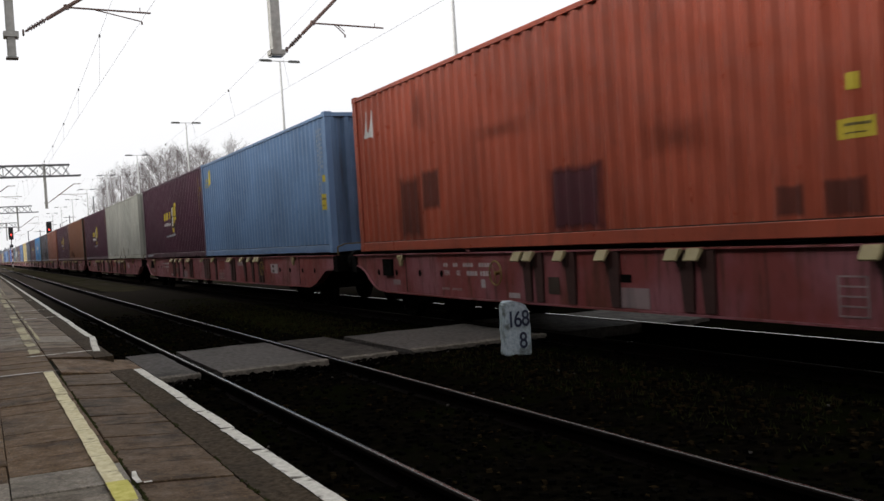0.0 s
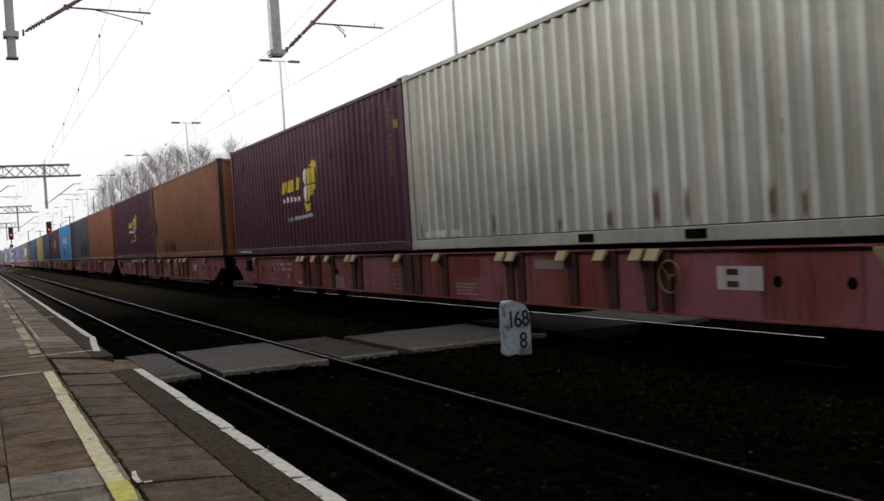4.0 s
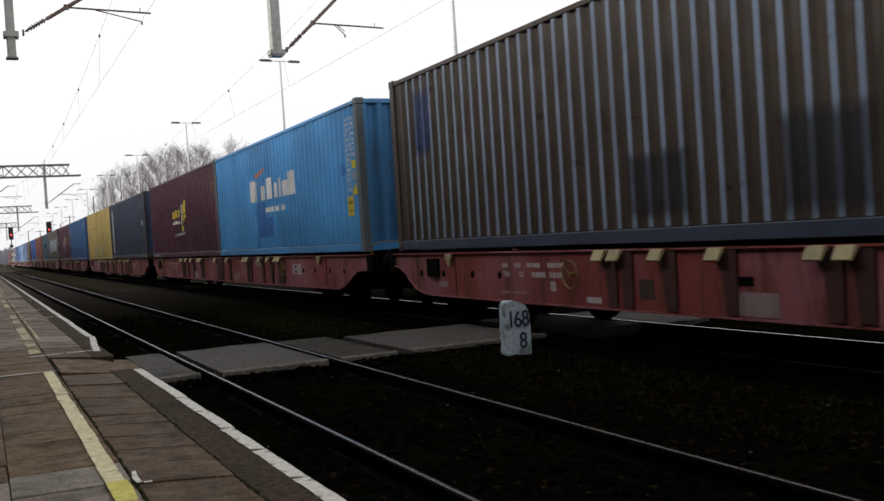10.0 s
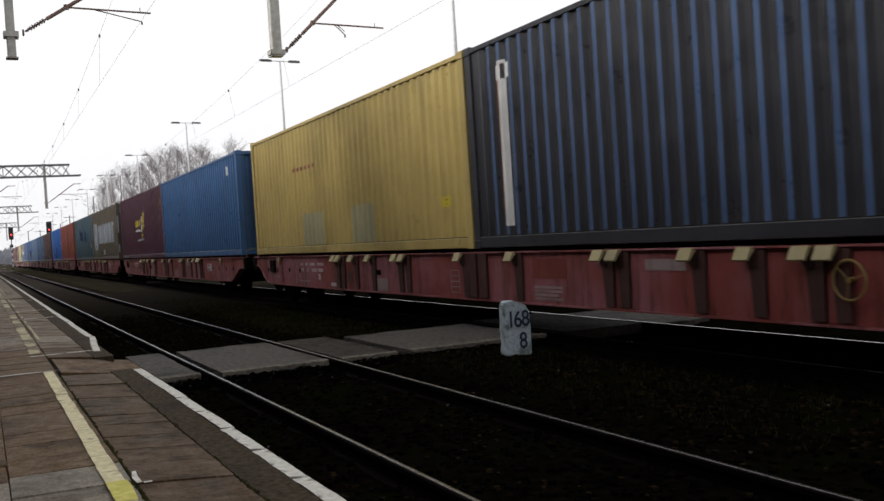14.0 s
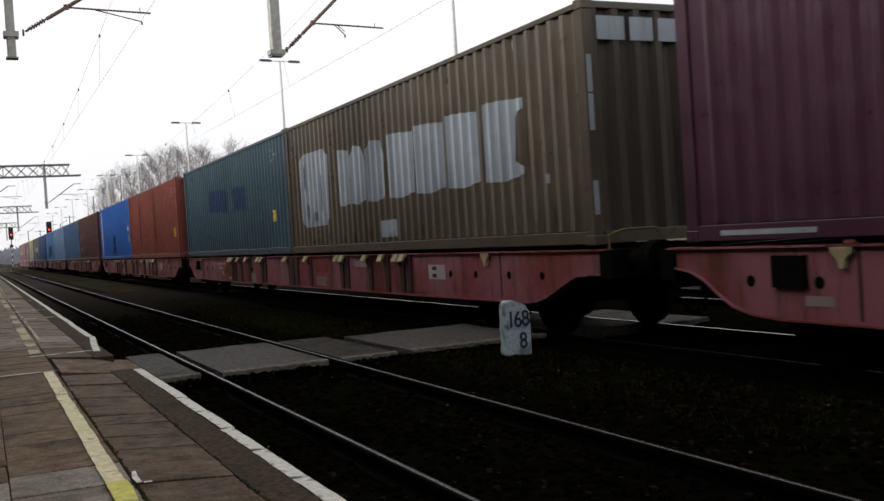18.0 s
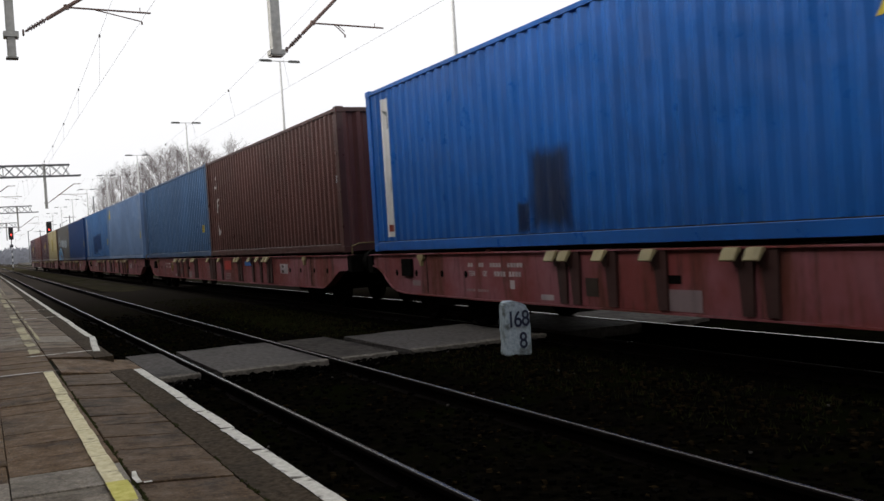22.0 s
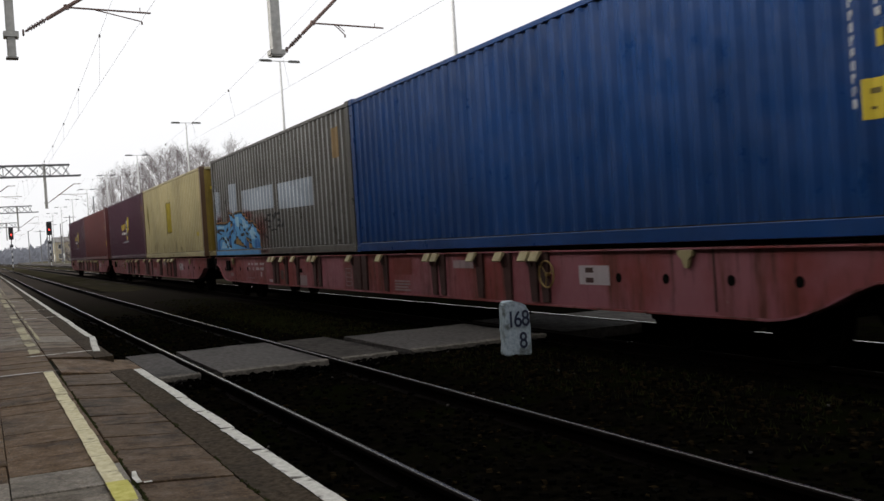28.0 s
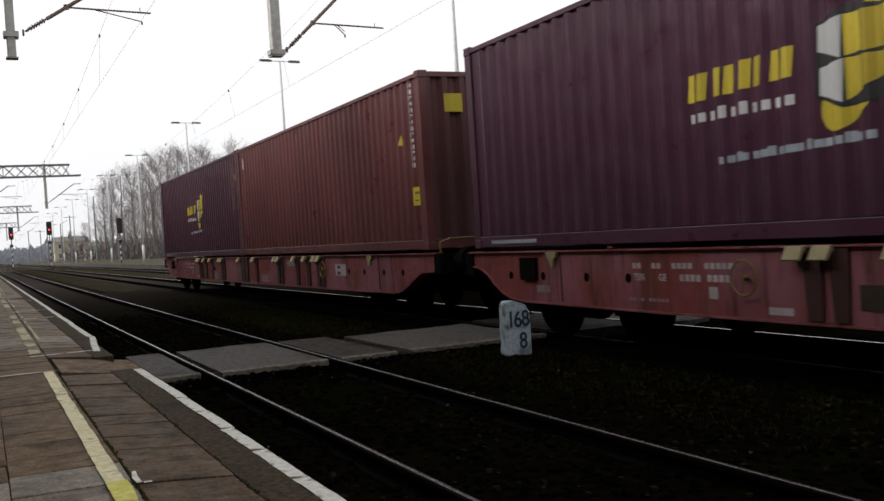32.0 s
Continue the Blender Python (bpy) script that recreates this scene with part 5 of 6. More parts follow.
    decal("logo_block", [(0.95, 0.72), (1.12, 0.56), (2.55, 0.58), (2.75, 0.72), (2.78, 2.02), (2.58, 2.16), (1.12, 2.16), (0.95, 2.02)], MARK_FADED, c, "painted-over white block", 0.004, MARK_CREST)
    for a, b, cut in ((3.36, 4.06, 0.0), (4.12, 4.82, 0.35), (4.98, 5.82, 0.25), (6.04, 7.05, 0.0), (7.20, 8.24, 0.0), (8.38, 9.4, 0.0), (9.55, 10.65, -0.2)):
        mid = (a + b) / 2
        decal("logo_block", [(a, 0.93), (mid, 0.90), (b, 0.97), (b + 0.03, 1.97 - max(0.0, cut)), (b - 0.1, 1.97), (mid, 2.01), (a + 0.14, 2.03), (a, 2.03 - 0.6 * max(0.0, cut))], MARK_FADED, c, "painted-over white block", 0.004, MARK_CREST)
    decal("patch", [(10.40, 1.15), (10.72, 1.05), (10.74, 1.85), (10.45, 1.75)], PAINT["khaki"], c, "dark repaint over the last block", 0.006)
    for i, (u, w, z0, z1) in enumerate(((1.3, 0.2, 0.7, 1.1), (1.75, 0.35, 0.65, 0.9), (2.2, 0.25, 0.8, 1.7), (1.2, 0.15, 1.3, 2.0))):
        decal("patch", rect(u, u + w, z0, z1), BLUE_SMEAR, c, "bluish wet paint smear", 0.006 + 0.0005 * i)
    decal("plate", rect(11.18, 11.24, 0.80, 0.92), MARK_GREYWHITE, c)
    decal("plate", rect(10.48, 10.56, 2.62, 2.74), MARK_GREYWHITE, c)
    foot_runs(c, RUN_DARK, 71, 22, 0.1, 0.4)
    for y0, y1 in ((-1.02, -0.62), (-0.54, -0.20), (-0.12, 0.2), (0.28, 0.58), (0.66, 0.98)):
        end_mark(c, y0, y1, 2.42, 2.70, MARK_FADED, "faded pale blue block", "logo_block")
    for z0, z1 in ((1.35, 1.78), (1.80, 2.24), (0.36, 0.76)):
        boxed("code_strip", (6.0935, 6.0975, -1.195, -1.125, z0, z1), MARK_GREYWHITE, c, "white code strip on the corner post")
    decal("patch", rect(5.55, 6.2, 0.25, 0.55), MARK_GREYWHITE, c)
    made.append((16, c))
    c = container("teal", "dark teal corrugated container with overpainted lettering")
    for i, (a, b, z0, z1) in enumerate(((3.72, 4.6, 1.28, 2.02), (4.5, 5.45, 1.25, 2.0), (5.3, 6.12, 1.22, 1.96), (6.75, 7.7, 1.2, 1.95), (7.6, 8.4, 1.2, 1.9))):
        decal("patch", rect(a, b, z0, z1), SMUDGE, c, "dark blue overpainted lettering", 0.004 + 0.001 * (i % 2))
    codes(c, MARK_GREYWHITE, 10.7, 7)
    notice(c, 10.7, 0.8, 0.3, 0.28)
    made.append((17, c))
    c = container("brick_red", "brick-red corrugated container with rust stains")
    for u, w in ((6.75, 0.7), (2.9, 0.5)):
        decal("stain", rect(u, u + w, 0.2, 2.75, 0.05), OLIVE, c, "faint olive stain")
    codes(c, MARK_GREYWHITE, 10.95, 8)
    notice(c, 11.22, 0.76, 0.36, 0.32)
    made.append((18, c))
    bb = container("bright_blue", "bright blue corrugated container with a white upright strip")
    decal("logo_strip", rect(0.62, 0.98, 0.25, 2.66), MARK_WHITE, bb, "white upright strip")
    decal("logo_mark", [(0.70, 2.48), (0.92, 2.40), (0.94, 2.2), (0.82, 2.12), (0.84, 2.34)], PAINT["worn_post"], bb, "worn dark mark", 0.006)
    decal("logo_mark", rect(0.84, 0.94, 1.05, 1.25), PAINT["worn_post"], bb, "worn dark mark", 0.006)
    decal("logo_mark", rect(0.74, 0.93, 0.34, 0.46), MARK_SILLRED, bb, "faded red mark", 0.006)
    for a, b, z0, z1 in ((5.2, 5.55, 0.17, 0.62), (5.5, 6.55, 0.17, 1.30)):
        decal("patch", rect(a, b, z0, z1), GRIME, bb, "dark overpaint patch")
    codes(bb, MARK_WHITE, 11.0, 9)
    decal("plate", rect(11.15, 11.65, 1.36, 1.55), MARK_WHITE, bb)
    notice(bb, 11.24, 0.81, 0.34, 0.32)
    decal("notice", [(11.0, 1.76), (11.17, 1.76), (11.12, 1.93)], MARK_YELLOW, bb, "yellow warning triangle")
    decal("notice", rect(11.32, 11.44, 1.77, 1.9), MARK_YELLOW, bb)
    made.append((19, bb))
    c = container("dark_brown", "dark brown corrugated container with worn white marks", "russet")
    for pts in ([(1.10, 2.44), (1.18, 2.43), (1.19, 2.29), (1.27, 2.15), (1.25, 2.04), (1.15, 2.00), (1.02, 2.03), (1.02, 2.09), (1.10, 2.09), (1.12, 2.20), (1.06, 2.32)],
                [(1.13, 1.72), (1.22, 1.72), (1.20, 1.61), (1.34, 1.71), (1.40, 1.70), (1.27, 1.55), (1.35, 1.53), (1.26, 1.29), (1.06, 1.30), (1.15, 1.56)],
                [(1.15, 1.00), (1.25, 1.00), (1.28, 0.87), (1.38, 0.73), (1.34, 0.62), (1.12, 0.60), (1.19, 0.72), (1.15, 0.86)]):
        decal("worn_mark", pts, MARK_WHITE, c, "remains of a flaked white mark")
    bars_vertical(c, 11.61, 1.35, 2.75, 16, 0.06, MARK_SILL)
    bars_vertical(c, 11.86, 1.95, 2.75, 9, 0.06, MARK_SILL)
    decal("plate", rect(11.84, 11.96, 1.40, 1.55), MARK_GREYWHITE, c)
    end_mark(c, 0.10, 0.26, 2.02, 2.16, MARK_AMBER, "amber mark on the end wall")
    foot_runs(c, RUN_DARK, 81, 24, 0.15, 0.5)
    made.append((20, c))
    c = container("weathered_blue", "weathered grey-blue corrugated container")
    decal("notice", rect(11.08, 11.46, 0.77, 1.00), MARK_YELLOW, c, "faded yellow notice")
    for z in (0.82, 0.89, 0.94):
        decal("lettering_bar", rect(11.13, 11.41, z, z + 0.025), MARK_AMBER, c, lift=0.007)
    bars_vertical(c, 11.56, 1.46, 2.64, 15, 0.06, MARK_GREYWHITE)
    bars_vertical(c, 11.85, 1.80, 2.64, 9, 0.06, MARK_GREYWHITE)
    decal("plate", rect(11.85, 11.97, 1.46, 1.70), MARK_GREYWHITE, c, "worn pale plate")
    made.append((21, c))
    c = container("pale_blue", "pale steel-blue corrugated container")
    mini_logo(c)
    bars_vertical(c, 11.46, 1.2, 2.6, 15, 0.07, MARK_GREYWHITE)
    notice(c, 11.50, 0.90, 0.26, 0.30)
    decal("notice", rect(11.56, 11.68, 1.28, 1.42), MARK_YELLOW, c)
    made.append((22, c))
    c = container("worn_blue", "faded mid-blue corrugated container with grey overpaint")
    decal("logo_strip", rect(0.62, 0.98, 0.25, 2.66), MARK_PALE, c, "worn white upright strip")
    for a, b, z0, z1 in ((4.0, 6.6, 0.3, 1.5), (6.2, 8.6, 0.5, 1.6)):
        decal("patch", rect(a, b, z0, z1), SMUDGE, c, "grey-blue overpaint patch")
    codes(c, MARK_WHITE, 11.0, 9)
    notice(c, 11.24, 0.81, 0.34, 0.32)
    made.append((23, c))
    c = container("royal_blue", "deep royal blue corrugated container")
    bars_vertical(c, 11.62, 1.04, 2.6, 15, 0.07, MARK_WHITE)
    bars_vertical(c, 11.88, 1.75, 2.6, 9, 0.07, MARK_WHITE)
    notice(c, 11.74, 0.95, 0.24, 0.33)
    decal("notice", rect(11.88, 11.98, 1.52, 1.66), MARK_YELLOW, c)
    made.append((24, c))
    c = container("grey", "weathered grey corrugated container with blue graffiti")
    for a, b, z0, z1 in ((0.2, 0.8, 1.10, 1.9), (2.05, 2.95, 1.22, 2.0), (3.55, 6.5, 1.18, 1.72), (7.0, 9.65, 1.08, 1.66)):
        decal("logo_block", [(a, z0), (b, z0 - 0.04), (b, z1), (a, z1 + 0.03)], MARK_FADED, c, "painted-over white block", 0.004, MARK_CREST)
    for pts in ([(0.2, 0.95), (0.5, 1.22), (1.0, 1.16), (1.2, 0.92)], [(1.5, 0.92), (1.75, 1.28), (2.1, 1.34), (2.5, 1.22), (2.4, 0.9)], [(3.1, 1.1), (3.5, 1.28), (4.3, 1.2), (4.7, 1.05), (4.6, 0.7)], [(4.4, 0.17), (4.4, 0.95), (5.3, 1.08), (5.95, 0.9), (6.05, 0.17)]):
        decal("patch", pts, RED_SPRAY, c, "dull red spray patch", lift=0.005)
    decal("patch", rect(4.9, 6.05, 0.03, 0.15), RED_SPRAY, c, "dull red spray patch", lift=0.004)
    OUT = [(0.10, 0.17), (0.10, 0.55), (0.30, 0.72), (0.08, 0.93), (0.75, 0.91), (1.43, 0.88), (1.80, 0.92), (2.0, 1.0), (1.90, 1.17), (2.20, 1.12), (2.52, 1.02), (2.64, 1.14), (3.30, 1.15), (3.70, 1.0), (4.15, 0.82), (4.42, 0.83), (4.70, 0.73), (4.98, 0.58), (5.15, 0.40), (5.23, 0.17)]
    def grown(pts, k):
        """The outline pushed out along its own bends, open at its foot."""
        res = []
        for i, (x, z) in enumerate(pts):
            (xa, za), (xb, zb) = pts[max(0, i - 1)], pts[min(len(pts) - 1, i + 1)]
            n = math.hypot(xb - xa, zb - za)
            res.append((x - (zb - za) / n * k, max(0.17, z + (xb - xa) / n * k)))
        return res
    decal("graffiti_outline", grown(OUT, 0.085), OCHRE_SPRAY, c, "thin ochre graffiti outline", lift=0.006)
    decal("graffiti_outline", grown(OUT, 0.06), MARK_BLACK, c, "black graffiti outline", lift=0.007)
    decal("graffiti", OUT, SPRAY_BLUE, c, "light blue graffiti", lift=0.0085)
    decal("graffiti", rect(0.12, 5.22, 0.022, 0.135), SPRAY_BLUE, c, "light blue graffiti", lift=0.003)
    def stroke(pts, w=0.055, mat=None, lift=0.0115, taper=0.0):
        """Straight sprayed segments, thinning to the end by taper."""
        for i, ((a, za), (b, zb)) in enumerate(zip(pts, pts[1:])):
            n = math.hypot(b - a, zb - za)
            k0, k1 = w * (1 - taper * i / len(pts)) / 2, w * (1 - taper * (i + 1) / len(pts)) / 2
            ex, ez = (b - a) / n * 0.3 * k1, (zb - za) / n * 0.3 * k1
            dx, dz = -(zb - za) / n, (b - a) / n
            decal("graffiti_stroke", [(a - dx * k0, za - dz * k0), (b + ex - dx * k1, zb + ez - dz * k1), (b + ex + dx * k1, zb + ez + dz * k1), (a + dx * k0, za + dz * k0)], mat or SOOT_SPRAY, c, "black sprayed stroke", lift=lift + 0.0002 * i)
    # pale crowns and deep blue feet of the letters
    for pts, mat in (([(2.66, 1.09), (3.03, 1.07), (3.04, 0.79), (2.75, 0.81)], SPRAY_PALE), ([(3.26, 1.05), (3.73, 0.94), (3.99, 0.76), (3.56, 0.71)], SPRAY_PALE), ([(4.12, 0.66), (4.45, 0.74), (4.75, 0.58), (4.66, 0.40), (4.23, 0.45)], SPRAY_PALE),
                     ([(0.75, 0.22), (0.80, 0.34), (1.04, 0.42), (1.5, 0.22)], SPRAY_PALE), ([(0.35, 0.82), (1.2, 0.80), (1.3, 0.86), (0.5, 0.89)], SPRAY_PALE), ([(1.1, 0.58), (1.36, 0.56), (2.0, 0.19), (1.8, 0.19)], SPRAY_PALE),
                     ([(0.2, 0.18), (0.24, 0.42), (0.6, 0.52), (0.70, 0.20)], SPRAY_DEEP), ([(1.55, 0.5), (1.95, 0.72), (2.1, 0.3), (1.9, 0.22)], SPRAY_DEEP), ([(3.6, 0.45), (3.8, 0.5), (4.2, 0.2), (3.6, 0.18)], SPRAY_DEEP), ([(4.5, 0.3), (4.95, 0.5), (5.1, 0.2), (4.5, 0.18)], SPRAY_DEEP), ([(2.2, 0.95), (2.5, 0.9), (2.45, 0.6), (2.25, 0.6)], SPRAY_DEEP)):
        decal("graffiti_letter", pts, mat, c, lift=0.0098)
    for tri in ([(2.49, 0.35), (2.76, 0.50), (3.58, 0.23)], [(3.76, 0.52), (4.37, 0.19), (4.08, 0.20)], [(2.04, 0.90), (2.22, 0.90), (2.02, 0.68)]):
        mx, mz = sum(q[0] for q in tri) / 3, sum(q[1] for q in tri) / 3
        decal("graffiti_edge", [(mx + (x - mx) * 1.45, max(0.172, mz + (z - mz) * 1.45)) for x, z in tri], MARK_BLACK, c, lift=0.0104)
        decal("graffiti_letter", tri, OCHRE_SPRAY, c, "ochre letter gap", lift=0.0112)
    stroke([(0.10, 0.93), (0.30, 0.74), (0.52, 0.70)], 0.07, MARK_BLACK)
    stroke([(0.44, 0.76), (0.9, 0.76), (1.30, 0.72)], 0.07, MARK_BLACK)
    stroke([(0.54, 0.70), (0.9, 0.62), (0.70, 0.45), (0.62, 0.30)], 0.04, MARK_BLACK)
    stroke([(1.0, 0.52), (1.30, 0.44), (1.60, 0.24)], 0.08, MARK_BLACK)
    stroke([(1.80, 0.92), (1.60, 0.74), (1.40, 0.60), (1.75, 0.38), (2.02, 0.19)], 0.07, MARK_BLACK)
    stroke([(2.0, 1.0), (2.18, 0.96), (2.37, 0.86), (2.12, 0.62), (1.62, 0.43)], 0.07, MARK_BLACK)
    stroke([(2.52, 1.02), (2.60, 0.85), (2.72, 0.62), (2.50, 0.36)], 0.05, MARK_BLACK)
    stroke([(3.15, 1.13), (3.07, 0.74), (3.17, 0.56), (3.58, 0.58)], 0.08, MARK_BLACK)
    stroke([(3.10, 0.80), (3.30, 0.86), (3.42, 0.70)], 0.04, MARK_BLACK)
    stroke([(3.56, 0.71), (3.87, 0.58), (4.28, 0.33), (4.40, 0.19)], 0.07, MARK_BLACK)
    stroke([(3.99, 0.78), (4.10, 0.66), (4.20, 0.74), (4.43, 0.80)], 0.06, MARK_BLACK)
    stroke([(4.5, 0.62), (4.8, 0.44), (4.9, 0.34)], 0.035, MARK_BLACK)
    stroke([(5.61, 0.80), (5.66, 0.93), (5.75, 0.84), (5.9, 0.9)], 0.06)
    for u in (6.02, 6.78):
        stroke([(u + 0.36, 1.0), (u + 0.02, 0.97), (u + 0.04, 0.84), (u + 0.34, 0.82), (u + 0.32, 0.70), (u - 0.04, 0.68)], 0.06)
    stroke([(6.44, 0.98), (6.56, 0.70), (6.72, 1.02)], 0.06)
    stroke([(7.24, 0.64), (7.44, 0.96)], 0.06)
    stroke([(6.31, 0.58), (6.50, 0.62), (6.74, 0.60)], 0.035)
    stroke([(5.53, 0.56), (5.62, 0.44), (5.75, 0.5), (5.95, 0.39)], 0.06)
    for a, z0, z1 in ((0.13, 1.15, 2.3), (0.48, 1.05, 2.05)):
        decal("patch", rect(a, a + 0.34, z0, z1), WHITE_SPRAY, c, "thin white overspray")
    decal("patch", rect(11.1, 11.5, 1.9, 2.5), MARK_AMBER, c, "ochre stain")
    made.append((25, c))
    c = container("pale_yellow", "pale mustard-yellow corrugated container with a brighter repaint patch", "yellow_end", "rust_post")
    decal("patch", rect(5.52, 6.55, 0.88, 2.1), OCHRE_SOFT, c, "brighter yellow repaint patch")
    for a, b, z0, z1 in ((0.98, 1.14, 1.4, 2.4), (1.08, 1.26, 0.7, 1.9), (1.22, 1.38, 0.9, 2.2)):
        decal("patch", rect(a, b, z0, z1), OLIVE_STRIPE, c, "soft olive-yellow stripe", 0.004 + 0.001 * (a > 1.05) + 0.001 * (a > 1.2))
    end_mark(c, -0.92, -0.45, 2.15, 2.24, MARK_YELLOW, "yellow cross mark")
    end_mark(c, -0.74, -0.64, 2.06, 2.14, MARK_YELLOW, "yellow cross mark")
    rng = random.Random(6)
    for i in range(16):
        u = 0.8 + 0.55 * i + rng.uniform(-0.2, 0.2)
        decal("stain", rect(u, u + 0.08, 0.17, 0.17 + rng.uniform(0.15, 0.5)), RUN, c, "rust run")
    decal("notice", rect(11.0, 11.32, 0.69, 0.82), MARK_YELLOW, c)
    made.append((26, c))
    c = container("russet", "russet brown corrugated container with white code lines")
    bars_vertical(c, 11.74, 1.35, 2.75, 14, 0.07, MARK_WHITE)
    notice(c, 11.70, 0.74, 0.26, 0.30)
    end_mark(c, -0.78, -0.45, 2.22, 2.52, MARK_YELLOW, "yellow notice on the end wall")
    foot_runs(c, RUN_DARK, 91, 18, 0.1, 0.35)
    decal("plate", rect(0.5, 0.62, 2.3, 2.6), MARK_WHITE, c)
    decal("notice", [(11.18, 1.78), (11.36, 1.78), (11.27, 1.96)], MARK_YELLOW, c, "yellow warning triangle")
    made.append((28, c))
    for n in (5, 7, 11, 15, 27, 29):
        made.append((n, copy_thing(maroon, Matrix())))
    return made


# ---- overhead line ----
def build_gantry(x, y0, y1, posts, zb, dz):
    g = tagged(new("catenary_gantry"), "lattice steel gantry carrying the overhead line", "gantry", "overhead line gantries")
    w = 0.35
    for s in (-1, 1):
        for z in (zb, zb + dz):
            boxed("chord", (x + s * w - 0.05, x + s * w + 0.05, y0, y1 + (0.5 if z == zb else -0.3), z - 0.05, z + 0.05), TRUSS, g)
    n = int((y1 - y0) / 0.8)
    st = (y1 - y0) / n
    for i in range(n):
        ya, yb = y0 + i * st, y0 + (i + 1) * st - (0.3 if i == n - 1 else 0)
        for s in (-1, 1):
            bm = bmesh.new()
            tube(bm, (x + s * w, ya, zb), (x + s * w, yb, zb + dz), 0.022, seg=4)
            tube(bm, (x + s * w, ya, zb + dz), (x + s * w, yb, zb), 0.022, seg=4)
            part("brace", bm, TRUSS, g)
        if i % 4 == 0:
            bm = bmesh.new()
            box(bm, x - w, x + w, ya - 0.03, ya + 0.03, zb + dz - 0.03, zb + dz + 0.03)
            box(bm, x - w, x + w, ya - 0.03, ya + 0.03, zb - 0.03, zb + 0.03)
            tube(bm, (x - w, ya, zb), (x - w, ya, zb + dz), 0.03, seg=4)
            part("frame_bar", bm, TRUSS, g)
    boxed("column", (x - 0.2, x + 0.2, y0 - 0.2, y0 + 0.2, -0.3, zb + dz + 0.1), TRUSS, g)
    for y, wire_y, foot, hw, reach, lift, rise in posts:
        bm = bmesh.new()
        box(bm, x - 0.11, x + 0.11, y - hw, y + hw, foot, zb + dz + 0.1)
        post = part("hanging_post", bm, POST_GREEN, g, "hanging steel post", 0.012)
        boxed("foot_plate", (x - 0.13, x + 0.13, y - hw - 0.03, y + hw + 0.03, foot - 0.02, foot - 0.001), POST_GREEN, post)
        boxed("clamp", (x - 0.14, x + 0.14, y - hw - 0.05, y + hw + 0.06, foot + lift - 0.05, foot + lift + 0.05), POST_GREEN, post)
        a, b = Vector((x, y + hw + 0.06, foot + lift)), Vector((x, y + hw + 1.96, foot + lift + rise))
        d = (b - a).normalized()
        bm = bmesh.new()
        torus(bm, a + d * 0.10, 0.05, 0.018, 12, 5)
        for k in range(6):
            c = a + d * (0.26 + 0.055 * k)
            tube(bm, c - d * 0.014, c + d * 0.014, 0.052 if k % 2 else 0.044, 0.034, 10)
        torus(bm, a + d * 0.20, 0.032, 0.012, 10, 5)
        tube(bm, a + d * 0.14, a + d * 0.62, 0.02, seg=6)
        part("insulator", bm, PORCELAIN, g, "ribbed brown insulator")
        bm = bmesh.new()
        tube(bm, a + d * 0.60, b, 0.036, seg=8)
        tube(bm, b, b + Vector((0, 0.5, 0.0)), 0.03, seg=6)
        part("bracket_tube", bm, RUST_TUBE, g, "slanting bracket tube")
        c = a + d * (1.03 if lift > 0.2 else 0.93)
        e = Vector((x, wire_y + reach, c.z - 0.05))
        bm = bmesh.new()
        tube(bm, c, e, 0.018, seg=6)
        tube(bm, c + Vector((0, 0, -0.04)), c + Vector((0, 0, 0.05)), 0.05, seg=8)
        tube(bm, Vector((x, e.y - 0.2, e.z)), Vector((x, e.y - 0.2, e.z + 0.1)), 0.008, seg=4)
        part("steady_tube", bm, RUST_TUBE, g)
        f = Vector((x, wire_y, c.z - 0.22))
        bm = bmesh.new()
        tube(bm, c + (e - c) * 0.30, f, 0.012, seg=5)
        tube(bm, f, f + Vector((0, 0, -0.06)), 0.018, seg=6)
        if reach > 0.5:
            tube(bm, c + (e - c) * 0.34, f + Vector((0, 0, 0.07)), 0.010, seg=5)
        part("steady_arm", bm, RUST_TUBE, g)
    return g


def build_wires():
    spans = [45.0, -19.5, -80.0, -140.0, -200.0, -260.0, -330.0]
    for cy, zig in ((NEAR_Y, 0.1), (TRAIN_Y, -0.25)):
        w = tagged(new("overhead_wire"), "thin copper overhead wire with droppers", "overhead wire", "overhead wires")
        for i, (xa, xb) in enumerate(zip(spans, spans[1:])):
            z = zig if i % 2 else -zig
            ya, yb = cy - z * (1 if i else -1), cy + z
            bm = bmesh.new()
            tube(bm, (xa, ya, 5.72), (xb, yb, 5.72), 0.0032, seg=4)
            part("contact_wire", bm, WIRE, w)
            bm = bmesh.new()
            k = 10
            pts = [(xa + (xb - xa) * j / k, cy, 6.1 + 1.35 * (2 * j / k - 1) ** 2) for j in range(k + 1)]
            for a, b in zip(pts, pts[1:]):
                tube(bm, a, b, 0.0035, seg=4)
            part("messenger_wire", bm, WIRE, w)
            for j in range(1, k):
                a = pts[j]
                bm = bmesh.new()
                tube(bm, a, (a[0], ya + (yb - ya) * j / k, 5.72), 0.003, seg=3)
                box(bm, a[0] - 0.04, a[0] + 0.04, a[1] - 0.02, a[1] + 0.02, a[2] - 0.05, a[2] + 0.02)
                part("dropper", bm, WIRE, w)


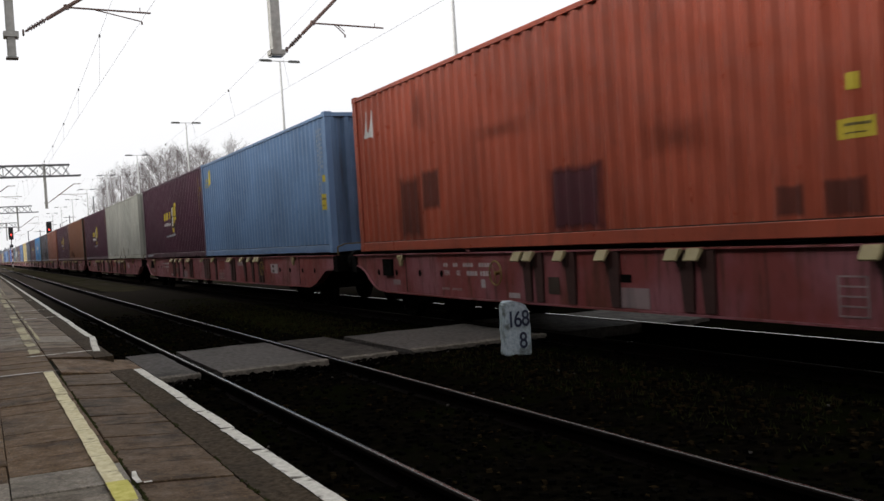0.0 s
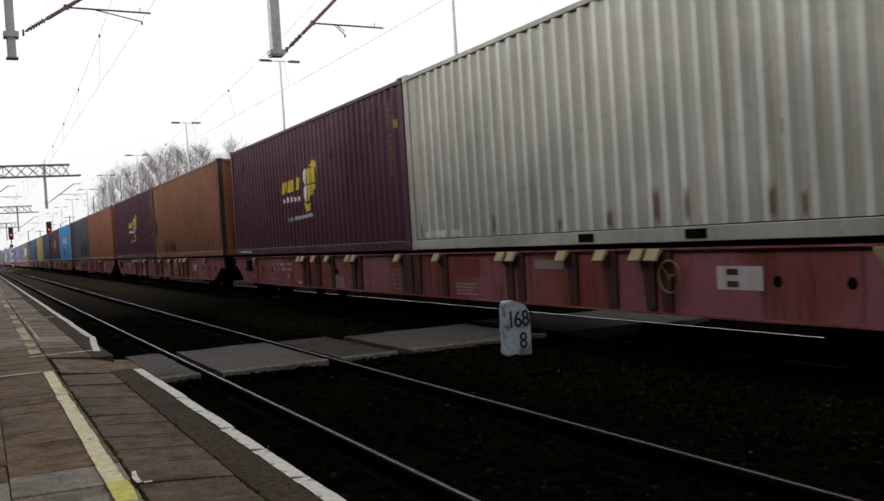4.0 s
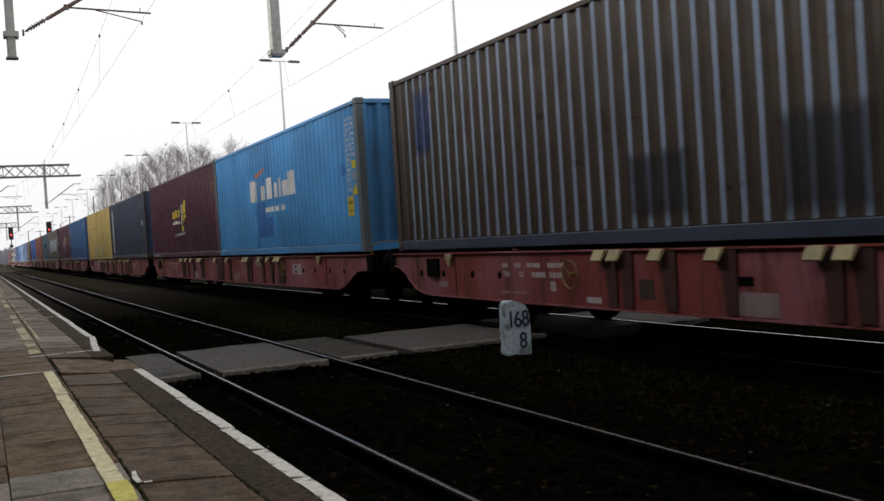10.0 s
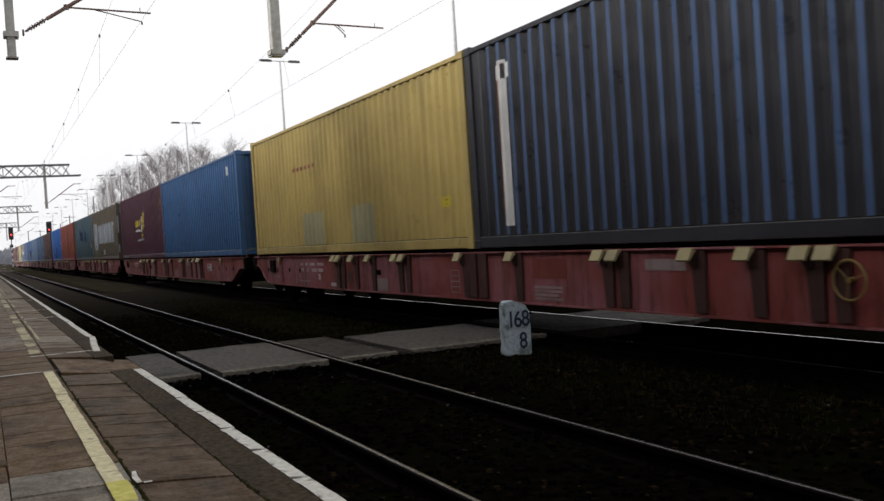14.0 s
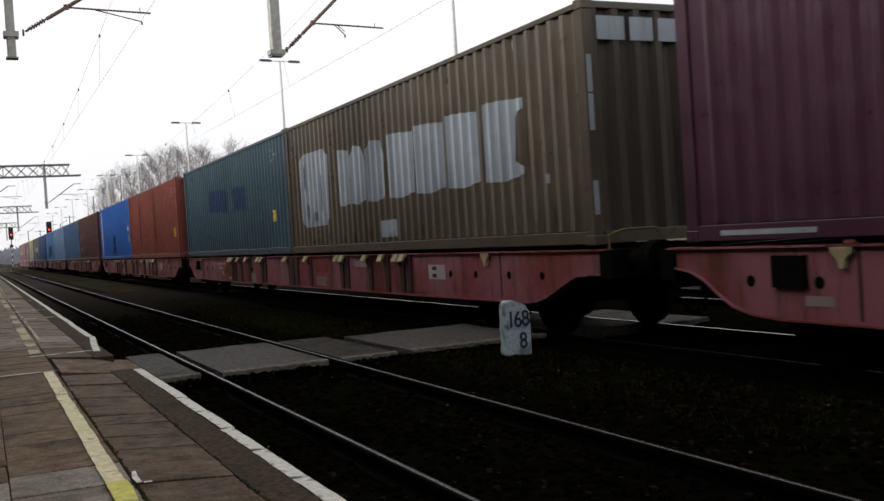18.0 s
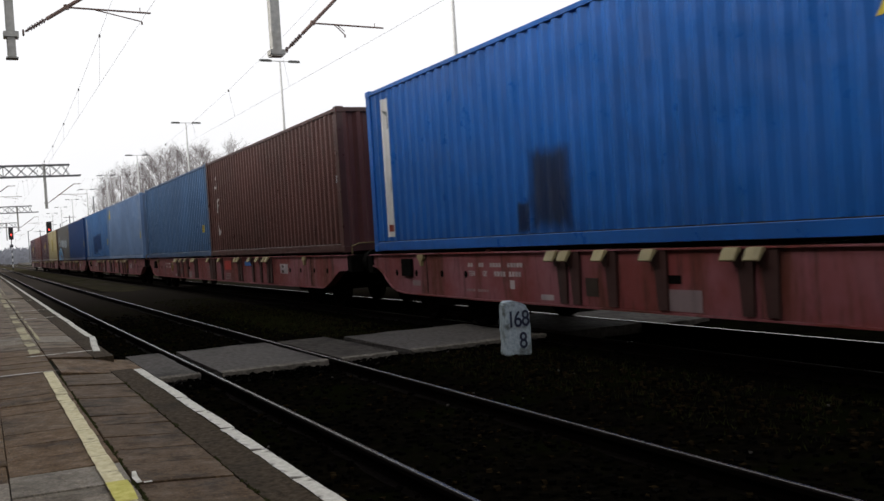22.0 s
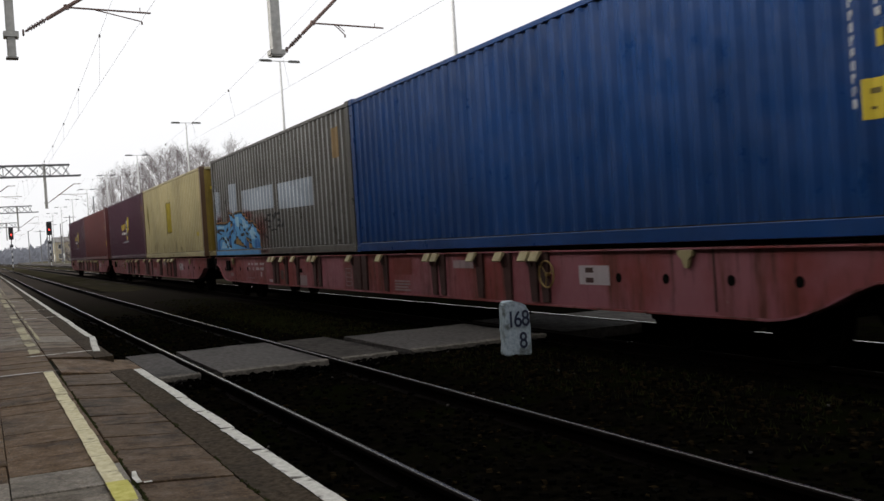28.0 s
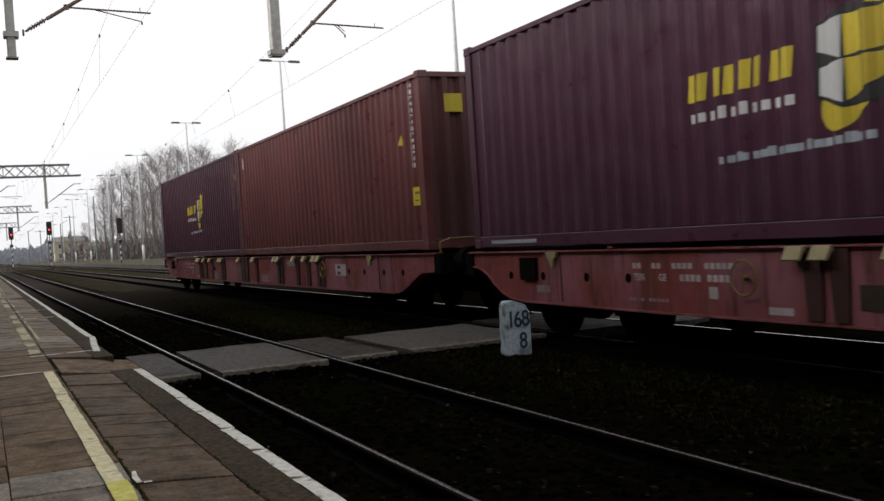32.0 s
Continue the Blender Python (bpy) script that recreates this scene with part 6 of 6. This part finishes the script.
# ---- street lamps on the far side ----
def build_lamps():
    lamp = tagged(new("street_lamp"), "tall pale tapered lamp post with two flat heads", "street lamp", "lamps along the far platform")
    bm = bmesh.new()
    tube(bm, (0, 0, 0), (0, 0, 2.0), 0.15, 0.13, 12)
    tube(bm, (0, 0, 2.0), (0, 0, 12.2), 0.125, 0.055, 12)
    part("pole", bm, LAMP_WHITE, lamp, smooth=True)
    bm = bmesh.new()
    tube(bm, (0, -0.75, 12.22), (0, 0.75, 12.22), 0.028, seg=6)
    part("cross_arm", bm, LAMP_WHITE, lamp)
    for s in (-1, 1):
        bm = bmesh.new()
        prof = [(-0.1, 0.0), (0.1, 0.0), (0.13, 0.06), (0.08, 0.13), (-0.08, 0.13), (-0.13, 0.06)]
        ends = []
        for y, k in ((0.55, 0.5), (0.7, 1.0), (1.15, 1.0), (1.32, 0.6)):
            ends.append([bm.verts.new((px * k, s * y, 12.17 + pz * (0.6 + 0.4 * k))) for px, pz in prof])
        for a, b in zip(ends, ends[1:]):
            for i in range(6):
                bm.faces.new((a[i], a[(i + 1) % 6], b[(i + 1) % 6], b[i]))
        bm.faces.new(ends[0])
        bm.faces.new(ends[-1][::-1])
        part("lamp_head", bm, GALV, lamp, "flat grey lamp head")
    spots = [(-33.4, 17.1), (-57.1, 17.2), (-85.8, 17.0), (-114.0, 16.85), (-142.2, 16.7), (-170.9, 16.8), (-199.4, 16.8), (-228.0, 16.8), (-257.0, 16.8)]
    lamp.matrix_basis = pose(*spots[0], 0.3, 0, 0, 8)
    for x, y in spots[1:]:
        copy_thing(lamp, pose(x, y, 0.3, 0, 0, 8))


def build_far_platform():
    boxed("far_platform", (-420, 40, 14.0, 14.4, -0.3, 0.3), CONCRETE)
    tagged(bpy.data.objects["far_platform"], "pale concrete edge of the far platform", "platform", kind="structure")
    bm = bmesh.new()
    rng = random.Random(9)
    xs = [-420 + 10 * i for i in range(47)]
    ys = [14.404, 16, 18, 20, 24, 30, 42, 60]
    grid = [[bm.verts.new((x, y, 0.29 + (0.0 if j < 3 else 0.12 * noise.noise((x * 0.1, y * 0.2, 1))) + 0.02 * j)) for j, y in enumerate(ys)] for x in xs]
    for i in range(len(xs) - 1):
        for j in range(len(ys) - 1):
            bm.faces.new((grid[i][j], grid[i + 1][j], grid[i + 1][j + 1], grid[i][j + 1]))
    tagged(part("far_bank", bm, FAR_GRASS, None), "olive winter grass bank beyond the far platform", "grass bank", kind="structure")


# ---- signals ----
def build_signal(x, y, z, h, lit):
    s = tagged(new("railway_signal"), "black colour-light signal showing red" if lit else "black colour-light signal, unlit", "signal", "signals by the tracks")
    s.matrix_basis = pose(x, y, z)
    k = 9
    for i in range(k):
        bm = bmesh.new()
        tube(bm, (0, 0, i * h * 0.6 / k), (0, 0, (i + 1) * h * 0.6 / k), 0.075, seg=10)
        part("mast_band", bm, LAMP_WHITE if i % 2 else BLACK_ENAMEL, s)
    bm = bmesh.new()
    tube(bm, (0, 0, h * 0.6), (0, 0, h), 0.07, seg=10)
    part("mast", bm, BLACK_ENAMEL, s)
    boxed("signal_head", (0.08, 0.36, -0.34, 0.34, h - 1.9, h), BLACK_ENAMEL, s, "black signal head", 0.06)
    boxed("base_cabinet", (-0.2, 0.2, -0.22, 0.22, h - 3.1, h - 2.7), BLACK_ENAMEL, s)
    for i in range(4):
        bm = bmesh.new()
        zc = h - 0.28 - 0.44 * i
        tube(bm, (0.36, 0, zc), (0.40, 0, zc), 0.10, seg=14)
        lens = part("lens", bm, RED_GLOW if (lit and i == 2) else GLASS_DARK, s, "glowing red lens" if (lit and i == 2) else "dark lens")
        bm = bmesh.new()
        for a in range(8):
            t0, t1 = math.pi * a / 8, math.pi * (a + 1) / 8
            q = [(0.36, 0.17 * math.cos(t0), zc + 0.17 * math.sin(t0)), (0.36, 0.17 * math.cos(t1), zc + 0.17 * math.sin(t1)), (0.6, 0.16 * math.cos(t1), zc + 0.16 * math.sin(t1)), (0.6, 0.16 * math.cos(t0), zc + 0.16 * math.sin(t0))]
            bm.faces.new([bm.verts.new(c) for c in q])
        bmesh.ops.solidify(bm, geom=list(bm.faces), thickness=0.008)
        part("hood", bm, BLACK_ENAMEL, s)


def build_line_poles():
    """Dark masts along the line farther off."""
    for x, y, h, lean in ((-185, 19.2, 12.0, 1), (-230, 18.6, 10.5, 0), (-175, 21.8, 8.0, 0), (-250, 18.0, 9.5, 1), (-260, 16.6, 10.0, 0), (-245, 14.6, 9.4, 1), (-280, 15.0, 9.0, 0), (-300, 12.9, 9.5, 1)):
        p = tagged(new("line_mast"), "dark steel mast beside the far tracks", "mast", "masts along the line")
        p.matrix_basis = pose(x, y, 0.2)
        bm = bmesh.new()
        tube(bm, (0, 0, -0.3), (0, 0, h), 0.16, 0.10, 8)
        part("shaft", bm, TRUSS, p)
        bm = bmesh.new()
        if lean:
            tube(bm, (0, 0, h - 0.3), (0, 1.6, h + 0.7), 0.05, seg=6)
        else:
            tube(bm, (0, -1.3, h - 0.4), (0, 1.3, h - 0.4), 0.06, seg=6)
        part("bracket", bm, TRUSS, p)


# ---- bare trees ----
def limb_mesh(name, segs, material):
    verts, faces = [], []
    for a, b, r0, r1, k in segs:
        q = (b - a).to_track_quat("Z", "Y")
        o = len(verts)
        for c, r in ((a, r0), (b, r1)):
            for i in range(k):
                t = 2 * math.pi * i / k
                verts.append(tuple(c + q @ Vector((r * math.cos(t), r * math.sin(t), 0))))
        for i in range(k):
            j = (i + 1) % k
            faces.append((o + i, o + j, o + k + j, o + k + i))
    me = bpy.data.meshes.new(name)
    me.from_pydata(verts, [], faces)
    me.materials.append(material)
    return me


def make_tree(seed, h, spread=0.5):
    """A bare tree: leader, rising limbs, side branches and fine twigs."""
    rng = random.Random(seed)
    trunk, crown = [], []
    n = 12
    pts, p = [], Vector((0, 0, -0.2))
    for i in range(n + 1):
        pts.append(p.copy())
        p = p + Vector((rng.gauss(0, 0.02 * h / n * 3), rng.gauss(0, 0.02 * h / n * 3), (h + 0.2) / n))
    for i in range(n):
        trunk.append((pts[i], pts[i + 1], h * 0.017 * (1 - i / n) + 0.02, h * 0.017 * (1 - (i + 1) / n) + 0.015, 6))

    def shoot(a, d, length, r, k, seg, out):
        res = [a]
        for j in range(seg):
            d = (d + Vector((rng.gauss(0, 0.13), rng.gauss(0, 0.13), 0.05))).normalized()
            b = a + d * (length / seg)
            out.append((a, b, r * (1 - 0.7 * j / seg), r * (1 - 0.7 * (j + 1) / seg), k))
            a = b
            res.append(a)
        return res, d

    for i in range(38):
        t = 0.06 + 0.92 * i / 38
        a = pts[int(t * n)].lerp(pts[min(n, int(t * n) + 1)], t * n % 1)
        az = i * 2.4 + rng.uniform(-0.4, 0.4)
        d = Vector((math.cos(az) * spread, math.sin(az) * spread, 1 - spread * 0.55)).normalized()
        limb, d = shoot(a, d, (h * 0.42 * (1 - t) + h * 0.07) * rng.uniform(0.7, 1.2), 0.055 * (1.15 - t), 4, 4, trunk if t < 0.4 else crown)
        for q in limb[1:]:
            for _ in range(3):
                e = (d + Vector((rng.gauss(0, 0.55), rng.gauss(0, 0.55), rng.gauss(0.15, 0.35)))).normalized()
                sub, e = shoot(q, e, h * rng.uniform(0.05, 0.11), 0.016, 3, 2, crown)
                for w in sub[1:]:
                    for _k in range(3):
                        f = (e + Vector((rng.gauss(0, 0.6), rng.gauss(0, 0.6), rng.gauss(0.1, 0.4)))).normalized()
                        crown.append((w, w + f * h * rng.uniform(0.025, 0.06), 0.008, 0.004, 3))
    return limb_mesh("trunk", trunk, BARK), limb_mesh("crown", crown, BARK)


def build_trees():
    kinds = [make_tree(21, 15.0, 0.62), make_tree(22, 15.0, 0.52), make_tree(23, 15.0, 0.7)]
    rng = random.Random(14)
    spots = [(-205, 23.0, 0.97), (-195, 23.6, 1.04), (-185, 24.1, 1.04), (-178, 24.9, 1.04), (-172, 25.7, 1.01), (-165, 26.1, 1.02), (-158, 26.6, 1.05), (-152, 26.9, 1.05), (-148, 27.6, 1.02), (-145, 28.5, 1.02),
             (-142, 29.2, 1.01), (-150, 32.0, 1.04), (-146, 32.3, 0.93), (-122, 29.6, 0.9), (-268, 19.5, 0.42), (-250, 21.0, 0.40), (-276, 22.0, 0.5), (-262, 24.0, 0.45), (-240, 19.6, 0.36), (-260, 24.5, 0.59), (-190, 30.5, 0.89), (-185, 32.8, 0.86), (-180, 36, 0.85), (-170, 31, 0.89), (-199, 28, 0.84), (-160, 34, 0.89), (-240, 26, 0.59), (-225, 30, 0.69)]
    for i, (x, y, s) in enumerate(spots):
        t = tagged(new("bare_tree"), "bare deciduous tree in winter beyond the platform", "tree", "bare trees beyond the far platform")
        k = kinds[i % 3]
        put("trunk", k[0], t)
        put("crown", k[1], t)
        t.matrix_basis = pose(x, y, 0.4, 0, 0, rng.uniform(0, 360)) @ Matrix.Diagonal((s, s, s, 1))
    # scrub and far woods
    verts, faces = [], []
    for _ in range(9000):
        x = rng.uniform(-420, -95)
        y = rng.uniform(30, 46) if x > -230 else rng.uniform(19 + (-x - 230) * 0.03, 46)
        z = 0.3 + abs(rng.gauss(0, 1.8))
        a, r = rng.uniform(0, 6.28), rng.uniform(0.3, 0.9)
        o = len(verts)
        verts += [(x, y, z), (x + r * math.cos(a), y + r * math.sin(a), z + rng.uniform(0.1, 0.7)), (x + 0.5 * r * math.cos(a + 1.5), y + 0.5 * r * math.sin(a + 1.5), z + rng.uniform(0.2, 0.9))]
        faces.append((o, o + 1, o + 2))
    for _ in range(9000):
        x = rng.uniform(-215, -118)
        y = rng.uniform(24.5, 31) + (x + 118) * 0.03
        z = 0.3 + abs(rng.gauss(0, 2.2)) * (0.6 + 0.6 * noise.noise((x * 0.15, y * 0.15, 1)))
        a, r = rng.uniform(0, 6.28), rng.uniform(0.15, 0.5)
        o = len(verts)
        verts += [(x, y, z), (x + 0.12 * math.cos(a), y + 0.12 * math.sin(a), z + 0.05), (x + r * math.cos(a + 1), y + r * math.sin(a + 1), z + rng.uniform(0.5, 1.3))]
        faces.append((o, o + 1, o + 2))
    me = bpy.data.meshes.new("scrub")
    me.from_pydata(verts, [], faces)
    me.materials.append(BUSH)
    tagged(new("scrub", me), "dark leafless scrub behind the platform", "scrub", kind="stuff")
    verts, faces = [], []
    for _ in range(14000):
        x = rng.uniform(-900, -430)
        y = rng.uniform(-60, 140)
        top = 7 + 4 * noise.noise((x * 0.02, y * 0.05, 3))
        z = rng.uniform(0, top)
        r = rng.uniform(0.8, 2.4)
        a = rng.uniform(0, 6.28)
        o = len(verts)
        verts += [(x, y, z), (x + 0.3, y + r * math.cos(a), z + r * math.sin(a)), (x - 0.3, y + r * math.cos(a + 1.9), z + r * math.sin(a + 1.9))]
        faces.append((o, o + 1, o + 2))
    me = bpy.data.meshes.new("far_wood")
    me.from_pydata(verts, [], faces)
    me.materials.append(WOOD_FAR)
    tagged(new("far_wood", me), "distant leafless woods at the horizon, haze painted as pale grey", "woods", kind="stuff")


def build_house(x, y, w, d, h, rot=0, roofh=1.6, cols=4, rows=2):
    b = tagged(new("house"), "cream plastered house with a low grey roof", "house", "houses beyond the tracks")
    b.matrix_basis = pose(x, y, 0.4, 0, 0, rot)
    boxed("wall", (-w / 2, w / 2, -d / 2, d / 2, 0, h), PLASTER, b)
    bm = bmesh.new()
    prism(bm, [(-w / 2 - 0.4, h + 0.004), (w / 2 + 0.4, h + 0.004), (0, h + roofh)], -d / 2 - 0.4, d / 2 + 0.4)
    roof = part("roof", bm, ROOF, b)
    boxed("chimney", (0.6, 1.1, -0.3, 0.3, h + roofh * 0.5, h + roofh + 0.7), ROOF, roof)
    for r in range(rows):
        for c in range(cols):
            yc = -d / 2 + d * (c + 0.5) / cols
            zc = 1.5 + 2.8 * r
            win = boxed("window", (w / 2 + 0.01, w / 2 + 0.06, yc - 0.55, yc + 0.55, zc - 0.7, zc + 0.7), LAMP_WHITE, b)
            boxed("pane", (w / 2 + 0.062, w / 2 + 0.075, yc - 0.45, yc + 0.45, zc - 0.6, zc + 0.6), GLASS_DARK, win)


# ---- build ----
build_ground()
build_shade_wall()
build_verges()
build_track("track_1", NEAR_Y, 45, "near railway track with dull rails in near-black ballast", TREAD)
build_track("track_2", TRAIN_Y, 40, "railway track under the container train", POLISHED)
build_track("track_3", THIRD_Y, 25, "far railway track beside the far platform", TREAD)
build_platform()
build_crossing()
build_stone()
build_stones()
build_grass()
build_far_platform()
mesh_bogie, mesh_wheels = make_bogie_meshes()
CM = make_container_meshes()
WAGON_A, WAGON_B = build_wagon(1), build_wagon(-1)
WAGONS = []
for k in range(15):
    if k == 0:
        WAGONS.append(WAGON_B)
    elif k == 1:
        WAGONS.append(WAGON_A)
    else:
        WAGONS.append(copy_thing(WAGON_B if k in (3, 4, 7, 8, 10, 13) else WAGON_A, Matrix()))
for k in (4, 10):
    boxed("plate", (1.65, 2.45, -1.178, -1.174, 0.78, 1.04), MARK_RED, WAGONS[k], "bright red plate")
    boxed("plate", (4.05, 4.75, -1.178, -1.174, 0.90, 1.02), MARK_BLUE, WAGONS[k], "blue plate")
CONTAINERS = build_containers()
build_gantry(-19.5, -6.0, 9.0, ((0.78, 3.15, 5.19, 0.075, 0.18, 0.42, 1.22), (5.81, 7.35, 5.34, 0.10, 0.9, 0.06, 1.83)), 7.75, 0.9)
build_gantry(-80.0, -8.0, 7.0, ((0.2, 2.9, 5.3, 0.1, 0.3, 0.42, 1.38), (4.88, 7.45, 5.3, 0.1, 0.5, 0.42, 1.38)), 7.75, 0.85)
build_gantry(-140.0, -9.0, 7.0, ((0.0, 2.9, 5.3, 0.1, 0.3, 0.42, 1.38), (4.88, 7.45, 5.3, 0.1, 0.5, 0.42, 1.38)), 7.75, 0.85)
build_gantry(-200.0, -9.0, 7.0, ((0.0, 2.9, 5.3, 0.1, 0.3, 0.42, 1.38), (4.88, 7.45, 5.3, 0.1, 0.5, 0.42, 1.38)), 7.75, 0.85)
build_wires()
build_lamps()
build_line_poles()
build_signal(-126.0, 15.9, 0.3, 5.6, False)
build_signal(-163.0, 4.55, 0.0, 6.6, True)
build_signal(-146.0, 9.0, 0.0, 6.6, True)
build_trees()
build_house(-310, 24.5, 10, 9, 5.6, 0, 1.6, 3, 2)
build_house(-285, 30, 9, 7, 3.2, 0, 1.3, 3, 1)


def motions():
    """The train passes at about 39 km/h; x of the rear end of the first wagon's load, second by second."""
    rows = [(0, -17.13), (0.5, -11.57), (1, -6.58), (1.5, -1.23), (2, 3.9), (2.5, 9.17), (3, 14.55), (3.5, 19.8), (5.5, 41.22), (6, 46.37), (6.5, 51.72), (7, 56.82), (7.5, 62.21), (8, 67.59), (8.5, 73.22), (9, 77.82), (9.5, 83.92), (10, 88.92), (10.5, 94.45), (11, 99.47), (11.5, 104.98), (12, 110.44), (12.5, 115.56), (13, 121.25), (13.5, 126.32), (14, 131.62), (14.5, 136.8), (16.5, 158.88), (17, 163.69), (17.5, 169.43), (18, 174.58), (18.5, 179.86), (19, 185.42), (19.5, 190.67), (20, 196.44), (20.5, 201.39), (21, 207.25), (21.5, 212.38), (22, 218.07), (22.5, 222.94), (23, 228.47), (23.5, 234.38), (24, 239.2), (24.5, 245.12), (25, 250.27), (25.5, 255.88), (27.5, 277.3), (28, 283.1), (28.5, 288.16), (29, 294.05), (29.5, 299.05), (30, 305.04), (30.5, 309.92), (31, 315.38), (31.5, 321.24), (32, 326.25)]
    ticks = [0.05 * i for i in range(641)]
    xs = np.interp(ticks, [r[0] for r in rows], [r[1] for r in rows])
    spin = [(t, math.degrees(s / 0.46) % 360.0) for t, s in zip(ticks, xs)]
    for k, w in enumerate(WAGONS):
        # wheels turn while their wagon is near, and rest when it is far down the line
        near = [(t, a) for (t, a), x in zip(spin, xs) if -75 < x - k * PITCH_W < 32]
        turn = ([(0.0, near[0][1])] if near[0][0] > 0.04 else []) + near + ([(32.0, near[-1][1])] if near[-1][0] < 31.96 else [])
        walk(w, [(t, pose(s - k * PITCH_W + L40 + GAP / 2 - 0.22 + 0.015 * k, TRAIN_Y, 0)) for t, s in rows])
        for bogie in w.children:
            if bogie.name.startswith("bogie"):
                for wheels in bogie.children:
                    c = wheels.matrix_basis.translation
                    walk(wheels, [(t, pose(c.x, c.y, c.z, 0, a, 0)) for t, a in turn])
    for n, c in CONTAINERS:
        off = -(n // 2) * PITCH_W + (L40 / 2 if n % 2 else L40 * 1.5 + GAP)
        walk(c, [(t, pose(s + off, TRAIN_Y, DECK)) for t, s in rows])


motions()
